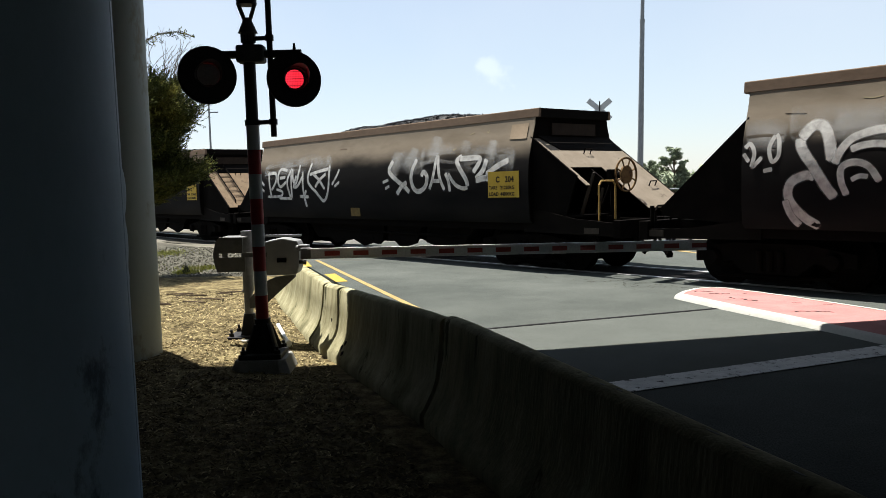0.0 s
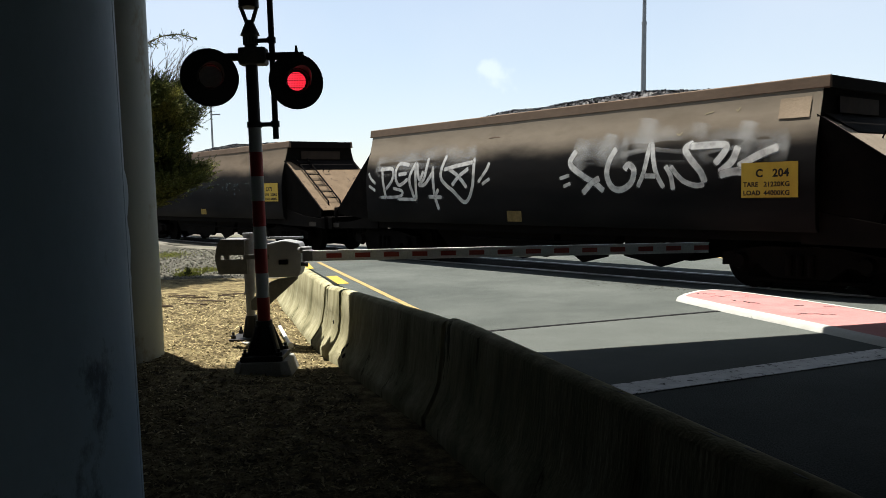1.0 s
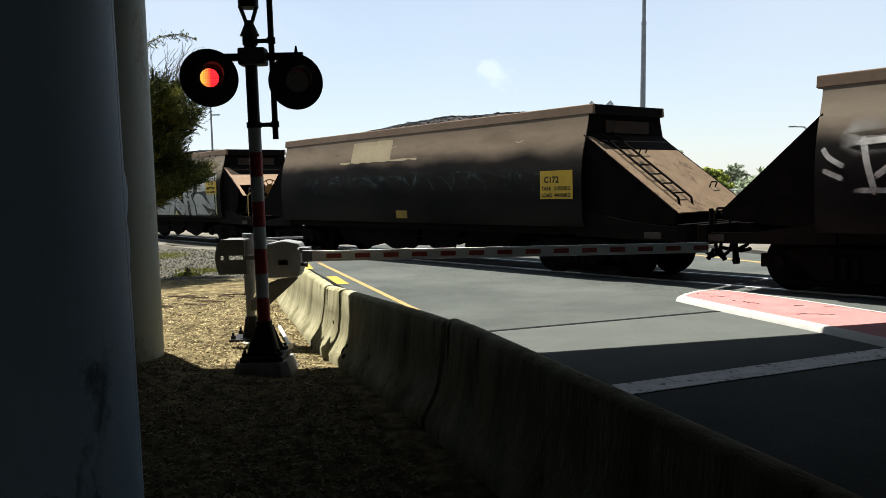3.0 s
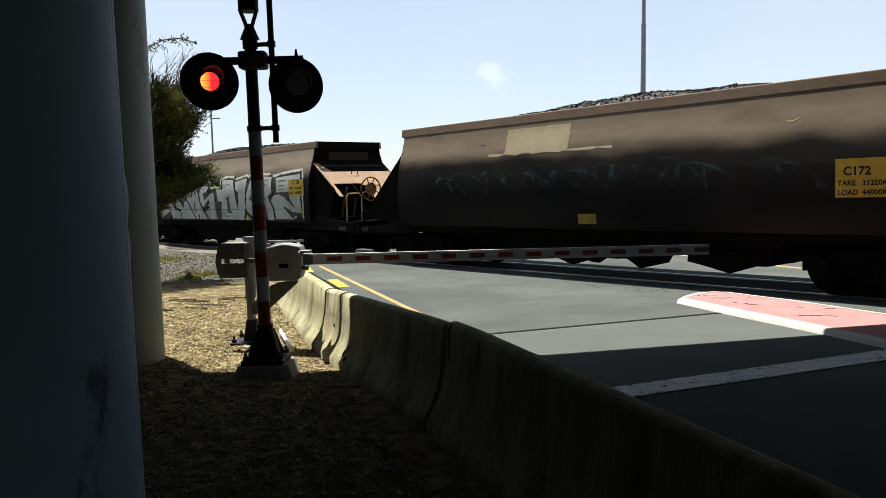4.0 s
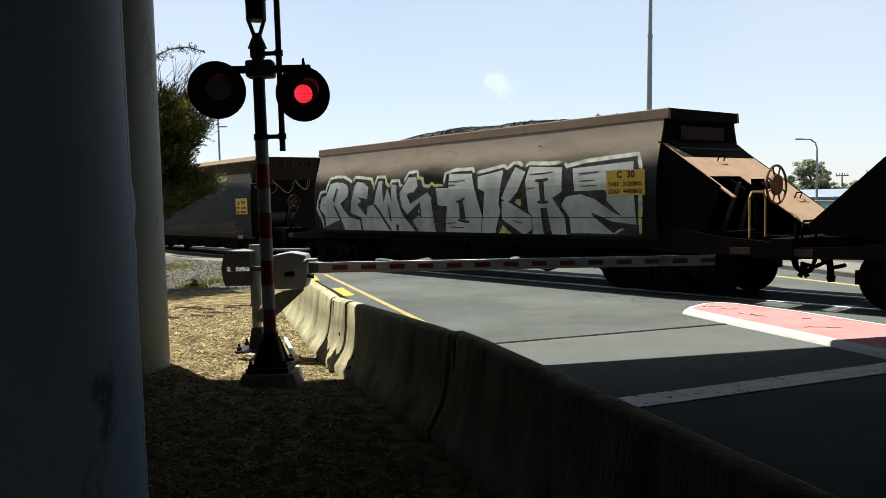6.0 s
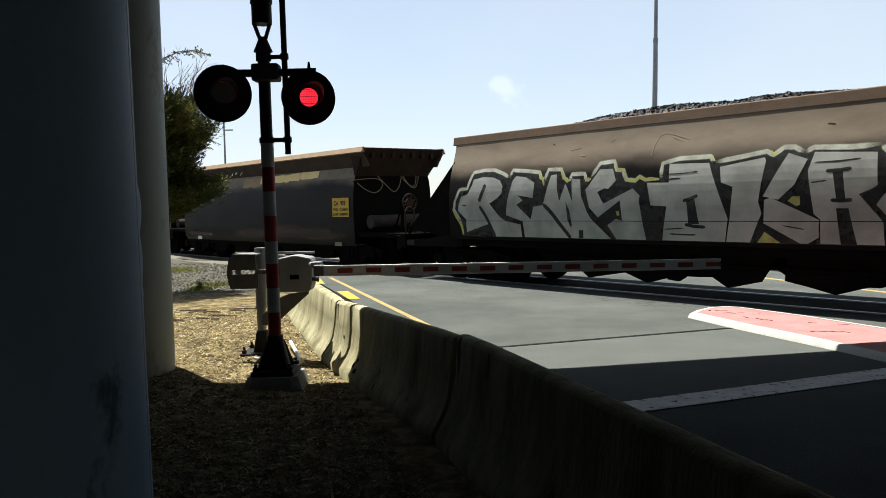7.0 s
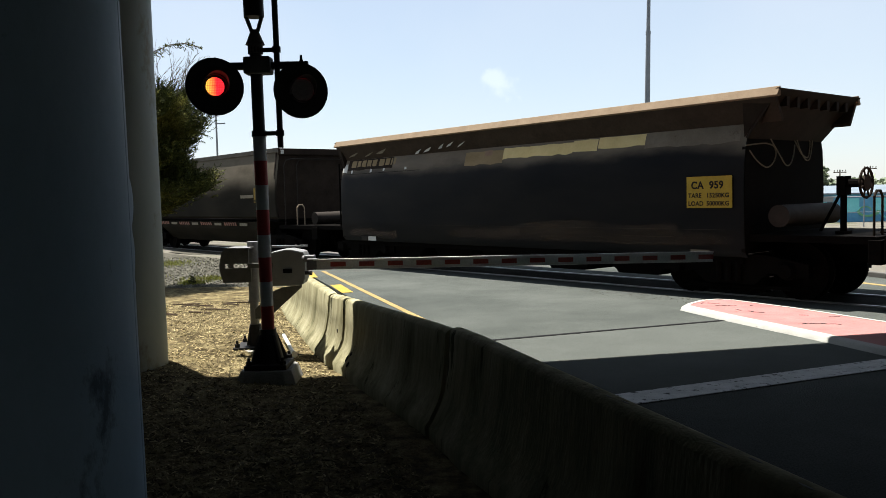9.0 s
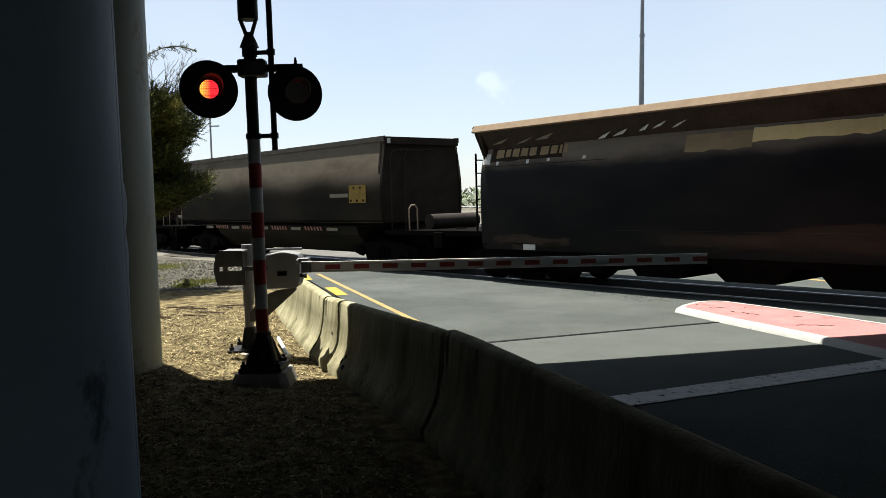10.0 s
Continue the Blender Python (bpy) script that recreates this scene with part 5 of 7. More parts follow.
def side_shell(bm, side, x0, x1, n=24, dents=0.0, seed=0.0):
    """Both side walls with their inner faces, slightly dented."""
    for s in (-1, 1):
        grid = []
        for i in range(n + 1):
            x = x0 + (x1 - x0) * i / n
            col = []
            for w, z in side:
                d = dents * noise.noise((x * 0.9 + seed, z * 1.6, s * 3.0))
                col.append(bm.verts.new((x, s * (w + d), z)))
            grid.append(col)
        back = []
        for col in grid:
            back.append([bm.verts.new((v.co.x, v.co.y - s * 0.05, v.co.z)) for v in col])
        m = len(side)
        for i in range(n):
            for j in range(m - 1):
                bm.faces.new((grid[i][j], grid[i + 1][j], grid[i + 1][j + 1], grid[i][j + 1]))
                bm.faces.new((back[i][j], back[i][j + 1], back[i + 1][j + 1], back[i + 1][j]))
            bm.faces.new((grid[i][0], back[i][0], back[i + 1][0], grid[i + 1][0]))
            bm.faces.new((grid[i][m - 1], grid[i + 1][m - 1], back[i + 1][m - 1], back[i][m - 1]))
        for i in (0, n):
            for j in range(m - 1):
                bm.faces.new((grid[i][j], grid[i][j + 1], back[i][j + 1], back[i][j]))


def bogie(wagon, x):
    """A bogie frame as one part, and two turning wheelsets."""
    bm = BM()
    for s in (-1, 1):
        y0, y1 = sorted((s * 0.86, s * 1.0))
        extrude_y(bm, [(x - 1.2, 0.36), (x - 1.2, 0.55), (x - 0.55, 0.66), (x + 0.55, 0.66), (x + 1.2, 0.55), (x + 1.2, 0.36), (x + 0.62, 0.4), (x + 0.4, 0.22), (x - 0.4, 0.22), (x - 0.62, 0.4)], y0, y1)
        for k in (-0.9, 0.9):
            rod(bm, (x + k, s * 1.0, 0.44), (x + k, s * 1.09, 0.44), 0.13, 0.1, 14)
        for k in (-0.16, 0, 0.16):
            rod(bm, (x + k, s * 1.02, 0.26), (x + k, s * 1.02, 0.55), 0.05, None, 10)
    box(bm, x - 0.22, x + 0.22, -0.9, 0.9, 0.42, 0.7)
    part("bogie_frame", bm, "near_black", wagon, "near-black cast bogie frame")
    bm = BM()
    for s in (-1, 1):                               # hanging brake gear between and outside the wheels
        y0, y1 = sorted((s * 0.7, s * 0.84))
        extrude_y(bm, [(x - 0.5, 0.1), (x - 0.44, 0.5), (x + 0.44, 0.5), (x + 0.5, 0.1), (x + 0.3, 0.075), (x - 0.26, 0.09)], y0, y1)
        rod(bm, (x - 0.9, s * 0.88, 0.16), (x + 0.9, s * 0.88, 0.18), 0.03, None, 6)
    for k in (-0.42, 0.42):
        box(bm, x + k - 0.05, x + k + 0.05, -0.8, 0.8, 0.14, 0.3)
    part("brake_gear", bm, "near_black", wagon, "near-black hanging brake gear")
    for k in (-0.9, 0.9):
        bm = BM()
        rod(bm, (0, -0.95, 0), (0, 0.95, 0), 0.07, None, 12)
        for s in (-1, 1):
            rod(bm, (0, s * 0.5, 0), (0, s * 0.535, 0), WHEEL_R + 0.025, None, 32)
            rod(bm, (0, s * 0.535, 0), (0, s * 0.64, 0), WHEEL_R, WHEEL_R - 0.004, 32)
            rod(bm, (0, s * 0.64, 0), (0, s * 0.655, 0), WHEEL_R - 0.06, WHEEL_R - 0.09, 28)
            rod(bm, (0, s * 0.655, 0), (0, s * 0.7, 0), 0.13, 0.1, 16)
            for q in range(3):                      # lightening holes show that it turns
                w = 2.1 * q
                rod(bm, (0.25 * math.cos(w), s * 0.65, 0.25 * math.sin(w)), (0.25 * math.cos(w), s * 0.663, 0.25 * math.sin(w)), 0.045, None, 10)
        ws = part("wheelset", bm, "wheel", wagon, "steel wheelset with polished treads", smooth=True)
        wheelsets.append((ws, x + k))


def coupler(wagon, s, x):
    bm = BM()
    box(bm, min(x, x + s * 0.45), max(x, x + s * 0.45), -0.09, 0.09, 0.72, 0.92)
    rod(bm, (x + s * 0.45, -0.02, 0.66), (x + s * 0.45, -0.02, 0.98), 0.13, None, 12)
    box(bm, min(x + s * 0.4, x + s * 0.62), max(x + s * 0.4, x + s * 0.62), -0.17, -0.05, 0.7, 0.94)
    part("coupler", bm, "near_black", wagon, "automatic knuckle coupler")
    bm = BM()
    hoop(bm, [(x, 0.35, 0.75), (x + s * 0.12, 0.35, 0.55), (x + s * 0.3, 0.3, 0.45), (x + s * 0.5, 0.25, 0.5)], 0.03)
    part("brake_hose", bm, "near_black", wagon, "hanging brake hose")
    bm = BM()
    hoop(bm, [(x - s * 0.05, -0.32, 0.72), (x + s * 0.03, -0.34, 0.5), (x + s * 0.16, -0.33, 0.4), (x + s * 0.27, -0.3, 0.46), (x + s * 0.3, -0.28, 0.62)], 0.028)
    rod(bm, (x + s * 0.1, -0.34, 0.36), (x + s * 0.2, -0.33, 0.52), 0.04, 0.03, 8)
    part("brake_hose", bm, "near_black", wagon, "looped brake hose with its coupling")
    if s > 0:
        bm = BM()
        rod(bm, (x + 0.44, -0.12, 0.7), (x + 0.46, -0.12, 0.36), 0.04, 0.055, 10)
        rod(bm, (x + 0.46, -0.12, 0.36), (x + 0.47, -0.12, 0.28), 0.07, 0.05, 10)
        part("uncoupling_pin", bm, "near_black", wagon, "hanging uncoupling pin")


def number_plate(wagon, x, z, w, h, y, lines, label):
    """The yellow weight panel with its stencilled lines: (words, left, baseline, size)."""
    bm = BM()
    box(bm, x, x + w, y - 0.012, y - 0.004, z, z + h)
    pl = part("weight_panel", bm, "plate_yellow", wagon, label)
    for words, lx, lz, size in lines:
        at = pose(x + lx, y - 0.014, z + lz)
        for bm in letters_of(text_mesh(words, size, "letter_black", 1.06)):
            part("letter", bm, "letter_black", pl, at=at)
    return pl


# a small alphabet of pen strokes in a unit box; each stroke is a run of points
GLYPHS = {
    "P": [[(0, 0), (0, 1)], [(0, 0.95), (0.6, 0.9), (0.65, 0.55), (0, 0.5)]],
    "E": [[(0.7, 0.95), (0, 0.9), (0, 0.05), (0.7, 0)], [(0, 0.5), (0.5, 0.5)]],
    "N": [[(0, 0), (0.05, 1), (0.6, 0.05), (0.7, 1)]],
    "Y": [[(0, 1), (0.3, 0.5), (0.65, 1)], [(0.65, 1), (0.3, -0.25)]],
    "O": [[(0.35, 1), (0, 0.6), (0.1, 0.1), (0.5, 0), (0.8, 0.4), (0.7, 0.9), (0.35, 1)]],
    "S": [[(0.7, 0.95), (0.2, 1), (0.02, 0.72), (0.6, 0.45), (0.65, 0.1), (0.3, 0), (-0.05, 0.12)]],
    "X": [[(0, 1), (0.45, 0.55), (0.8, 0)], [(0.75, 0.55), (0, 0.02)]],
    "G": [[(0.55, 1), (0.1, 0.75), (0.02, 0.3), (0.4, 0), (0.75, 0.25), (0.75, 0.5), (0.5, 0.45)]],
    "A": [[(0, 0), (0.38, 1.1)], [(0.38, 1.1), (0.8, 0)], [(0.15, 0.35), (0.62, 0.35)]],
    "Z": [[(0, 0.85), (0.15, 1), (0.75, 1), (0.7, 0.75)], [(0.05, 0.95), (0.25, 0.3), (0.6, 0.05), (0.95, 0.15)]],
    "K": [[(0.5, 1), (0.45, 0.6), (0.05, 0.3)], [(0.05, 0.3), (1.3, 1.0)], [(0.05, 0.3), (1.0, 0.22)]],
    "R": [[(0, 0), (0.1, 1)], [(0.1, 0.95), (0.65, 0.9), (0.6, 0.55), (0.1, 0.5)], [(0.3, 0.5), (0.8, 0)]],
    "W": [[(0, 1), (0.2, 0), (0.42, 0.7), (0.62, 0), (0.85, 1)]],
    "2": [[(0, 0.7), (0.25, 1), (0.5, 0.75), (0.45, 0.35), (0.15, 0)], [(0.15, 0.0), (0.7, 0.2)]],
    "0": [[(0.3, 1), (0.05, 0.6), (0.3, 0.05), (0.6, 0.5), (0.3, 1)]],
    "*": [[(0.4, 1), (0.1, 0), (0.85, 0.6), (0, 0.6), (0.75, 0), (0.4, 1)], [(0.45, 1.15), (-0.1, 0.7), (0.35, -0.2), (1.0, 0.7), (0.45, 1.15)]],
    "T": [[(-0.05, 0.9), (0.8, 1)], [(0.35, 0.95), (0.3, 0)]],
    "L": [[(0.05, 1), (0, 0), (0.7, 0.05)]],
    "J": [[(0.05, 0.95), (0.75, 1)], [(0.7, 1), (0.65, 0.3), (0.35, 0), (0, 0.25)]],
    "~": [[(0, 0.6), (0.35, 0.9), (0.7, 0.65)]],
    "@": [[(0.5, 0.0), (0.2, 0.25), (0.02, 0.45), (0.05, 0.6), (0.35, 0.7), (0.5, 0.74)],
          [(0.72, 0.4), (0.43, 0.78), (0.31, 1.12), (0.42, 1.33), (0.56, 1.38), (0.67, 1.13), (0.73, 0.84), (0.85, 1.08), (1.05, 1.24), (1.4, 1.3), (1.8, 1.2)],
          [(0.88, 0.45), (0.81, 0.7), (0.93, 0.84), (1.13, 0.8), (1.4, 0.5), (1.6, 0.3)], [(0.97, 1.05), (1.5, 1.1)], [(0.96, 0.65), (1.2, 0.66)]],
    "'": [[(0, 0.6), (0.2, 1)], [(0.18, 0.45), (0.42, 0.75)]],
    "=": [[(0, 0.42), (0.45, 0.52)], [(0.15, 0.2), (0.5, 0.3)]],
}


def smooth_run(pts, steps=6):
    """Catmull-Rom points through a run."""
    p = [Vector((a, b)) for a, b in pts]
    if len(p) < 3:
        return [p[0].lerp(p[1], i / steps) for i in range(steps + 1)]
    p = [2 * p[0] - p[1]] + p + [2 * p[-1] - p[-2]]
    res = []
    for i in range(1, len(p) - 2):
        for k in range(steps):
            t = k / steps
            a, b, c, d = p[i - 1], p[i], p[i + 1], p[i + 2]
            res.append(0.5 * ((2 * b) + (c - a) * t + (2 * a - 5 * b + 4 * c - d) * t * t + (3 * b - a - 3 * c + d) * t ** 3))
    return res + [p[-2]]


def brush(bm, run, width, side, lift, core=None):
    """A painted band that follows the curved side at the given lift; points are (x, z)."""
    rows = []
    n = len(run)
    lay = bm.verts.layers.float.get("cover") or bm.verts.layers.float.new("cover")
    for i, p in enumerate(run):
        t = (run[min(n - 1, i + 1)] - run[max(0, i - 1)])
        t = t.normalized() if t.length else Vector((1, 0))
        o = Vector((-t.y, t.x)) * width * (0.5 if 0 < i < n - 1 else 0.24)
        core = core or (0.33 if width > 0.3 else 0.66)
        rows.append([bm.verts.new((q.x, -(half_width(side, q.y) + lift), q.y)) for q in (p - o, p - o * core, p + o * core, p + o)])
        for v, c in zip(rows[-1], (0.0, 1.0, 1.0, 0.0)):
            v[lay] = c if 0 < i < n - 1 else 0.0
    for a, b in zip(rows, rows[1:]):
        for j in range(3):
            bm.faces.new((a[j], b[j], b[j + 1], a[j + 1]))


def tag_word(wagon, name, word, x, z, size, width, mat, side, lift, label, pitch=1.0, slant=0.0, rise=0.0):
    """Sprayed letters along the side, each a part."""
    for k, ch in enumerate(word):
        if ch == " ":
            continue
        bm = BM()
        for j, run in enumerate(GLYPHS[ch]):
            pts = [(x + (k * pitch + a + slant * b) * size, z + rise * k + b * size * 1.05) for a, b in run]
            brush(bm, smooth_run(pts), width, side, lift + 0.0007 * j + 0.0002 * k)
        part(name, bm, mat, wagon, label)


def scribble(wagon, name, x0, x1, z, high, width, mat, side, lift, label, seed):
    """A scrawl of loops and zigzags that no one could read, in a few runs of paint."""
    rnd = random.Random(seed)
    x = x0
    while x < x1:
        pts = []
        up = rnd.random() < 0.5
        for k in range(rnd.randint(3, 6)):
            pts.append((x, z + (high * rnd.uniform(0.6, 1.0) if up else high * rnd.uniform(-0.1, 0.35))))
            x += rnd.uniform(-0.06, 0.34)
            up = not up
        bm = BM()
        brush(bm, smooth_run(pts), width * rnd.uniform(0.7, 1.3), side, lift)
        part(name, bm, mat, wagon, label)
        x += rnd.uniform(0.1, 0.3)


def panel_on_side(wagon, name, x0, x1, z0, z1, mat, side, lift, label, ragged=0.0, seed=0):
    """A patch of paint or sheet that lies on the curved side."""
    rnd = random.Random(seed)
    bm = BM()
    n = max(2, int((x1 - x0) / 0.15))
    rows = []
    for i in range(n + 1):
        x = x0 + (x1 - x0) * i / n
        a, b = z0 + ragged * rnd.uniform(-1, 1), z1 + ragged * 0.4 * rnd.uniform(-1, 1)
        rows.append([bm.verts.new((x, -(half_width(side, a + (b - a) * k / 6) + lift), a + (b - a) * k / 6)) for k in range(7)])
    for a, b in zip(rows, rows[1:]):
        for j in range(6):
            bm.faces.new((a[j], b[j], b[j + 1], a[j + 1]))
    return part(name, bm, mat, wagon, label)


def coal_heap(wagon, length, hw, z, top, seed):
    """Heaped coal: a lumpy mound and loose lumps on it."""
    rnd = random.Random(seed)
    bm = BM()
    nx, ny = 90, 18

    def hgt(x, y):
        u = min(1.0, abs((x - 0.3 - 0.3 * math.sin(seed)) / 4.0))
        e = (1 - u ** 4) * max(0.0, 1 - (abs(y) / hw) ** 4)
        return z - 0.15 + (top - z + 0.15) * e * (0.93 + 0.13 * noise.noise((x * 0.9 + seed, y, 0))) + 0.03 * noise.noise((x * 7, y * 7, seed))
    vs = [[bm.verts.new((-length / 2 + length * i / nx, -hw + 2 * hw * j / ny, 0)) for j in range(ny + 1)] for i in range(nx + 1)]
    for row in vs:
        for v in row:
            v.co.z = hgt(v.co.x, v.co.y)
    for i in range(nx):
        for j in range(ny):
            bm.faces.new((vs[i][j], vs[i + 1][j], vs[i + 1][j + 1], vs[i][j + 1]))
    for k in range(14000):
        x, y = rnd.uniform(-3.6, 4.2), rnd.uniform(-hw, hw)
        r = rnd.uniform(0.014, 0.036)
        c = Vector((x, y, hgt(x, y) + r * 0.1))
        pts = [c + Vector((rnd.uniform(-1, 1), rnd.uniform(-1, 1), rnd.uniform(-1, 1))).normalized() * r for q in range(4)]
        v4 = [bm.verts.new(p) for p in pts]
        for f in ((0, 1, 2), (0, 3, 1), (1, 3, 2), (2, 3, 0)):
            bm.faces.new([v4[i] for i in f])
    part("coal", bm, "coal", wagon, "heaped black coal")


def ladder(wagon, a, b, width, rungs, mat="near_black"):
    a, b = Vector(a), Vector(b)
    bm = BM()
    for s in (-0.5, 0.5):
        rod(bm, a + Vector((0, s * width, 0)), b + Vector((0, s * width, 0)), 0.02, None, 6)
    for k in range(rungs):
        p = a.lerp(b, (k + 0.5) / rungs)
        rod(bm, p + Vector((0, -0.5 * width, 0)), p + Vector((0, 0.5 * width, 0)), 0.013, None, 6)
    part("ladder", bm, mat, wagon, "steel end ladder")


def hand_brake(wagon, x, y, z, mat="brake_rust", label="rusty yellow spoked hand brake wheel", r=0.29):
    """A spoked brake wheel on its stand at the end platform."""
    bm = BM()
    n = 28
    for i in range(n):
        w0, w1 = 2 * math.pi * i / n, 2 * math.pi * (i + 1) / n
        rod(bm, (x, y + r * math.cos(w0), z + r * math.sin(w0)), (x, y + r * math.cos(w1), z + r * math.sin(w1)), 0.019, None, 6)
    for i in range(8):
        w = 2 * math.pi * (i + 0.5) / 8
        rod(bm, (x, y + 0.5 * r * math.cos(w), z + 0.5 * r * math.sin(w)), (x, y + r * math.cos(w), z + r * math.sin(w)), 0.013, None, 6)
    rod(bm, (x - 0.02, y, z), (x + 0.02, y, z), 0.55 * r, None, 24)
    part("brake_wheel", bm, mat, wagon, label, smooth=True)
    bm = BM()
    rod(bm, (x, y, z), (x - 0.35, y, z), 0.06, None, 10)
    box(bm, x - 0.36, x - 0.24, y - 0.09, y + 0.09, z - 0.16, z + 0.1)
    rod(bm, (x - 0.3, y, 0.96), (x - 0.3, y, z - 0.1), 0.045, None, 10)
    rod(bm, (x - 0.3, y, z - 0.05), (x - 0.62, y, 1.0), 0.022, None, 8)
    box(bm, x - 0.36, x - 0.24, y - 0.12, y + 0.12, 0.94, 1.0)
    part("brake_stand", bm, "near_black", wagon, "grimy brake stand")


def grab_rail(wagon, x, y0, y1, z0, z1, mat="grab_yellow", label="yellow bent grab rail"):
    bm = BM()
    hoop(bm, [(x, y0, z0), (x, y0, z1 - 0.08), (x, y0 + 0.06 * (1 if y1 > y0 else -1), z1), (x, y1 - 0.06 * (1 if y1 > y0 else -1), z1), (x, y1, z1 - 0.08), (x, y1, z0)], 0.017)
    part("grab_rail", bm, mat, wagon, label, smooth=True)


def hoppers(wagon, spans, z0, z1, hw):
    for a, b in spans:
        bm = BM()
        c = (a + b) / 2
        extrude_y(bm, [(a, z1), (b, z1), (c + 0.4, z0), (c - 0.4, z0)], -hw, hw)
        part("discharge_hopper", bm, "near_black", wagon, "dark discharge hopper")


def plate_on_sill(wagon, x, z, w, h, y, mat="reflector"):
    bm = BM()
    box(bm, x, x + w, y - 0.012, y - 0.002, z, z + h)
    part("small_plate", bm, mat, wagon, "small pale plate on the sill")


def hopper_c(name, label, seed, front, slope="wagon_slope", paint="wagon"):
    """A coal hopper with rounded shoulders and sloping end sheets. front: 'ladder' or 'brake' at the +x end."""
    w = thing(name, label, "hopper wagon", pose(0, 0, 0), group="hopper wagons")
    bm = BM()
    side_shell(bm, C_SIDE, -5.24, 5.24, 40, 0.003, seed)
    part("side_wall", bm, paint, w, "brown rounded steel side, near black below an uneven line", smooth=True)
    for s in (-1, 1):                               # end bulkheads between the sides; their unlit look is put into the colour
        bm = BM()
        sec = [(-y, z) for y, z in C_SIDE] + [(y, z) for y, z in C_SIDE[::-1]]
        extrude_x(bm, [(y * 0.985, z) for y, z in sec], s * 5.2, s * 5.245)
        part("bulkhead", bm, "near_black", w, "dark end bulkhead")
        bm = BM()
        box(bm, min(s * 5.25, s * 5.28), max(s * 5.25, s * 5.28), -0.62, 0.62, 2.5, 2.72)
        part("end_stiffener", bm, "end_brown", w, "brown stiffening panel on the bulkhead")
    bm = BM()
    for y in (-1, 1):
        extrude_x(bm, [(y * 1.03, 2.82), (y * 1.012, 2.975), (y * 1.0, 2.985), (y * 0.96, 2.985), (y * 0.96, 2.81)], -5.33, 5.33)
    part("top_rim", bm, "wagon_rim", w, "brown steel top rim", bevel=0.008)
    # End rims turn from the sun; that shade is in their colour.
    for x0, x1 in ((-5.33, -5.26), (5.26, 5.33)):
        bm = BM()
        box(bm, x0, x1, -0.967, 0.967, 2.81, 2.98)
        part("end_rim", bm, "wagon_grey", w, "end rim in a near-black colour that stands for its shade", bevel=0.008)
    coal_heap(w, 9.6, 0.95, 2.86, 3.16, seed)
    for s in (-1, 1):
        bm = BM()
        cut = front == "brake" and s > 0
        end = 7.2 if s > 0 else 7.0
        tip, fall = (7.05, 0.72) if s > 0 else (6.72, 0.87)
        top, foot = Vector((s * 5.2, 0, 2.45)), Vector((s * tip, 0, 2.45 - fall * (tip - 5.2)))
        nrm = Vector((0.0, 0, 0.016))
        if not cut:
            quads = [(-1.08, 1.08, 0.0, 1.0)]
        else:
            quads = [(-1.08, 1.08, 0.0, 0.44), (-1.08, -0.97, 0.44, 0.68), (-0.12, 1.08, 0.44, 1.0)]
        for ya, yb, ta, tb in quads:
            p, q = top.lerp(foot, ta), top.lerp(foot, tb)
            solid(bm, [p + Vector((0, ya, 0)), q + Vector((0, ya, 0)), q + Vector((0, yb, 0)), p + Vector((0, yb, 0)),
                       p + nrm + Vector((0, ya, 0)), q + nrm + Vector((0, ya, 0)), q + nrm + Vector((0, yb, 0)), p + nrm + Vector((0, yb, 0))], BOX)
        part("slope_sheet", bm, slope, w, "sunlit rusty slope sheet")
        for y in (-1.1, -0.4, 1.1):
            bm = BM()
            if cut and y < 0:
                extrude_y(bm, [(s * 5.2, 2.47 if y < -1 else 2.4), (s * 5.2, 0.95), (s * 6.0, 0.95), (s * 6.28, 1.72 if y < -1 else 1.66)], y - 0.018, y + 0.018)
            else:
                up = 0.07 if abs(y) > 1 else 0.0
                low = 0.95 if s > 0 else 1.05
                extrude_y(bm, [(s * 5.2, 2.4 + up), (s * 5.2, 0.95), (s * (tip - 0.05 if s > 0 else 5.6), 0.95), (s * (tip - 0.05), low), (s * (tip - 0.03), 2.4 + up - fall * (tip - 5.23))], y - 0.018, y + 0.018)
            part("end_web", bm, "near_black", w, "dark web plate under the slope sheet")
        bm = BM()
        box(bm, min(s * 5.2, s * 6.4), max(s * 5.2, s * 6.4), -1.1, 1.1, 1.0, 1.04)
        part("end_floor", bm, "near_black", w, "dark end floor plate")
        for t, y in ((0.25, -0.1), (0.72, 0.7)):
            bm = BM()
            p = top.lerp(foot, t) + nrm
            hoop(bm, [p + Vector((0, y - 0.09, 0)), p + Vector((0.04, y - 0.09, 0.09)), p + Vector((0.04, y + 0.09, 0.09)), p + Vector((0, y + 0.09, 0))], 0.011)
            part("lifting_eye", bm, "near_black", w)
        # dark sheet on the slope, imitating the shadow of rim and bulkhead
        p, q = top + Vector((s * 0.04, 0, 0)), top.lerp(foot, 0.2)
        bm = BM()
        solid(bm, [p + Vector((0, -0.98, 0.018)), q + Vector((0, -0.72, 0.018)), q + Vector((0, 1.06, 0.018)), p + Vector((0, 1.06, 0.018)),
                   p + Vector((0, -0.98, 0.034)), q + Vector((0, -0.72, 0.034)), q + Vector((0, 1.06, 0.034)), p + Vector((0, 1.06, 0.034))], BOX)
        part("rim_shadow", bm, "wagon_grey", w, "dark sheet that imitates the rim's shadow on the slope sheet")
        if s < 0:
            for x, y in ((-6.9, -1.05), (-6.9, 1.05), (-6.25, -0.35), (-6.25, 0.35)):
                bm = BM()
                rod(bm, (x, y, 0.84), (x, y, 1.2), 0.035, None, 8)
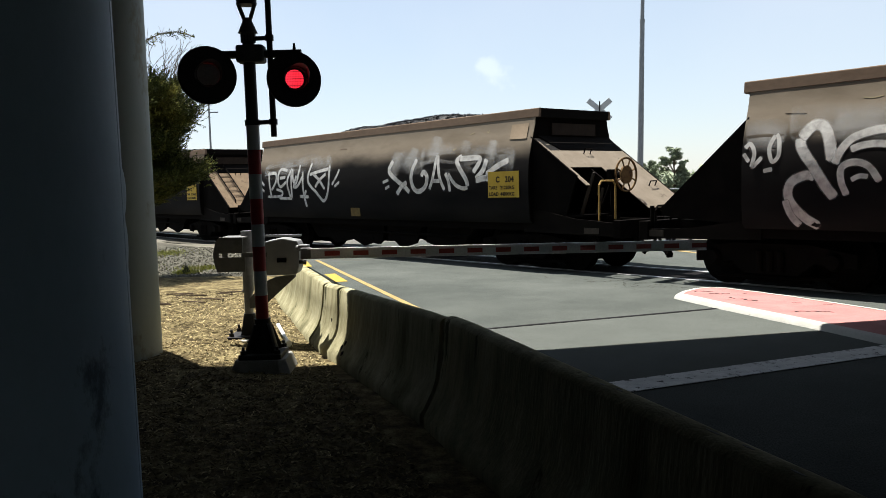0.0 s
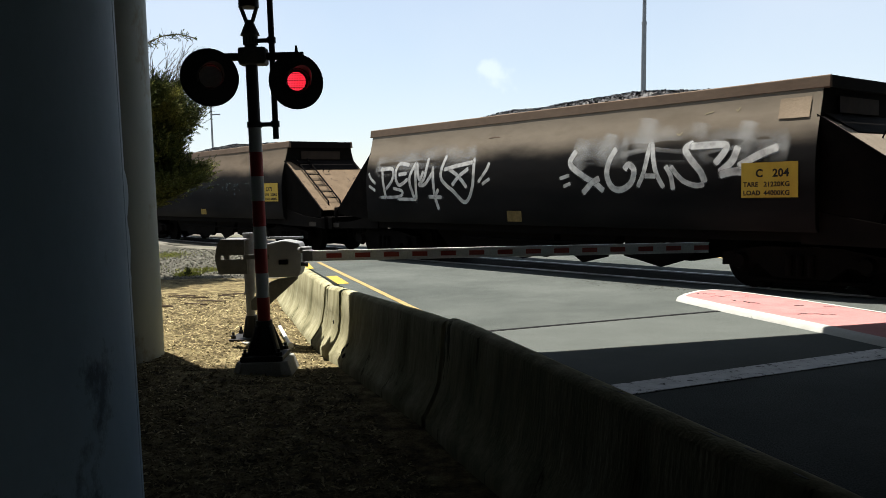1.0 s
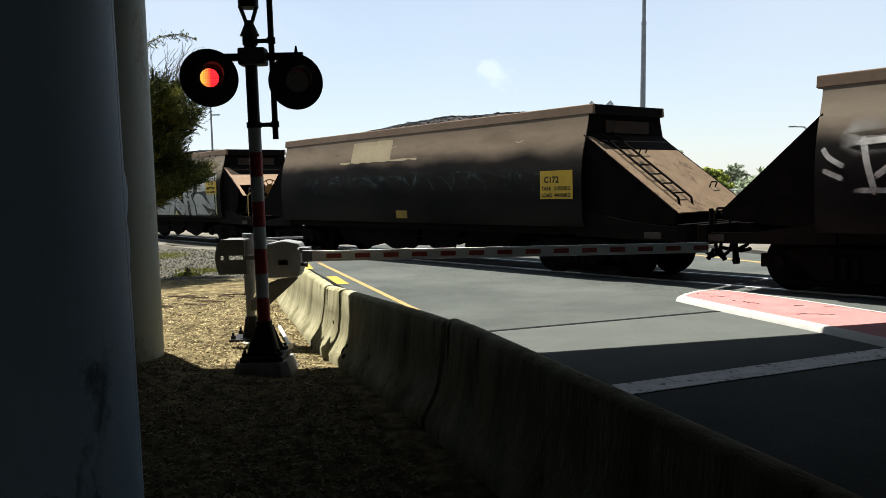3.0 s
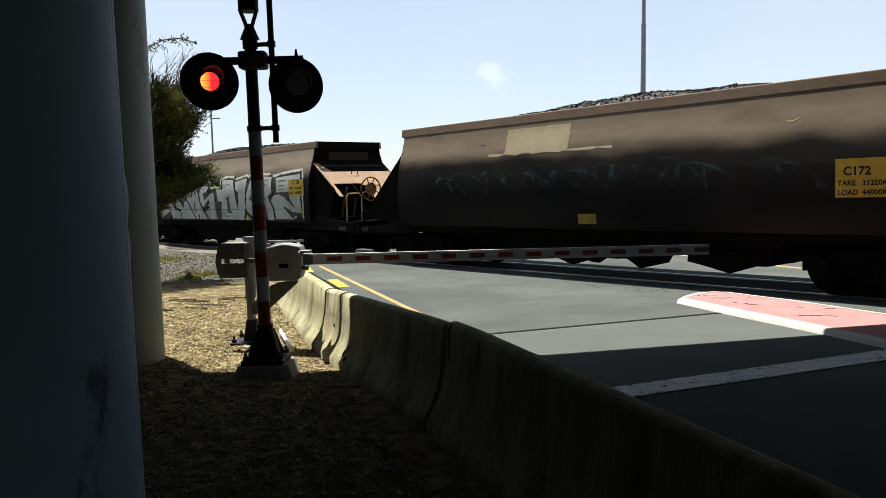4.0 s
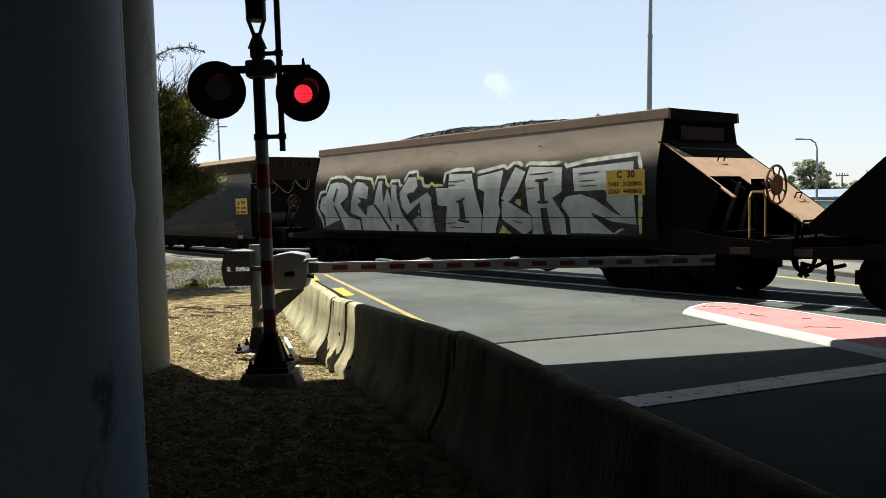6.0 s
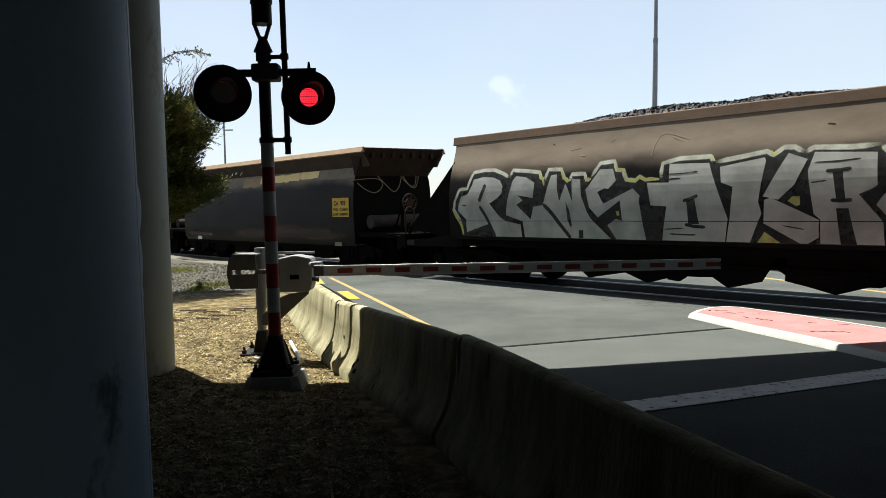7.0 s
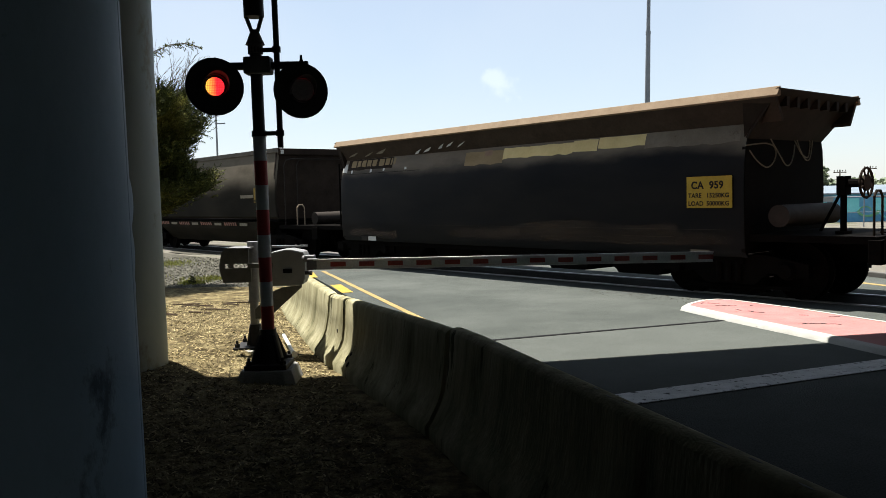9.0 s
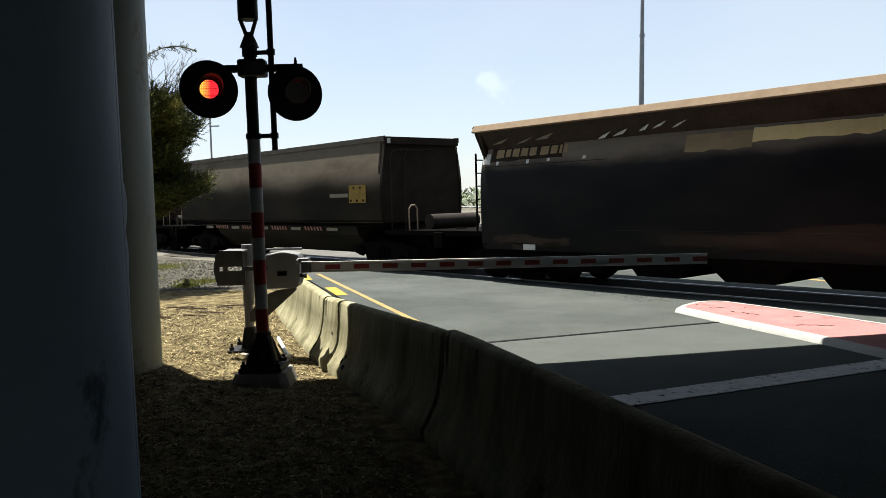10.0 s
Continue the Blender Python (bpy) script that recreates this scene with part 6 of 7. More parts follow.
                part("end_post", bm, "near_black", w, "near-black post under the slope sheet")
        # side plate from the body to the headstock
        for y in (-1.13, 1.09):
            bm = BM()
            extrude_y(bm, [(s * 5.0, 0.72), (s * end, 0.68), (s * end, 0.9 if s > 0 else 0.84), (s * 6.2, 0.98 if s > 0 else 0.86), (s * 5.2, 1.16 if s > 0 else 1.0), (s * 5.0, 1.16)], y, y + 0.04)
            part("sole_plate", bm, "wagon_grey", w, "near-black sole plate")
        bm = BM()
        box(bm, min(s * (end - 0.1), s * (end + 0.06)), max(s * (end - 0.1), s * (end + 0.06)), -1.18, 1.18, 0.66, 0.96)
        part("headstock", bm, "near_black", w, "steel headstock", bevel=0.01)
        plate_on_sill(w, 6.45 if s > 0 else -6.95, 0.72, 0.32, 0.1, -1.13, "tank_dust")
        coupler(w, s, s * 7.0)
        bogie(w, s * 4.93)
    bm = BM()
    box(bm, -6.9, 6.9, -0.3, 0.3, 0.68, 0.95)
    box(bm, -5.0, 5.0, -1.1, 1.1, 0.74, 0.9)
    part("underframe", bm, "near_black", w, "dark underframe")
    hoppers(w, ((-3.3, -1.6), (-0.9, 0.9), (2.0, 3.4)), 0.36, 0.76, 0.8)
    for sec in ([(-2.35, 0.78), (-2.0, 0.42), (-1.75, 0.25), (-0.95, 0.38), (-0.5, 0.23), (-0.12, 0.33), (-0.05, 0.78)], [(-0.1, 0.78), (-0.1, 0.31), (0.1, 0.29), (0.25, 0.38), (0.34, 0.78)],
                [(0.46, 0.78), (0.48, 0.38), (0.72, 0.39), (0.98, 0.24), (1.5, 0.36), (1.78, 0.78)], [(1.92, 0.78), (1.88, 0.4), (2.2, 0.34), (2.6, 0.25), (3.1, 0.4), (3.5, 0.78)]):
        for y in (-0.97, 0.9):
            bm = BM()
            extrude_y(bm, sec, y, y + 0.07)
            part("door_gear", bm, "near_black", w, "near-black discharge door gear")
    bm = BM()
    rod(bm, (-2.2, -0.99, 0.6), (3.3, -0.99, 0.56), 0.025, None, 8)
    part("gear_rod", bm, "near_black", w)
    if front == "ladder":
        ladder(w, (5.12, -0.62, 2.62), (6.86, -0.62, 1.36), 0.36, 8)
        for y in (-0.8, -0.44):
            bm = BM()
            rod(bm, (6.86, y, 1.36), (6.9, y, 1.12), 0.02, None, 6)
            part("ladder_foot", bm, "near_black", w)
    else:
        hand_brake(w, 6.75, -0.35, 1.72)
        grab_rail(w, 6.72, -1.06, -0.62, 0.95, 1.62)
        bm = BM()
        extrude_y(bm, [(6.12, 1.0), (6.18, 1.0), (6.47, 1.76), (6.43, 1.78)], -0.88, -0.84)
        extrude_y(bm, [(6.25, 1.0), (6.32, 1.0), (6.45, 1.5), (6.4, 1.5)], -0.6, -0.57)
        part("brake_lever", bm, "tank_dust", w, "dusty grey brake linkage")
    rnd = random.Random(seed)
    for k in range(5):                              # scrapes and dents high on the near side
        x, z, ln = rnd.uniform(-4.9, 4.4), rnd.uniform(2.25, 2.66), rnd.uniform(0.05, 0.32)
        bm = BM()
        brush(bm, smooth_run([(x, z), (x + 0.5 * ln, z + rnd.uniform(-0.03, 0.02)), (x + ln, z + rnd.uniform(-0.04, 0.04))], 4), rnd.uniform(0.01, 0.025), C_SIDE, 0.0032)
        part("scrape", bm, rnd.choice(("end_brown", "wagon_rim", "pale_patch")), w, "small scrape in the dusty paint")
    grab_rail(w, -6.8, -1.1, -0.7, 0.95, 1.2, "near_black", "dark grab rail")
    return w


def panel_text(code, tare, load, left):
    return [(code, left, 0.29, 0.15), ("TARE", 0.03, 0.155, 0.092), (tare, 0.34, 0.155, 0.092), ("LOAD", 0.03, 0.035, 0.092), (load, 0.34, 0.035, 0.092)]


PANEL = "yellow weight panel with black stencilled lettering"
# rusty side patch and tags on each hopper
w1 = hopper_c("hopper_wagon", "brown coal hopper with big white sprayed swirls", 1.0, "brake")
TWENTY = ((((-5.22, 1.96), (-5.12, 1.82)), ((-5.2, 2.02), (-5.12, 2.08), (-5.05, 1.95), (-5.09, 1.73)), ((-5.09, 1.73), (-4.92, 1.9))),
          (((-4.75, 2.2), (-4.83, 2.01), (-4.78, 1.82), (-4.69, 1.91), (-4.7, 2.12), (-4.75, 2.2)),), (((-4.92, 1.69), (-4.76, 1.72)),))
SWIRLS = ((((-4.12, 0.92), (-4.36, 1.08), (-4.54, 1.31), (-4.51, 1.52), (-4.3, 1.62), (-4.17, 1.59)), 0.16), (((-3.91, 1.3), (-4.07, 1.51), (-4.22, 1.75), (-4.37, 1.98), (-4.4, 2.13)), 0.17),
          (((-4.4, 2.1), (-4.25, 2.27), (-4.11, 2.26), (-4.02, 2.11), (-3.95, 1.77)), 0.18), (((-3.76, 1.33), (-3.84, 1.54), (-3.83, 1.71), (-3.68, 1.77), (-3.5, 1.71), (-3.35, 1.5)), 0.11),
          (((-3.74, 1.93), (-3.58, 1.98), (-3.36, 1.99), (-3.1, 1.93)), 0.11), (((-3.93, 1.74), (-3.85, 1.93), (-3.69, 2.09), (-3.36, 2.17), (-3.0, 2.12)), 0.13),
          (((-3.72, 1.54), (-3.61, 1.59), (-3.49, 1.58)), 0.08), (((-4.6, 1.31), (-4.51, 1.08), (-4.38, 0.93)), 0.12))
for k, runs in enumerate(TWENTY):
    bm = BM()
    for run in runs:
        brush(bm, smooth_run(run), 0.075, C_SIDE, 0.006 + 0.0003 * k)
    part("tag", bm, "white_spray", w1, "small white sprayed tag")
for k, (run, width) in enumerate(SWIRLS):
    bm = BM()
    brush(bm, smooth_run(run), width, C_SIDE, 0.005 + 0.0003 * k)
    part("swirl", bm, "white_spray", w1, "large white sprayed swirl")
for x0, x1, z, width in ((-5.2, -4.6, 2.15, 0.5), (-4.6, -3.7, 2.3, 0.5), (-4.0, -3.0, 2.25, 0.5)):
    bm = BM()
    brush(bm, smooth_run([(x0, z), (0.6 * x0 + 0.4 * x1, z + 0.05), (x1, z - 0.02)]), width, C_SIDE, 0.003)
    part("overspray", bm, "white_fog", w1, "thin white mist of paint above the swirls")
tag_word(w1, "swirl", "S0", -2.9, 1.0, 1.15, 0.17, "white_spray", C_SIDE, 0.006, "large white sprayed swirls", 1.1)
w2 = hopper_c("hopper_wagon", "brown coal hopper with white spray-paint tags", 2.0, "brake", "wagon_tan")
PENY = (
    (((-4.64, 2.15), (-4.57, 1.78), (-4.46, 1.37)), ((-4.73, 2.05), (-4.25, 2.06), (-4.22, 1.83), (-4.49, 1.59))),
    (((-3.58, 2.12), (-3.99, 2.16), (-4.11, 1.93), (-3.97, 1.7), (-3.62, 1.84)), ((-4.03, 1.93), (-3.67, 1.95))),
    (((-3.38, 2.2), (-3.6, 1.82), (-3.41, 1.37)), ((-3.38, 2.2), (-3.25, 1.81), (-3.11, 2.0)), ((-3.41, 2.18), (-3.35, 1.3))),
    (((-2.97, 2.3), (-3.08, 1.85), (-3.26, 1.7), (-3.05, 1.71), (-2.77, 1.99)), ((-2.82, 2.12), (-2.75, 1.51), (-2.6, 1.13)), ((-3.0, 1.44), (-2.46, 1.42)), ((-2.6, 1.61), (-2.75, 1.41))),
    (((-2.39, 2.32), (-2.54, 1.84), (-2.13, 1.53), (-1.78, 1.32), (-1.56, 1.64), (-1.54, 2.24)), ((-2.33, 2.02), (-1.98, 1.83), (-1.71, 1.59)), ((-1.66, 2.0), (-1.98, 1.83), (-2.2, 1.64)), ((-2.49, 1.98), (-2.04, 2.05), (-1.52, 2.11))))
FLICKS = ((((-4.76, 1.44), (-3.98, 1.45), (-3.87, 1.57), (-4.23, 1.64)),), (((-4.11, 1.4), (-3.29, 1.38)),), (((-5.15, 2.01), (-5.05, 1.87), (-4.84, 1.74)),), (((-5.15, 1.72), (-4.85, 1.58)),),
          (((-1.09, 2.09), (-1.17, 1.94), (-1.42, 1.68)),), (((-1.04, 1.78), (-1.31, 1.65)),))
for name, sets, label in (("tag", PENY, "white sprayed letter with drips"), ("flick", FLICKS, "white sprayed flick beside the letters")):
    for k, runs in enumerate(sets):
        bm = BM()
        for j, run in enumerate(runs):
            brush(bm, smooth_run(run), 0.1 if name == "tag" else 0.085, C_SIDE, 0.005 + 0.0007 * j + 0.0002 * k)
        part(name, bm, "white_spray", w2, label)
tag_word(w2, "tag", "=", 0.7, 1.45, 0.6, 0.08, "white_spray", C_SIDE, 0.005, "white sprayed dashes")
XGANS = (
    ((((1.08, 2.21), (0.96, 1.97), (1.26, 1.75), (1.51, 1.63), (1.72, 1.48)), ((1.63, 1.71), (1.45, 1.63), (1.23, 1.44)),), 0.13),
    ((((1.94, 2.21), (1.8, 1.97), (1.77, 1.74), (1.88, 1.55), (2.07, 1.51), (2.26, 1.62), (2.31, 1.81), (2.2, 1.91), (2.11, 1.82)),), 0.13),
    ((((2.6, 2.29), (2.51, 1.81), (2.37, 1.51)), ((2.61, 2.29), (2.72, 1.8), (2.89, 1.5)), ((2.49, 1.72), (2.76, 1.71)),), 0.1),
    ((((2.89, 1.88), (3.0, 1.71), (3.05, 1.47)), ((2.97, 1.88), (3.2, 1.64), (3.44, 1.55), (3.6, 1.57)),), 0.1),
    ((((3.6, 1.57), (3.53, 1.74), (3.34, 1.95), (3.24, 2.11), (3.39, 2.19)), ((3.29, 2.14), (3.63, 2.14), (3.9, 2.13), (3.9, 2.03), (3.74, 1.84)),), 0.13),
    ((((4.12, 2.12), (4.03, 1.89), (3.81, 1.71)), ((3.81, 1.69), (4.08, 1.74), (4.3, 1.71)), ((4.1, 1.79), (4.42, 1.95), (4.75, 2.07)),), 0.14),
)
for k, (runs, width) in enumerate(XGANS):
    bm = BM()
    for q, run in enumerate(runs):
        brush(bm, smooth_run(run), width, C_SIDE, 0.006 + 0.0007 * q + 0.0002 * k)
    part("tag", bm, "white_spray", w2, "large white sprayed letter")
for x, z, width in ((1.15, 2.05, 0.42), (1.75, 2.1, 0.4), (2.45, 2.3, 0.45), (3.4, 2.16, 0.4), (4.2, 2.12, 0.35)):      # mist at the head of each letter
    bm = BM()
    brush(bm, smooth_run([(x, z - 0.22), (x - 0.02, z), (x + 0.02, z + 0.18), (x + 0.05, z + 0.34)]), width, C_SIDE, 0.0042)
    part("overspray", bm, "white_fog", w2, "thin white mist at the head of a letter")
for x0, x1, z, width in ((-4.95, -1.4, 2.16, 0.55), (1.0, 2.2, 2.12, 0.5), (2.0, 3.6, 2.2, 0.6), (3.4, 4.9, 2.1, 0.5), (-3.2, -1.5, 2.3, 0.4)):
    bm = BM()
    brush(bm, smooth_run([(x0, z - 0.05), (x0 * 0.65 + x1 * 0.35, z + 0.05), (x0 * 0.3 + x1 * 0.7, z - 0.03), (x1, z)]), width, C_SIDE, 0.003)
    part("overspray", bm, "white_fog", w2, "thin white mist of paint above the tag")
number_plate(w2, 4.19, 1.36, 0.83, 0.49, -1.255, panel_text("C   204", "21220KG", "44000KG", 0.22), PANEL)
panel_on_side(w2, "patch_sheet", 4.66, 5.1, 2.44, 2.72, "wagon_band", C_SIDE, 0.012, "pale riveted patch", 0.01)
panel_on_side(w2, "small_panel", -0.62, -0.24, 0.95, 1.15, "dim_panel", C_SIDE, 0.006, "small faded ochre panel")
w3 = hopper_c("hopper_wagon", "dusty brown coal hopper with faint teal tags", 3.0, "ladder", paint="wagon_dust")
rnd = random.Random(44)
x = -4.4
while x < 4.0:                                     # a faint row of loops
    bm = BM()
    wide, high, mid = rnd.uniform(0.16, 0.3), rnd.uniform(0.16, 0.26), 1.75 + rnd.uniform(-0.05, 0.05)
    brush(bm, [Vector((x + 0.16 * q / 6 + wide * (1 - math.cos(q / 6)), mid + high * math.sin(q / 6 + 0.6))) for q in range(34)], rnd.uniform(0.035, 0.055), C_SIDE, 0.005)
    part("tag", bm, "teal_spray", w3, "faint teal sprayed loop")
    x += 1.6 * wide + rnd.uniform(0.1, 0.3)
scribble(w3, "tag", -3.9, 4.1, 1.7, 0.25, 0.1, "teal_spray", C_SIDE, 0.003, "faint teal overspray", 9)
number_plate(w3, 4.3, 1.37, 0.76, 0.5, -1.255, panel_text("C172", "21220KG", "44000KG", 0.1), PANEL)
panel_on_side(w3, "bare_patch", -1.95, -0.38, 2.27, 2.73, "pale_patch", C_SIDE, 0.004, "bare ochre patch where paint was lost", 0.012, 4)
panel_on_side(w3, "bare_patch", -2.4, 0.6, 2.25, 2.285, "pale_patch", C_SIDE, 0.003, "dusty streak", 0.02, 9)
panel_on_side(w3, "small_panel", -0.1, 0.3, 0.98, 1.15, "faded_panel", C_SIDE, 0.006, "small faded yellow panel")
w4 = hopper_c("hopper_wagon", "brown coal hopper with silver block-letter graffiti", 4.0, "brake", "wagon_red")
# block letters, each a leaning outline in a unit box, with black line work inside
def filled(w, name, pts, mat, lift, label):
    """A flat shape cut into level slices so that it hugs the curved side."""
    bm = BM()
    f = bm.faces.new([bm.verts.new((p.x, 0, p.y)) for p in pts])
    f.normal_update()
    bmesh.ops.triangulate(bm, faces=[f])
    for k in range(12):
        bmesh.ops.bisect_plane(bm, geom=bm.verts[:] + bm.edges[:] + bm.faces[:], plane_co=(0, 0, 0.95 + 0.11 * k), plane_no=(0, 0, 1))
    for v in bm.verts:
        v.co.y = -(half_width(C_SIDE, v.co.z) + lift)
    part(name, bm, mat, w, label)


def border(*runs):
    """The black ground behind the letters: down to the sill, with a pale sprayed halo along the top of each run."""
    outline = [p for run in runs for p in run]
    filled(w4, "black_ground", [Vector(p) for p in outline] + [Vector((outline[-1][0], 0.945)), Vector((outline[0][0], 0.945))], "black_spray", 0.0065, "black painted ground behind the silver letters")
    for k, run in enumerate(runs):
        bm = BM()
        pts = [Vector(p) + Vector((0, 0.035)) for p in run]
        brush(bm, [q for u, v in zip(pts, pts[1:]) for q in (u, u.lerp(v, 0.5))] + [pts[-1]], 0.09, C_SIDE, 0.0075 + 0.0001 * k, 0.6)
        part("halo", bm, "halo_spray", w4, "pale sprayed halo along a letter")


TOP_R = ((-4.81, 1.13), (-4.99, 1.34), (-5.08, 1.46), (-5.06, 1.61), (-4.93, 1.83), (-4.88, 1.86), (-4.67, 1.87), (-4.58, 2.08), (-4.5, 2.19), (-4.18, 2.22), (-3.9, 2.21), (-3.62, 2.12), (-3.46, 2.05))
TOP_E = ((-3.46, 2.05), (-3.39, 2.18), (-3, 2.15), (-2.67, 2.11), (-2.62, 2.01), (-2.53, 1.96))
TOP_W = ((-2.56, 1.9), (-2.46, 2.15), (-2.15, 2.14), (-2.04, 1.97), (-1.93, 1.93))
TOP_V = ((-1.93, 1.93), (-1.88, 2.04), (-1.59, 2.04), (-1.54, 1.93), (-1.46, 1.95))
TOP_S = ((-1.46, 1.95), (-1.27, 2.2), (-0.97, 2.22), (-0.9, 2.07), (-0.77, 2.06), (-0.69, 1.9), (-0.5, 1.88), (-0.42, 1.94), (-0.33, 1.9))
TOP_O = ((-0.02, 1.87), (-0, 2.13), (0.3, 2.19), (0.84, 2.19), (0.91, 2.1))
TOP_K = ((0.91, 2.1), (1.25, 2.14), (1.74, 2.21), (1.84, 2.15), (1.99, 2.25), (2.14, 2.24), (2.29, 2.16))
TOP_A = ((2.29, 2.16), (2.41, 2.22), (2.9, 2.19), (3.29, 2.2))
TOP_J = ((3.29, 2.2), (3.34, 2.12), (3.77, 2.19), (4.3, 2.22), (4.86, 2.25), (4.93, 2.05), (4.95, 1.6), (4.95, 1.1))
border(TOP_R, TOP_E, TOP_W, TOP_V, TOP_S, TOP_O, TOP_K, TOP_A, TOP_J)


def letter(k, *pts):
    filled(w4, "letter", [Vector(p) for p in pts], "silver", 0.0095 + 0.0001 * k, "silver block letter")


letter(0, (-4.85, 1.75), (-4.65, 1.79), (-4.54, 1.95), (-4.48, 2.08), (-4.2, 2.12), (-3.92, 2.1), (-3.71, 2.03), (-3.63, 1.92), (-3.66, 1.78), (-3.79, 1.69), (-4, 1.6), (-3.89, 1.49), (-3.72, 1.34), (-3.56, 1.26), (-3.15, 1.19), (-3.13, 0.955), (-3.87, 0.955), (-4.03, 1.2), (-4.71, 1.03), (-4.71, 1.29), (-4.95, 1.46), (-4.93, 1.6))
letter(1, (-3.36, 2.02), (-3.28, 2.1), (-3.02, 2.07), (-2.78, 1.96), (-2.82, 1.68), (-3.22, 1.74), (-3.08, 1.64), (-3.25, 1.56), (-2.88, 1.29), (-2.8, 1.52), (-2.56, 1.55), (-2.45, 1.51), (-1.96, 0.955), (-3.06, 0.955), (-3.09, 1.25), (-3.54, 1.37), (-3.5, 1.64))
letter(2, (-2.55, 1.58), (-2.46, 1.85), (-2.38, 2.08), (-2.24, 2.09), (-2.21, 1.81), (-2.16, 1.61), (-2.02, 1.91), (-1.96, 1.83), (-1.85, 1.59), (-1.88, 2), (-1.68, 1.98), (-1.65, 1.69), (-1.52, 1.41), (-1.44, 1.3), (-1.02, 0.955), (-1.92, 0.955), (-2.32, 1.36))
letter(3, (-1.55, 1.79), (-1.26, 2.13), (-0.98, 2.13), (-0.9, 1.93), (-1.06, 1.79), (-1.13, 1.81), (-1.29, 1.75), (-1.16, 1.55), (-0.78, 1.7), (-0.55, 1.79), (-0.41, 1.67), (-0.43, 1.59), (-0.31, 0.955), (-0.91, 0.955), (-1.08, 1.19), (-0.9, 1.3), (-0.77, 1.26), (-0.81, 1.6), (-1.28, 1.32), (-1.47, 1.49))
letter(4, (0.13, 2.15), (0.83, 2.13), (1.16, 1.29), (1.1, 0.955), (-0, 0.955), (0.1, 1.49), (-0.2, 1.51), (-0.27, 1.87), (0.14, 1.86))
letter(5, (1.02, 2.06), (1.71, 2.16), (1.74, 2.12), (1.64, 1.54), (1.69, 1.37), (1.5, 0.955), (1.12, 0.955), (1.19, 1.29), (1.24, 1.76), (1.05, 1.83))
letter(6, (1.71, 1.61), (2.06, 2.2), (2.34, 2.1), (2.17, 1.76), (1.94, 1.56))
letter(7, (1.73, 1.56), (1.83, 1.59), (2.51, 1.28), (2.5, 1.04), (2.35, 0.955), (2.24, 0.955), (1.72, 1.23))
letter(8, (2.43, 2.19), (3.24, 2.14), (3.26, 1.72), (3.08, 1.59), (3.33, 1.28), (3.34, 0.955), (3, 0.955), (2.9, 1.43), (2.74, 1.43), (2.79, 0.955), (2.52, 0.955), (2.53, 1.28), (2.44, 1.36), (2.35, 1.94))
letter(9, (3.49, 2.109), (4.78, 2.171), (4.86, 1.14), (4.71, 1.12), (4.44, 0.985), (3.45, 0.985), (3.43, 1.149), (3.24, 1.46), (3.33, 1.6), (3.56, 1.71))
BARS = (
    ("black_spray", ((3.2, 1.68), (3.5, 1.71), (4.22, 1.72), (4.28, 1.66), (4.25, 1.55), (4.57, 1.28), (4.39, 1.34), (4.0, 1.57), (3.69, 1.66), (3.36, 1.62), (3.24, 1.48), (3.43, 1.26), (3.45, 1.11), (3.03, 1.61))),
    ("black_spray", ((3.92, 1.35), (4.36, 1.19), (4.86, 1.14), (4.88, 1.09), (4.51, 1.07), (4.38, 0.99), (4.18, 1.13), (3.96, 1.28))),
    ("black_spray", ((0.46, 1.58), (0.6, 1.6), (0.68, 1.21), (0.49, 1.22))),
    ("black_spray", ((2.69, 1.91), (2.82, 1.92), (2.86, 1.55), (2.74, 1.56))),
    ("black_spray", ((-2.01, 1.61), (-1.92, 1.43), (-1.87, 1.18), (-1.91, 1.15), (-1.97, 1.28))),
    ("black_spray", ((-1.72, 1.1), (-1.62, 1.1), (-1.63, 0.96), (-1.73, 0.96))),
    ("lime_spray", ((1.61, 0.955), (1.73, 1.11), (1.96, 0.955))),
    ("lime_spray", ((2.08, 1.54), (2.14, 1.6), (2.25, 1.6), (2.25, 1.48), (2.19, 1.47))),
    ("lime_spray", ((-0.9, 1.42), (-0.84, 1.43), (-0.82, 1.36), (-0.87, 1.34))),
)
STROKES = (
    (((0.09, 1.99), (0.36, 1.99), (0.65, 2.01)), 0.022), (((0.11, 1.91), (0.35, 1.92)), 0.022), (((0.14, 1.06), (0.4, 1.05), (0.61, 1.05)), 0.022), (((0.05, 1.13), (0.4, 1.15)), 0.018),
    (((2.44, 2.05), (2.75, 2.05), (3.04, 2.07)), 0.022), (((2.4, 1.78), (2.61, 1.8)), 0.02), (((3.63, 2.01), (4.08, 2.03)), 0.022), (((3.66, 1.88), (4.01, 1.89)), 0.02), (((3.69, 1.79), (4.07, 1.8)), 0.02),
    (((2.0, 1.2), (2.3, 1.15)), 0.018),
    (((0.4, 1.57), (0.53, 1.6), (0.66, 1.65)), 0.05),
    (((0.43, 1.21), (0.6, 1.18), (0.78, 1.17)), 0.05),
    (((2.6, 1.93), (2.77, 1.93), (2.93, 1.95)), 0.05),
    (((2.67, 1.54), (2.81, 1.53), (2.95, 1.54)), 0.05),
    (((-4.13, 1.97), (-4.22, 1.8), (-4.31, 1.64)), 0.085),
    (((-4.29, 1.55), (-4.13, 1.37), (-4.01, 1.2), (-3.87, 0.955)), 0.075),
    (((-2.55, 1.56), (-2.36, 1.41), (-2.15, 1.2), (-1.92, 0.955)), 0.075),
    (((-4.82, 1.58), (-4.76, 1.565), (-4.69, 1.57)), 0.025),
)
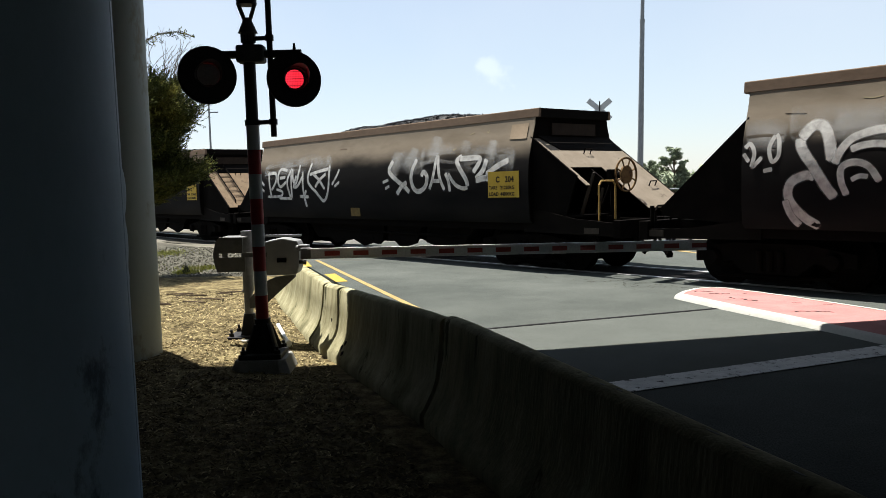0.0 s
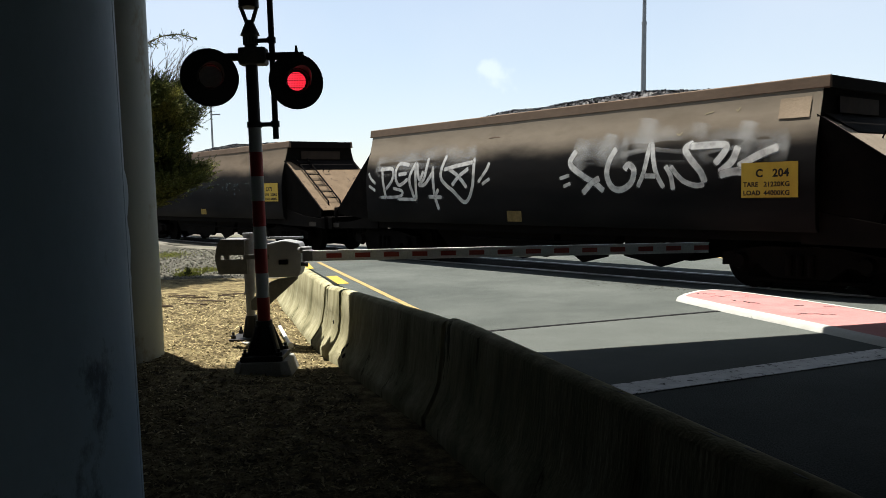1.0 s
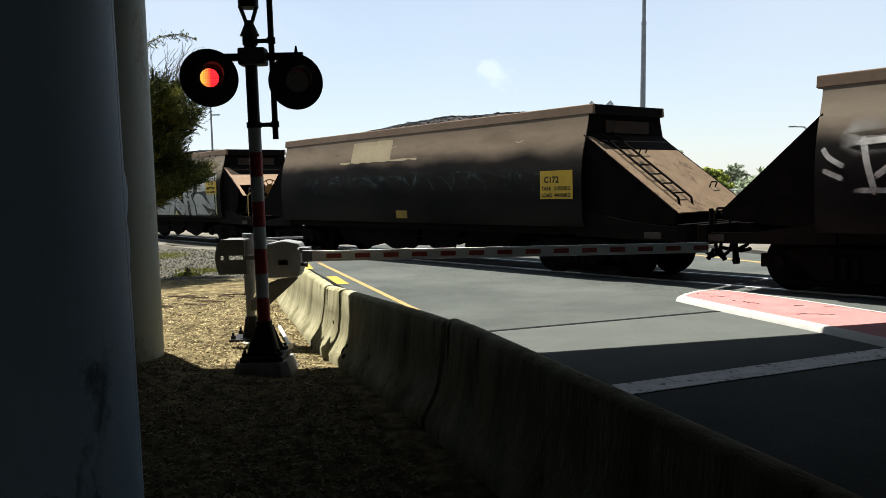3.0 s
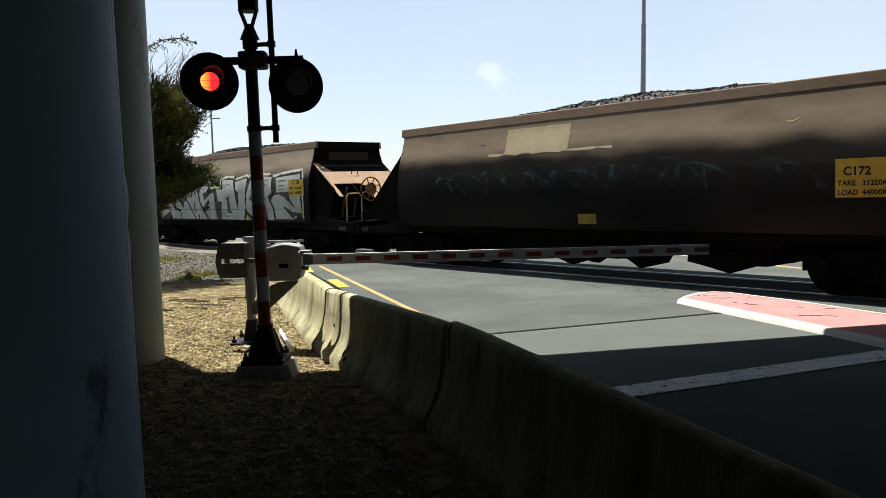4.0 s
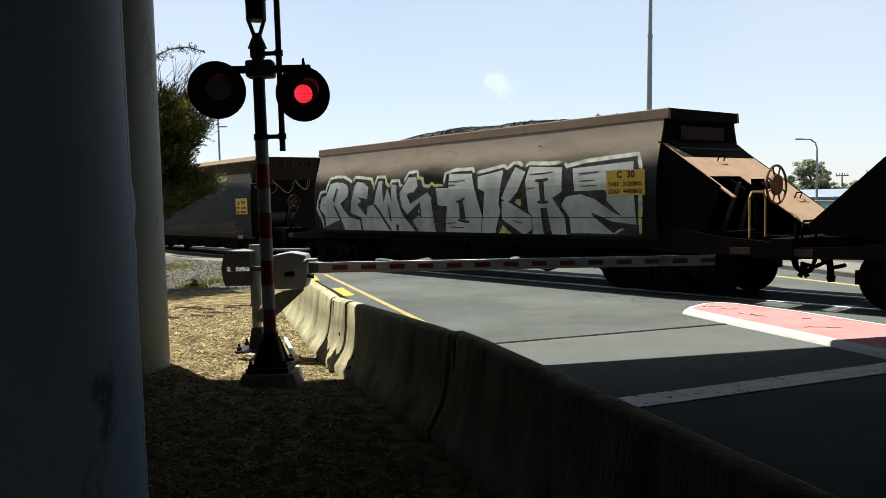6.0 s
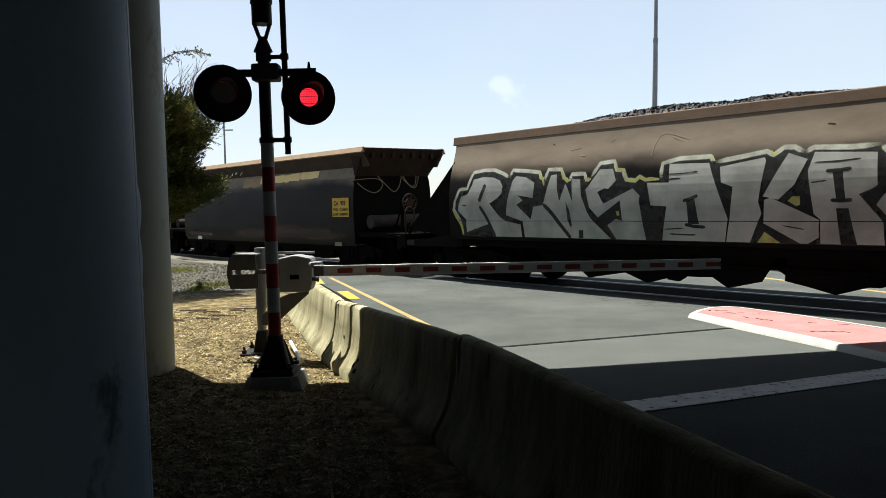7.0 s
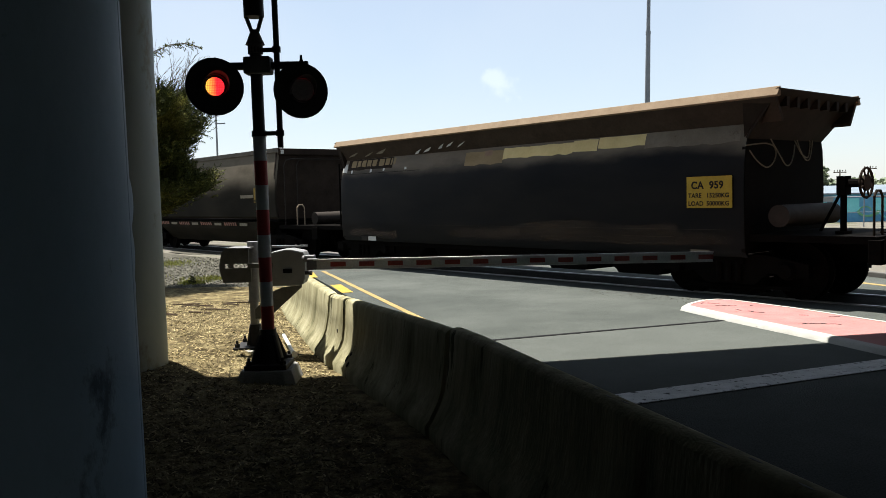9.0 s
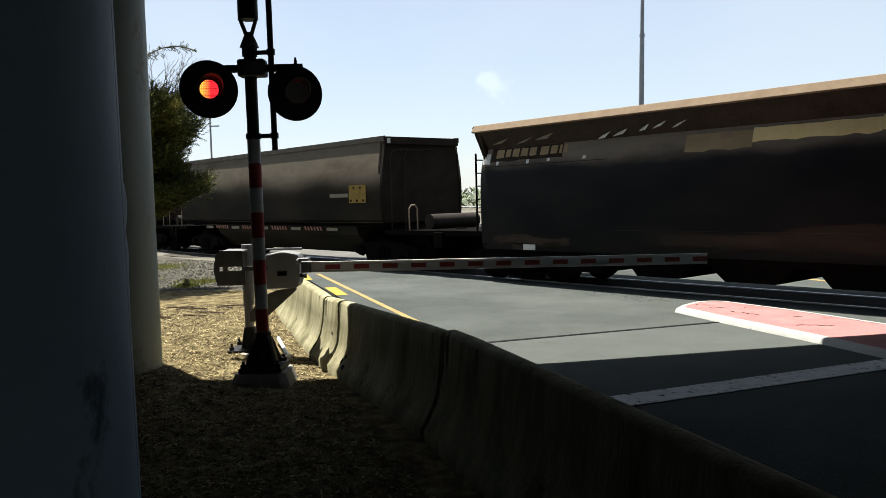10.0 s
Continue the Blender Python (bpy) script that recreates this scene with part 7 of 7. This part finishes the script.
for k, (mat, pts) in enumerate(BARS):
    filled(w4, "lime_patch" if mat == "lime_spray" else "line_work", [Vector(p) for p in pts], mat, 0.0106 + 0.0001 * k + (0.0006 if mat == "lime_spray" else 0), "yellow-green patch inside a letter" if mat == "lime_spray" else "black line work inside the letter")
for k, (run, width) in enumerate(STROKES):
    bm = BM()
    brush(bm, smooth_run(run), width, C_SIDE, 0.0112 + 0.0001 * k)
    part("line_work", bm, "black_spray", w4, "black line work inside the letter")
for run in (((-0.25, 2.3), (-0.2, 2.5), (-0.05, 2.65), (0.42, 2.52)), ((-1.13, 2.6), (-1.03, 2.65)), ((0.1, 2.58), (0.3, 2.5))):
    bm = BM()
    brush(bm, smooth_run(run), 0.011, C_SIDE, 0.0045)
    part("scratch", bm, "pale_patch", w4, "pale scratch through the dust")
for pts in (((-2.7, 2.16), (-2.65, 2.06), (-2.57, 2.01), (-2.54, 1.9)), ((-2.17, 2.2), (-2.08, 2.03), (-1.97, 1.96), (-1.9, 1.98)), ((-1.56, 2.0), (-1.5, 1.95), (-1.44, 1.98)), ((-0.94, 2.22), (-0.88, 2.1), (-0.75, 2.1), (-0.67, 1.93), (-0.5, 1.91), (-0.42, 1.97), (-0.3, 1.92), (-0.2, 1.93), (-0.04, 1.92)), ((0.86, 2.24), (0.92, 2.15)), ((1.8, 2.24), (1.84, 2.19), (1.9, 2.23))):
    bm = BM()
    brush(bm, [Vector(p) for p in pts], 0.06, C_SIDE, 0.0092)
    part("lime_edge", bm, "lime_spray", w4, "yellow-green sprayed zigzag edge")
panel_on_side(w4, "seam", -5.1, 5.1, 1.252, 1.262, "near_black", C_SIDE, 0.0112, "thin dark weld seam", 0.001, 2)
panel_on_side(w4, "lime_edge", 4.9, 4.96, 1.0, 1.62, "lime_spray", C_SIDE, 0.007, "lime green sprayed edge", 0.02, 3)
bm = BM()
brush(bm, [Vector(p) for p in ((-4.83, 0.98), (-4.845, 1.14), (-4.93, 1.26), (-5.03, 1.37), (-5.13, 1.5))], 0.07, C_SIDE, 0.0092)
part("lime_edge", bm, "lime_spray", w4, "yellow-green sprayed edge down the first letter")
number_plate(w4, 4.28, 1.62, 0.77, 0.41, -1.268, panel_text("C  30", "21220KG", "44000KG", 0.22), PANEL)


def hopper_ca():
    """An open hopper with flared top boards, plain sides and an end platform."""
    w = thing("hopper_wagon", "dark grey hopper with flared top boards and peeling lettering", "hopper wagon", pose(0, 0, 0), group="hopper wagons")
    bm = BM()
    side_shell(bm, CA_SIDE, -5.5, 5.2, 40, 0.003, 8.0)
    part("side_wall", bm, "wagon_slate", w, "dark steel side, paler above an uneven line", smooth=True)
    # the board's shade and the lip's sunlight are put into their colours
    for y in (-1, 1):
        bm = BM()
        sec = [(1.05, 2.55), (1.255, 2.885), (1.2, 2.9), (1.02, 2.6)]
        extrude_x(bm, [(y * a, z) for a, z in sec], -5.5, 5.7)
        part("flared_board", bm, "board_in_shade", w, "flared top board in brown that stands for its shade")
        bm = BM()
        extrude_x(bm, [(y * a, z) for a, z in ((1.29, 2.895), (1.215, 3.02), (1.19, 3.02), (1.19, 2.89), (1.25, 2.875))], -5.64, 5.75)
        part("top_lip", bm, "lip_in_sun", w, "top lip in tan that stands for sunlight on it", bevel=0.008)
    for s, x in ((-1, -5.42), (1, 5.18)):
        bm = BM()
        extrude_x(bm, [(-1.08, 2.45), (-1.16, 2.2), (-1.2, 1.6), (-1.18, 0.7), (1.18, 0.7), (1.2, 1.6), (1.16, 2.2), (1.08, 2.45)], x - 0.03, x + 0.03)
        part("end_wall", bm, "wagon_grey", w, "dark end wall")
        bm = BM()
        far = 0.55 if s > 0 else 0.2
        solid(bm, [(x, -1.12, 2.36), (x + s * far, -1.24, 3.0), (x + s * far, 1.24, 3.0), (x, 1.12, 2.36),
                   (x + s * 0.03, -1.12, 2.34), (x + s * (far + 0.04), -1.24, 2.99), (x + s * (far + 0.04), 1.24, 2.99), (x + s * 0.03, 1.12, 2.34)], BOX)
        for q in (-1, 1):
            solid(bm, [(x - s * 0.02, q * 1.115, 2.36), (x + s * far, q * 1.24, 2.99), (x + s * 0.02, q * 1.24, 2.9), (x - s * 0.02, q * 1.07, 2.56),
                       (x - s * 0.02, q * 1.1, 2.36), (x + s * far, q * 1.225, 2.99), (x + s * 0.02, q * 1.225, 2.9), (x - s * 0.02, q * 1.055, 2.56)], BOX)
        for k in range(7):
            y = -0.95 + 0.3 * k
            box(bm, min(x + s * (far - 0.13), x + s * (far - 0.02)), max(x + s * (far - 0.13), x + s * (far - 0.02)), y, y + 0.08, 2.76, 2.9)
        part("flared_end", bm, "end_brown", w, "flared end board with ribs")
        bm = BM()
        box(bm, min(x, s * 7.0), max(x, s * 7.0), -1.1, 1.1, 0.86, 0.96)
        part("platform", bm, "near_black", w, "end platform")
        bm = BM()
        box(bm, min(s * 6.9, s * 7.06), max(s * 6.9, s * 7.06), -1.15, 1.15, 0.6, 0.92)
        part("headstock", bm, "near_black", w, "steel headstock", bevel=0.01)
        coupler(w, s, s * 7.0)
        bogie(w, s * 4.85)
    bm = BM()
    rod(bm, (5.62, -1.0, 1.22), (5.62, 0.6, 1.22), 0.16, None, 24)
    part("air_tank", bm, "tank_dust", w, "dusty cylindrical air tank", smooth=True)
    ladder(w, (-5.78, -0.85, 2.5), (-5.78, -0.85, 0.95), 0.4, 6)
    bm = BM()                                       # rust that has run down to the lower edge
    for x0, x1, z, wd in ((-1.6, 5.0, 0.86, 0.34), (0.6, 4.2, 0.98, 0.3), (-5.2, -3.2, 0.8, 0.2)):
        brush(bm, smooth_run([(x0, z), (0.6 * x0 + 0.4 * x1, z + 0.05), (0.3 * x0 + 0.7 * x1, z - 0.03), (x1, z + 0.02)]), wd, CA_SIDE, 0.0035)
    part("rust_bloom", bm, "rust_spray", w, "soft rust bloom along the lower edge")
    hand_brake(w, 6.62, -0.55, 1.66, "end_brown", "dark spoked hand brake wheel", 0.2)
    grab_rail(w, 6.85, -0.85, -0.6, 0.95, 1.55, "end_brown", "dark grab rail")
    bm = BM()
    box(bm, -6.9, 6.9, -0.3, 0.3, 0.55, 0.86)
    box(bm, -5.3, 5.1, -1.05, 1.05, 0.52, 0.66)
    part("underframe", bm, "near_black", w, "dark underframe")
    hoppers(w, ((-4.1, -2.4), (-2.3, -0.9), (-0.8, 0.8), (0.9, 2.3), (2.4, 3.9)), 0.26, 0.6, 0.95)
    for x0, x1, z0, z1, mat in ((-0.95, 0.15, 2.23, 2.49, "ochre_band"), (0.15, 1.9, 2.31, 2.51, "bare_band"), (1.9, 2.45, 2.335, 2.53, "bare_band"), (2.47, 3.43, 2.36, 2.54, "bare_band"), (3.43, 5.1, 2.3, 2.55, "wagon_tan")):
        panel_on_side(w, "bare_band", x0, x1, z0, z1, mat, CA_SIDE, 0.004, "ochre band where paint has peeled", 0.016, int(10 * x0))
    panel_on_side(w, "old_panel", -5.26, -3.44, 2.3, 2.55, "end_brown", CA_SIDE, 0.004, "brown panel under the faded lettering", 0.012, 3)
    panel_on_side(w, "red_spot", -0.38, -0.16, 2.38, 2.49, "faded_red", CA_SIDE, 0.006, "small red primer spot", 0.03, 5)
    k = -5.12
    for ww in (0.2, 0.13, 0.17, 0.17, 0.17, 0.0, 0.2, 0.16, 0.06, 0.07):     # faded lettering as plain bars
        if ww:
            panel_on_side(w, "faded_bar", k, k + ww, 2.37, 2.52, "ochre_band", CA_SIDE, 0.006, "faded tan lettering bar", 0.012, int(k * 10))
        k += ww + 0.05
    frnd = random.Random(17)
    for x, z, ln in ((-2.68, 2.56, 0.3), (-2.36, 2.58, 0.34), (-1.82, 2.62, 0.24), (-1.55, 2.64, 0.3), (-1.2, 2.62, 0.3), (-5.25, 2.62, 0.5), (-4.6, 2.6, 0.45), (-4.1, 2.64, 0.5)):
        bm = BM()                                   # torn strips of paint that hang off the flared board
        y = 1.05 + (z - 2.55) * 0.6
        p, q = (x, -y - 0.012, z), (x + ln, -y - 0.07, z + 0.1)
        low = (x + ln * frnd.uniform(0.4, 0.7), -y - 0.05, z - frnd.uniform(-0.03, 0.0))
        solid(bm, [p, low, q, (x + 0.4 * ln, -y - 0.05, z + 0.05), (p[0], p[1] + 0.006, p[2]), (low[0], low[1] + 0.006, low[2]), (q[0], q[1] + 0.006, q[2]), (x + 0.4 * ln, -y - 0.044, z + 0.05)], BOX)
        part("flake", bm, "dull_plate" if x < -4 else "reflector", w, "torn pale strip of paint")
    for x in (-5.1, -4.3, -3.79, -2.96):
        panel_on_side(w, "flake", x, x + 0.07, 2.24, 2.3, "reflector", CA_SIDE, 0.006, "white paint flake", 0.015, int(10 * x))
    panel_on_side(w, "flake", -5.48, -5.28, 2.27, 2.46, "reflector", CA_SIDE, 0.006, "white sticker remnant at the corner", 0.02, 4)
    for z, x0, x1 in ((2.205, -5.4, -2.4), (1.02, -2.3, 4.9), (0.9, 3.0, 4.0)):
        panel_on_side(w, "seam", x0, x1, z, z + 0.008, "near_black" if z > 2 else "tank_dust", CA_SIDE, 0.004, "thin weld seam", 0.001, 2)
    number_plate(w, 4.27, 1.35, 0.76, 0.47, -1.215, panel_text("CA  959", "15250KG", "50000KG", 0.08), PANEL)
    plate_on_sill(w, -4.64, 0.64, 0.24, 0.09, -1.2, "tank_dust")
    plate_on_sill(w, -4.36, 0.64, 0.3, 0.1, -1.2)
    plate_on_sill(w, 4.32, 0.62, 0.32, 0.1, -1.2, "dull_plate")
    # thin looping tag on the end wall
    bm = BM()
    for run in ([(-1.17, 2.24), (-0.83, 2.27), (-0.60, 2.28), (-0.39, 2.24), (-0.33, 2.12), (-0.42, 1.99), (-0.60, 1.93), (-0.86, 2.02), (-1.07, 2.17)], [(-0.48, 2.35), (-0.37, 2.25), (-0.22, 2.12), (-0.04, 1.97), (0.10, 1.98), (0.20, 2.12), (0.24, 2.28)],
                [(0.16, 2.39), (0.28, 2.38), (0.40, 2.22), (0.55, 2.07), (0.69, 2.05), (0.76, 2.17), (0.80, 2.38), (0.69, 2.35)], [(0.24, 2.34), (0.41, 2.18), (0.52, 2.11), (0.66, 2.09), (0.71, 2.22), (0.73, 2.34)]):
        pts = smooth_run(run)
        for p, q in zip(pts, pts[1:]):
            rod(bm, (5.212, p.x, p.y), (5.212, q.x, q.y), 0.013, None, 4)
    part("tag", bm, "dull_plate", w, "thin grey scrawl on the end wall")
    return w


def hopper_o(label, seed):
    """A hopper with straight rim, end ladder rails and hazard stripes along the sill."""
    w = thing("hopper_wagon", label, "hopper wagon", pose(0, 0, 0), group="hopper wagons")
    bm = BM()
    side_shell(bm, O_SIDE, -6.3, 5.1, 40, 0.003, seed)
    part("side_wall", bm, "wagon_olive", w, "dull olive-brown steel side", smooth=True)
    for y in (-1, 1):
        bm = BM()
        extrude_x(bm, [(y * 1.1, 2.95), (y * 1.13, 2.97), (y * 1.14, 3.08), (y * 1.07, 3.09), (y * 1.06, 2.95)], -6.35, 5.15)
        part("top_rim", bm, "rim_grey", w, "dusty grey top rim")
    for s, x in ((-1, -6.25), (1, 5.05)):
        bm = BM()
        extrude_x(bm, [(-1.1, 3.06), (-1.2, 2.4), (-1.22, 1.8), (-1.1, 1.1), (1.1, 1.1), (1.22, 1.8), (1.2, 2.4), (1.1, 3.06)], x - 0.03, x + 0.03)
        part("end_wall", bm, "end_brown", w, "dark end wall")
        bm = BM()
        box(bm, min(x + s * 0.032, x + s * 0.12), max(x + s * 0.032, x + s * 0.12), -1.1, 1.1, 2.9, 3.07)
        part("end_rim", bm, "end_brown", w, "brown end rim", bevel=0.01)
        bm = BM()
        box(bm, min(x + s * 0.122, x + s * 0.128), max(x + s * 0.122, x + s * 0.128), -1.04, -0.95, 2.92, 3.03)
        part("tag_plate", bm, "reflector", w, "small white tag plate")
        for y in (-0.95, -0.55):
            bm = BM()
            xo = x + s * 0.1
            hoop(bm, [(xo, y, 0.95), (xo, y, 2.6), (xo + s * 0.02, y + 0.06, 2.74), (xo + s * 0.05, y + 0.2, 2.78), (xo + s * 0.05, 0.9, 2.78), (xo + s * 0.02, 1.05, 2.68), (xo, 1.08, 1.2)], 0.014)
            part("hand_rail", bm, "tank_dust", w, "long bent hand rail", smooth=True)
        ladder(w, (x + s * 1.7, 0.85, 2.55), (x + s * 1.7, 0.85, 0.95), 0.36, 7)
        bm = BM()
        box(bm, min(x, s * 7.1 + x * 0.0), max(x, s * 7.1), -1.1, 1.1, 0.85, 0.95)
        part("platform", bm, "near_black", w, "end platform")
        bm = BM()
        rod(bm, (x + s * 0.9, -0.5, 1.12), (x + s * 0.9, 0.9, 1.12), 0.17, None, 20)
        part("air_tank", bm, "tank_dust", w, "dusty air tank", smooth=True)
        grab_rail(w, x + s * 0.75, -0.95, -0.72, 0.95, 1.5, "wagon_band", "pale grab rail")
        bm = BM()
        box(bm, min(s * 7.0, s * 7.15), max(s * 7.0, s * 7.15), -1.15, 1.15, 0.6, 0.92)
        part("headstock", bm, "near_black", w, "steel headstock", bevel=0.01)
        coupler(w, s, s * 7.1)
        bogie(w, s * 4.9)
    bm = BM()
    box(bm, -6.3, 5.1, -1.13, 1.13, 1.03, 1.06)
    box(bm, -6.3, 5.1, -1.16, 1.16, 1.08, 1.11)
    box(bm, -6.9, 6.9, -0.3, 0.3, 0.6, 0.9)
    part("sill", bm, "near_black", w, "dark double sill line")
    bm = BM()
    extrude_x(bm, [(-1.1, 1.02), (-1.02, 0.8), (-0.6, 0.35), (0.6, 0.35), (1.02, 0.8), (1.1, 1.02)], -3.9, 3.9)
    part("discharge_hopper", bm, "wagon_olive", w, "sloping discharge hopper")
    x = -4.6
    for k in range(9):
        if k % 2:
            for q in range(6):
                bm = BM()
                solid(bm, [(x + 0.15 * q, -1.118, 0.9), (x + 0.08 + 0.15 * q, -1.118, 0.9), (x + 0.02 + 0.15 * q, -1.118, 1.0), (x - 0.06 + 0.15 * q, -1.118, 1.0),
                           (x + 0.15 * q, -1.108, 0.9), (x + 0.08 + 0.15 * q, -1.108, 0.9), (x + 0.02 + 0.15 * q, -1.108, 1.0), (x - 0.06 + 0.15 * q, -1.108, 1.0)], BOX)
                part("hazard_stripe", bm, "hazard_red", w, "red slanted hazard stripe")
            x += 1.05
        else:
            plate_on_sill(w, x, 0.9, 0.5, 0.08, -1.108, "dull_plate")
            x += 0.75
    pl = number_plate(w, 3.86, 1.58, 0.7, 0.42, -1.24, [], "faded yellow weight panel")
    pl.data.materials.clear()
    pl.data.materials.append(M["faded_panel"])
    for q in range(5):
        bm = BM()
        box(bm, 3.9 + 0.13 * q, 3.98 + 0.13 * q, -1.257, -1.253, 1.61 + 0.3 * (q % 2), 1.66 + 0.3 * (q % 2))
        part("faded_bar", bm, "wagon_olive", w, "unreadable faded lettering bar")
    plate_on_sill(w, 3.0, 1.72, 0.82, 0.09, -1.238, "dull_plate")
    return w


w5 = hopper_ca()
w6 = hopper_o("olive-brown hopper with hazard-striped sill and end rails", 12.0)
w7 = hopper_o("olive-brown hopper following at the rear", 14.0)

# place of each wagon along the track at the start, and the train's speed
SPEED = 5.239
CONSIST = ((w1, -0.94), (w2, -15.63), (w3, -30.13), (w4, -44.45), (w5, -58.62), (w6, -72.55), (w7, -87.0))


# ---------------------------------------------------------------- motion
def travel(t):
    return SPEED * t


# moments at which the signal changes from its right lamp to its left one and back
CHANGES = (0.36, 0.79, 1.25, 1.66, 2.06, 2.46, 2.88, 3.31, 3.75, 4.17, 4.56, 4.99, 5.45, 5.87, 6.3, 6.74, 7.16, 7.56, 7.96, 8.41, 8.86, 9.26, 9.66)


def motions():
    for wagon, x0 in CONSIST:
        walk(wagon, [(t, TRACK @ pose(x0 + travel(t), 0, RAIL_TOP)) for t in (0.0, 2.5, 5.0, 7.5, 10.0)])
    turn = math.degrees(1 / WHEEL_R)
    for ws, x in wheelsets:
        walk(ws, [(0.1 * k, pose(x, 0, WHEEL_R, 0, travel(0.1 * k) * turn, 0)) for k in range(101)])
    for side, blades in enumerate(near_blades):
        for k, blade in enumerate(blades):
            def at(a, z=0.06 * (k - 1)):
                return pose(0, -0.05, z, a, 0, 0)
            shut, wide = 0.0, -82.0
            lit = side == 1
            rows = [(0.0, at(wide if lit else shut))]
            for c in CHANGES:
                rows.append((c - 0.034, at(wide if lit else shut)))
                lit = not lit
                rows.append((c, at(wide if lit else shut)))
            rows.append((10.0, at(wide if lit else shut)))
            walk(blade, rows)


motions()
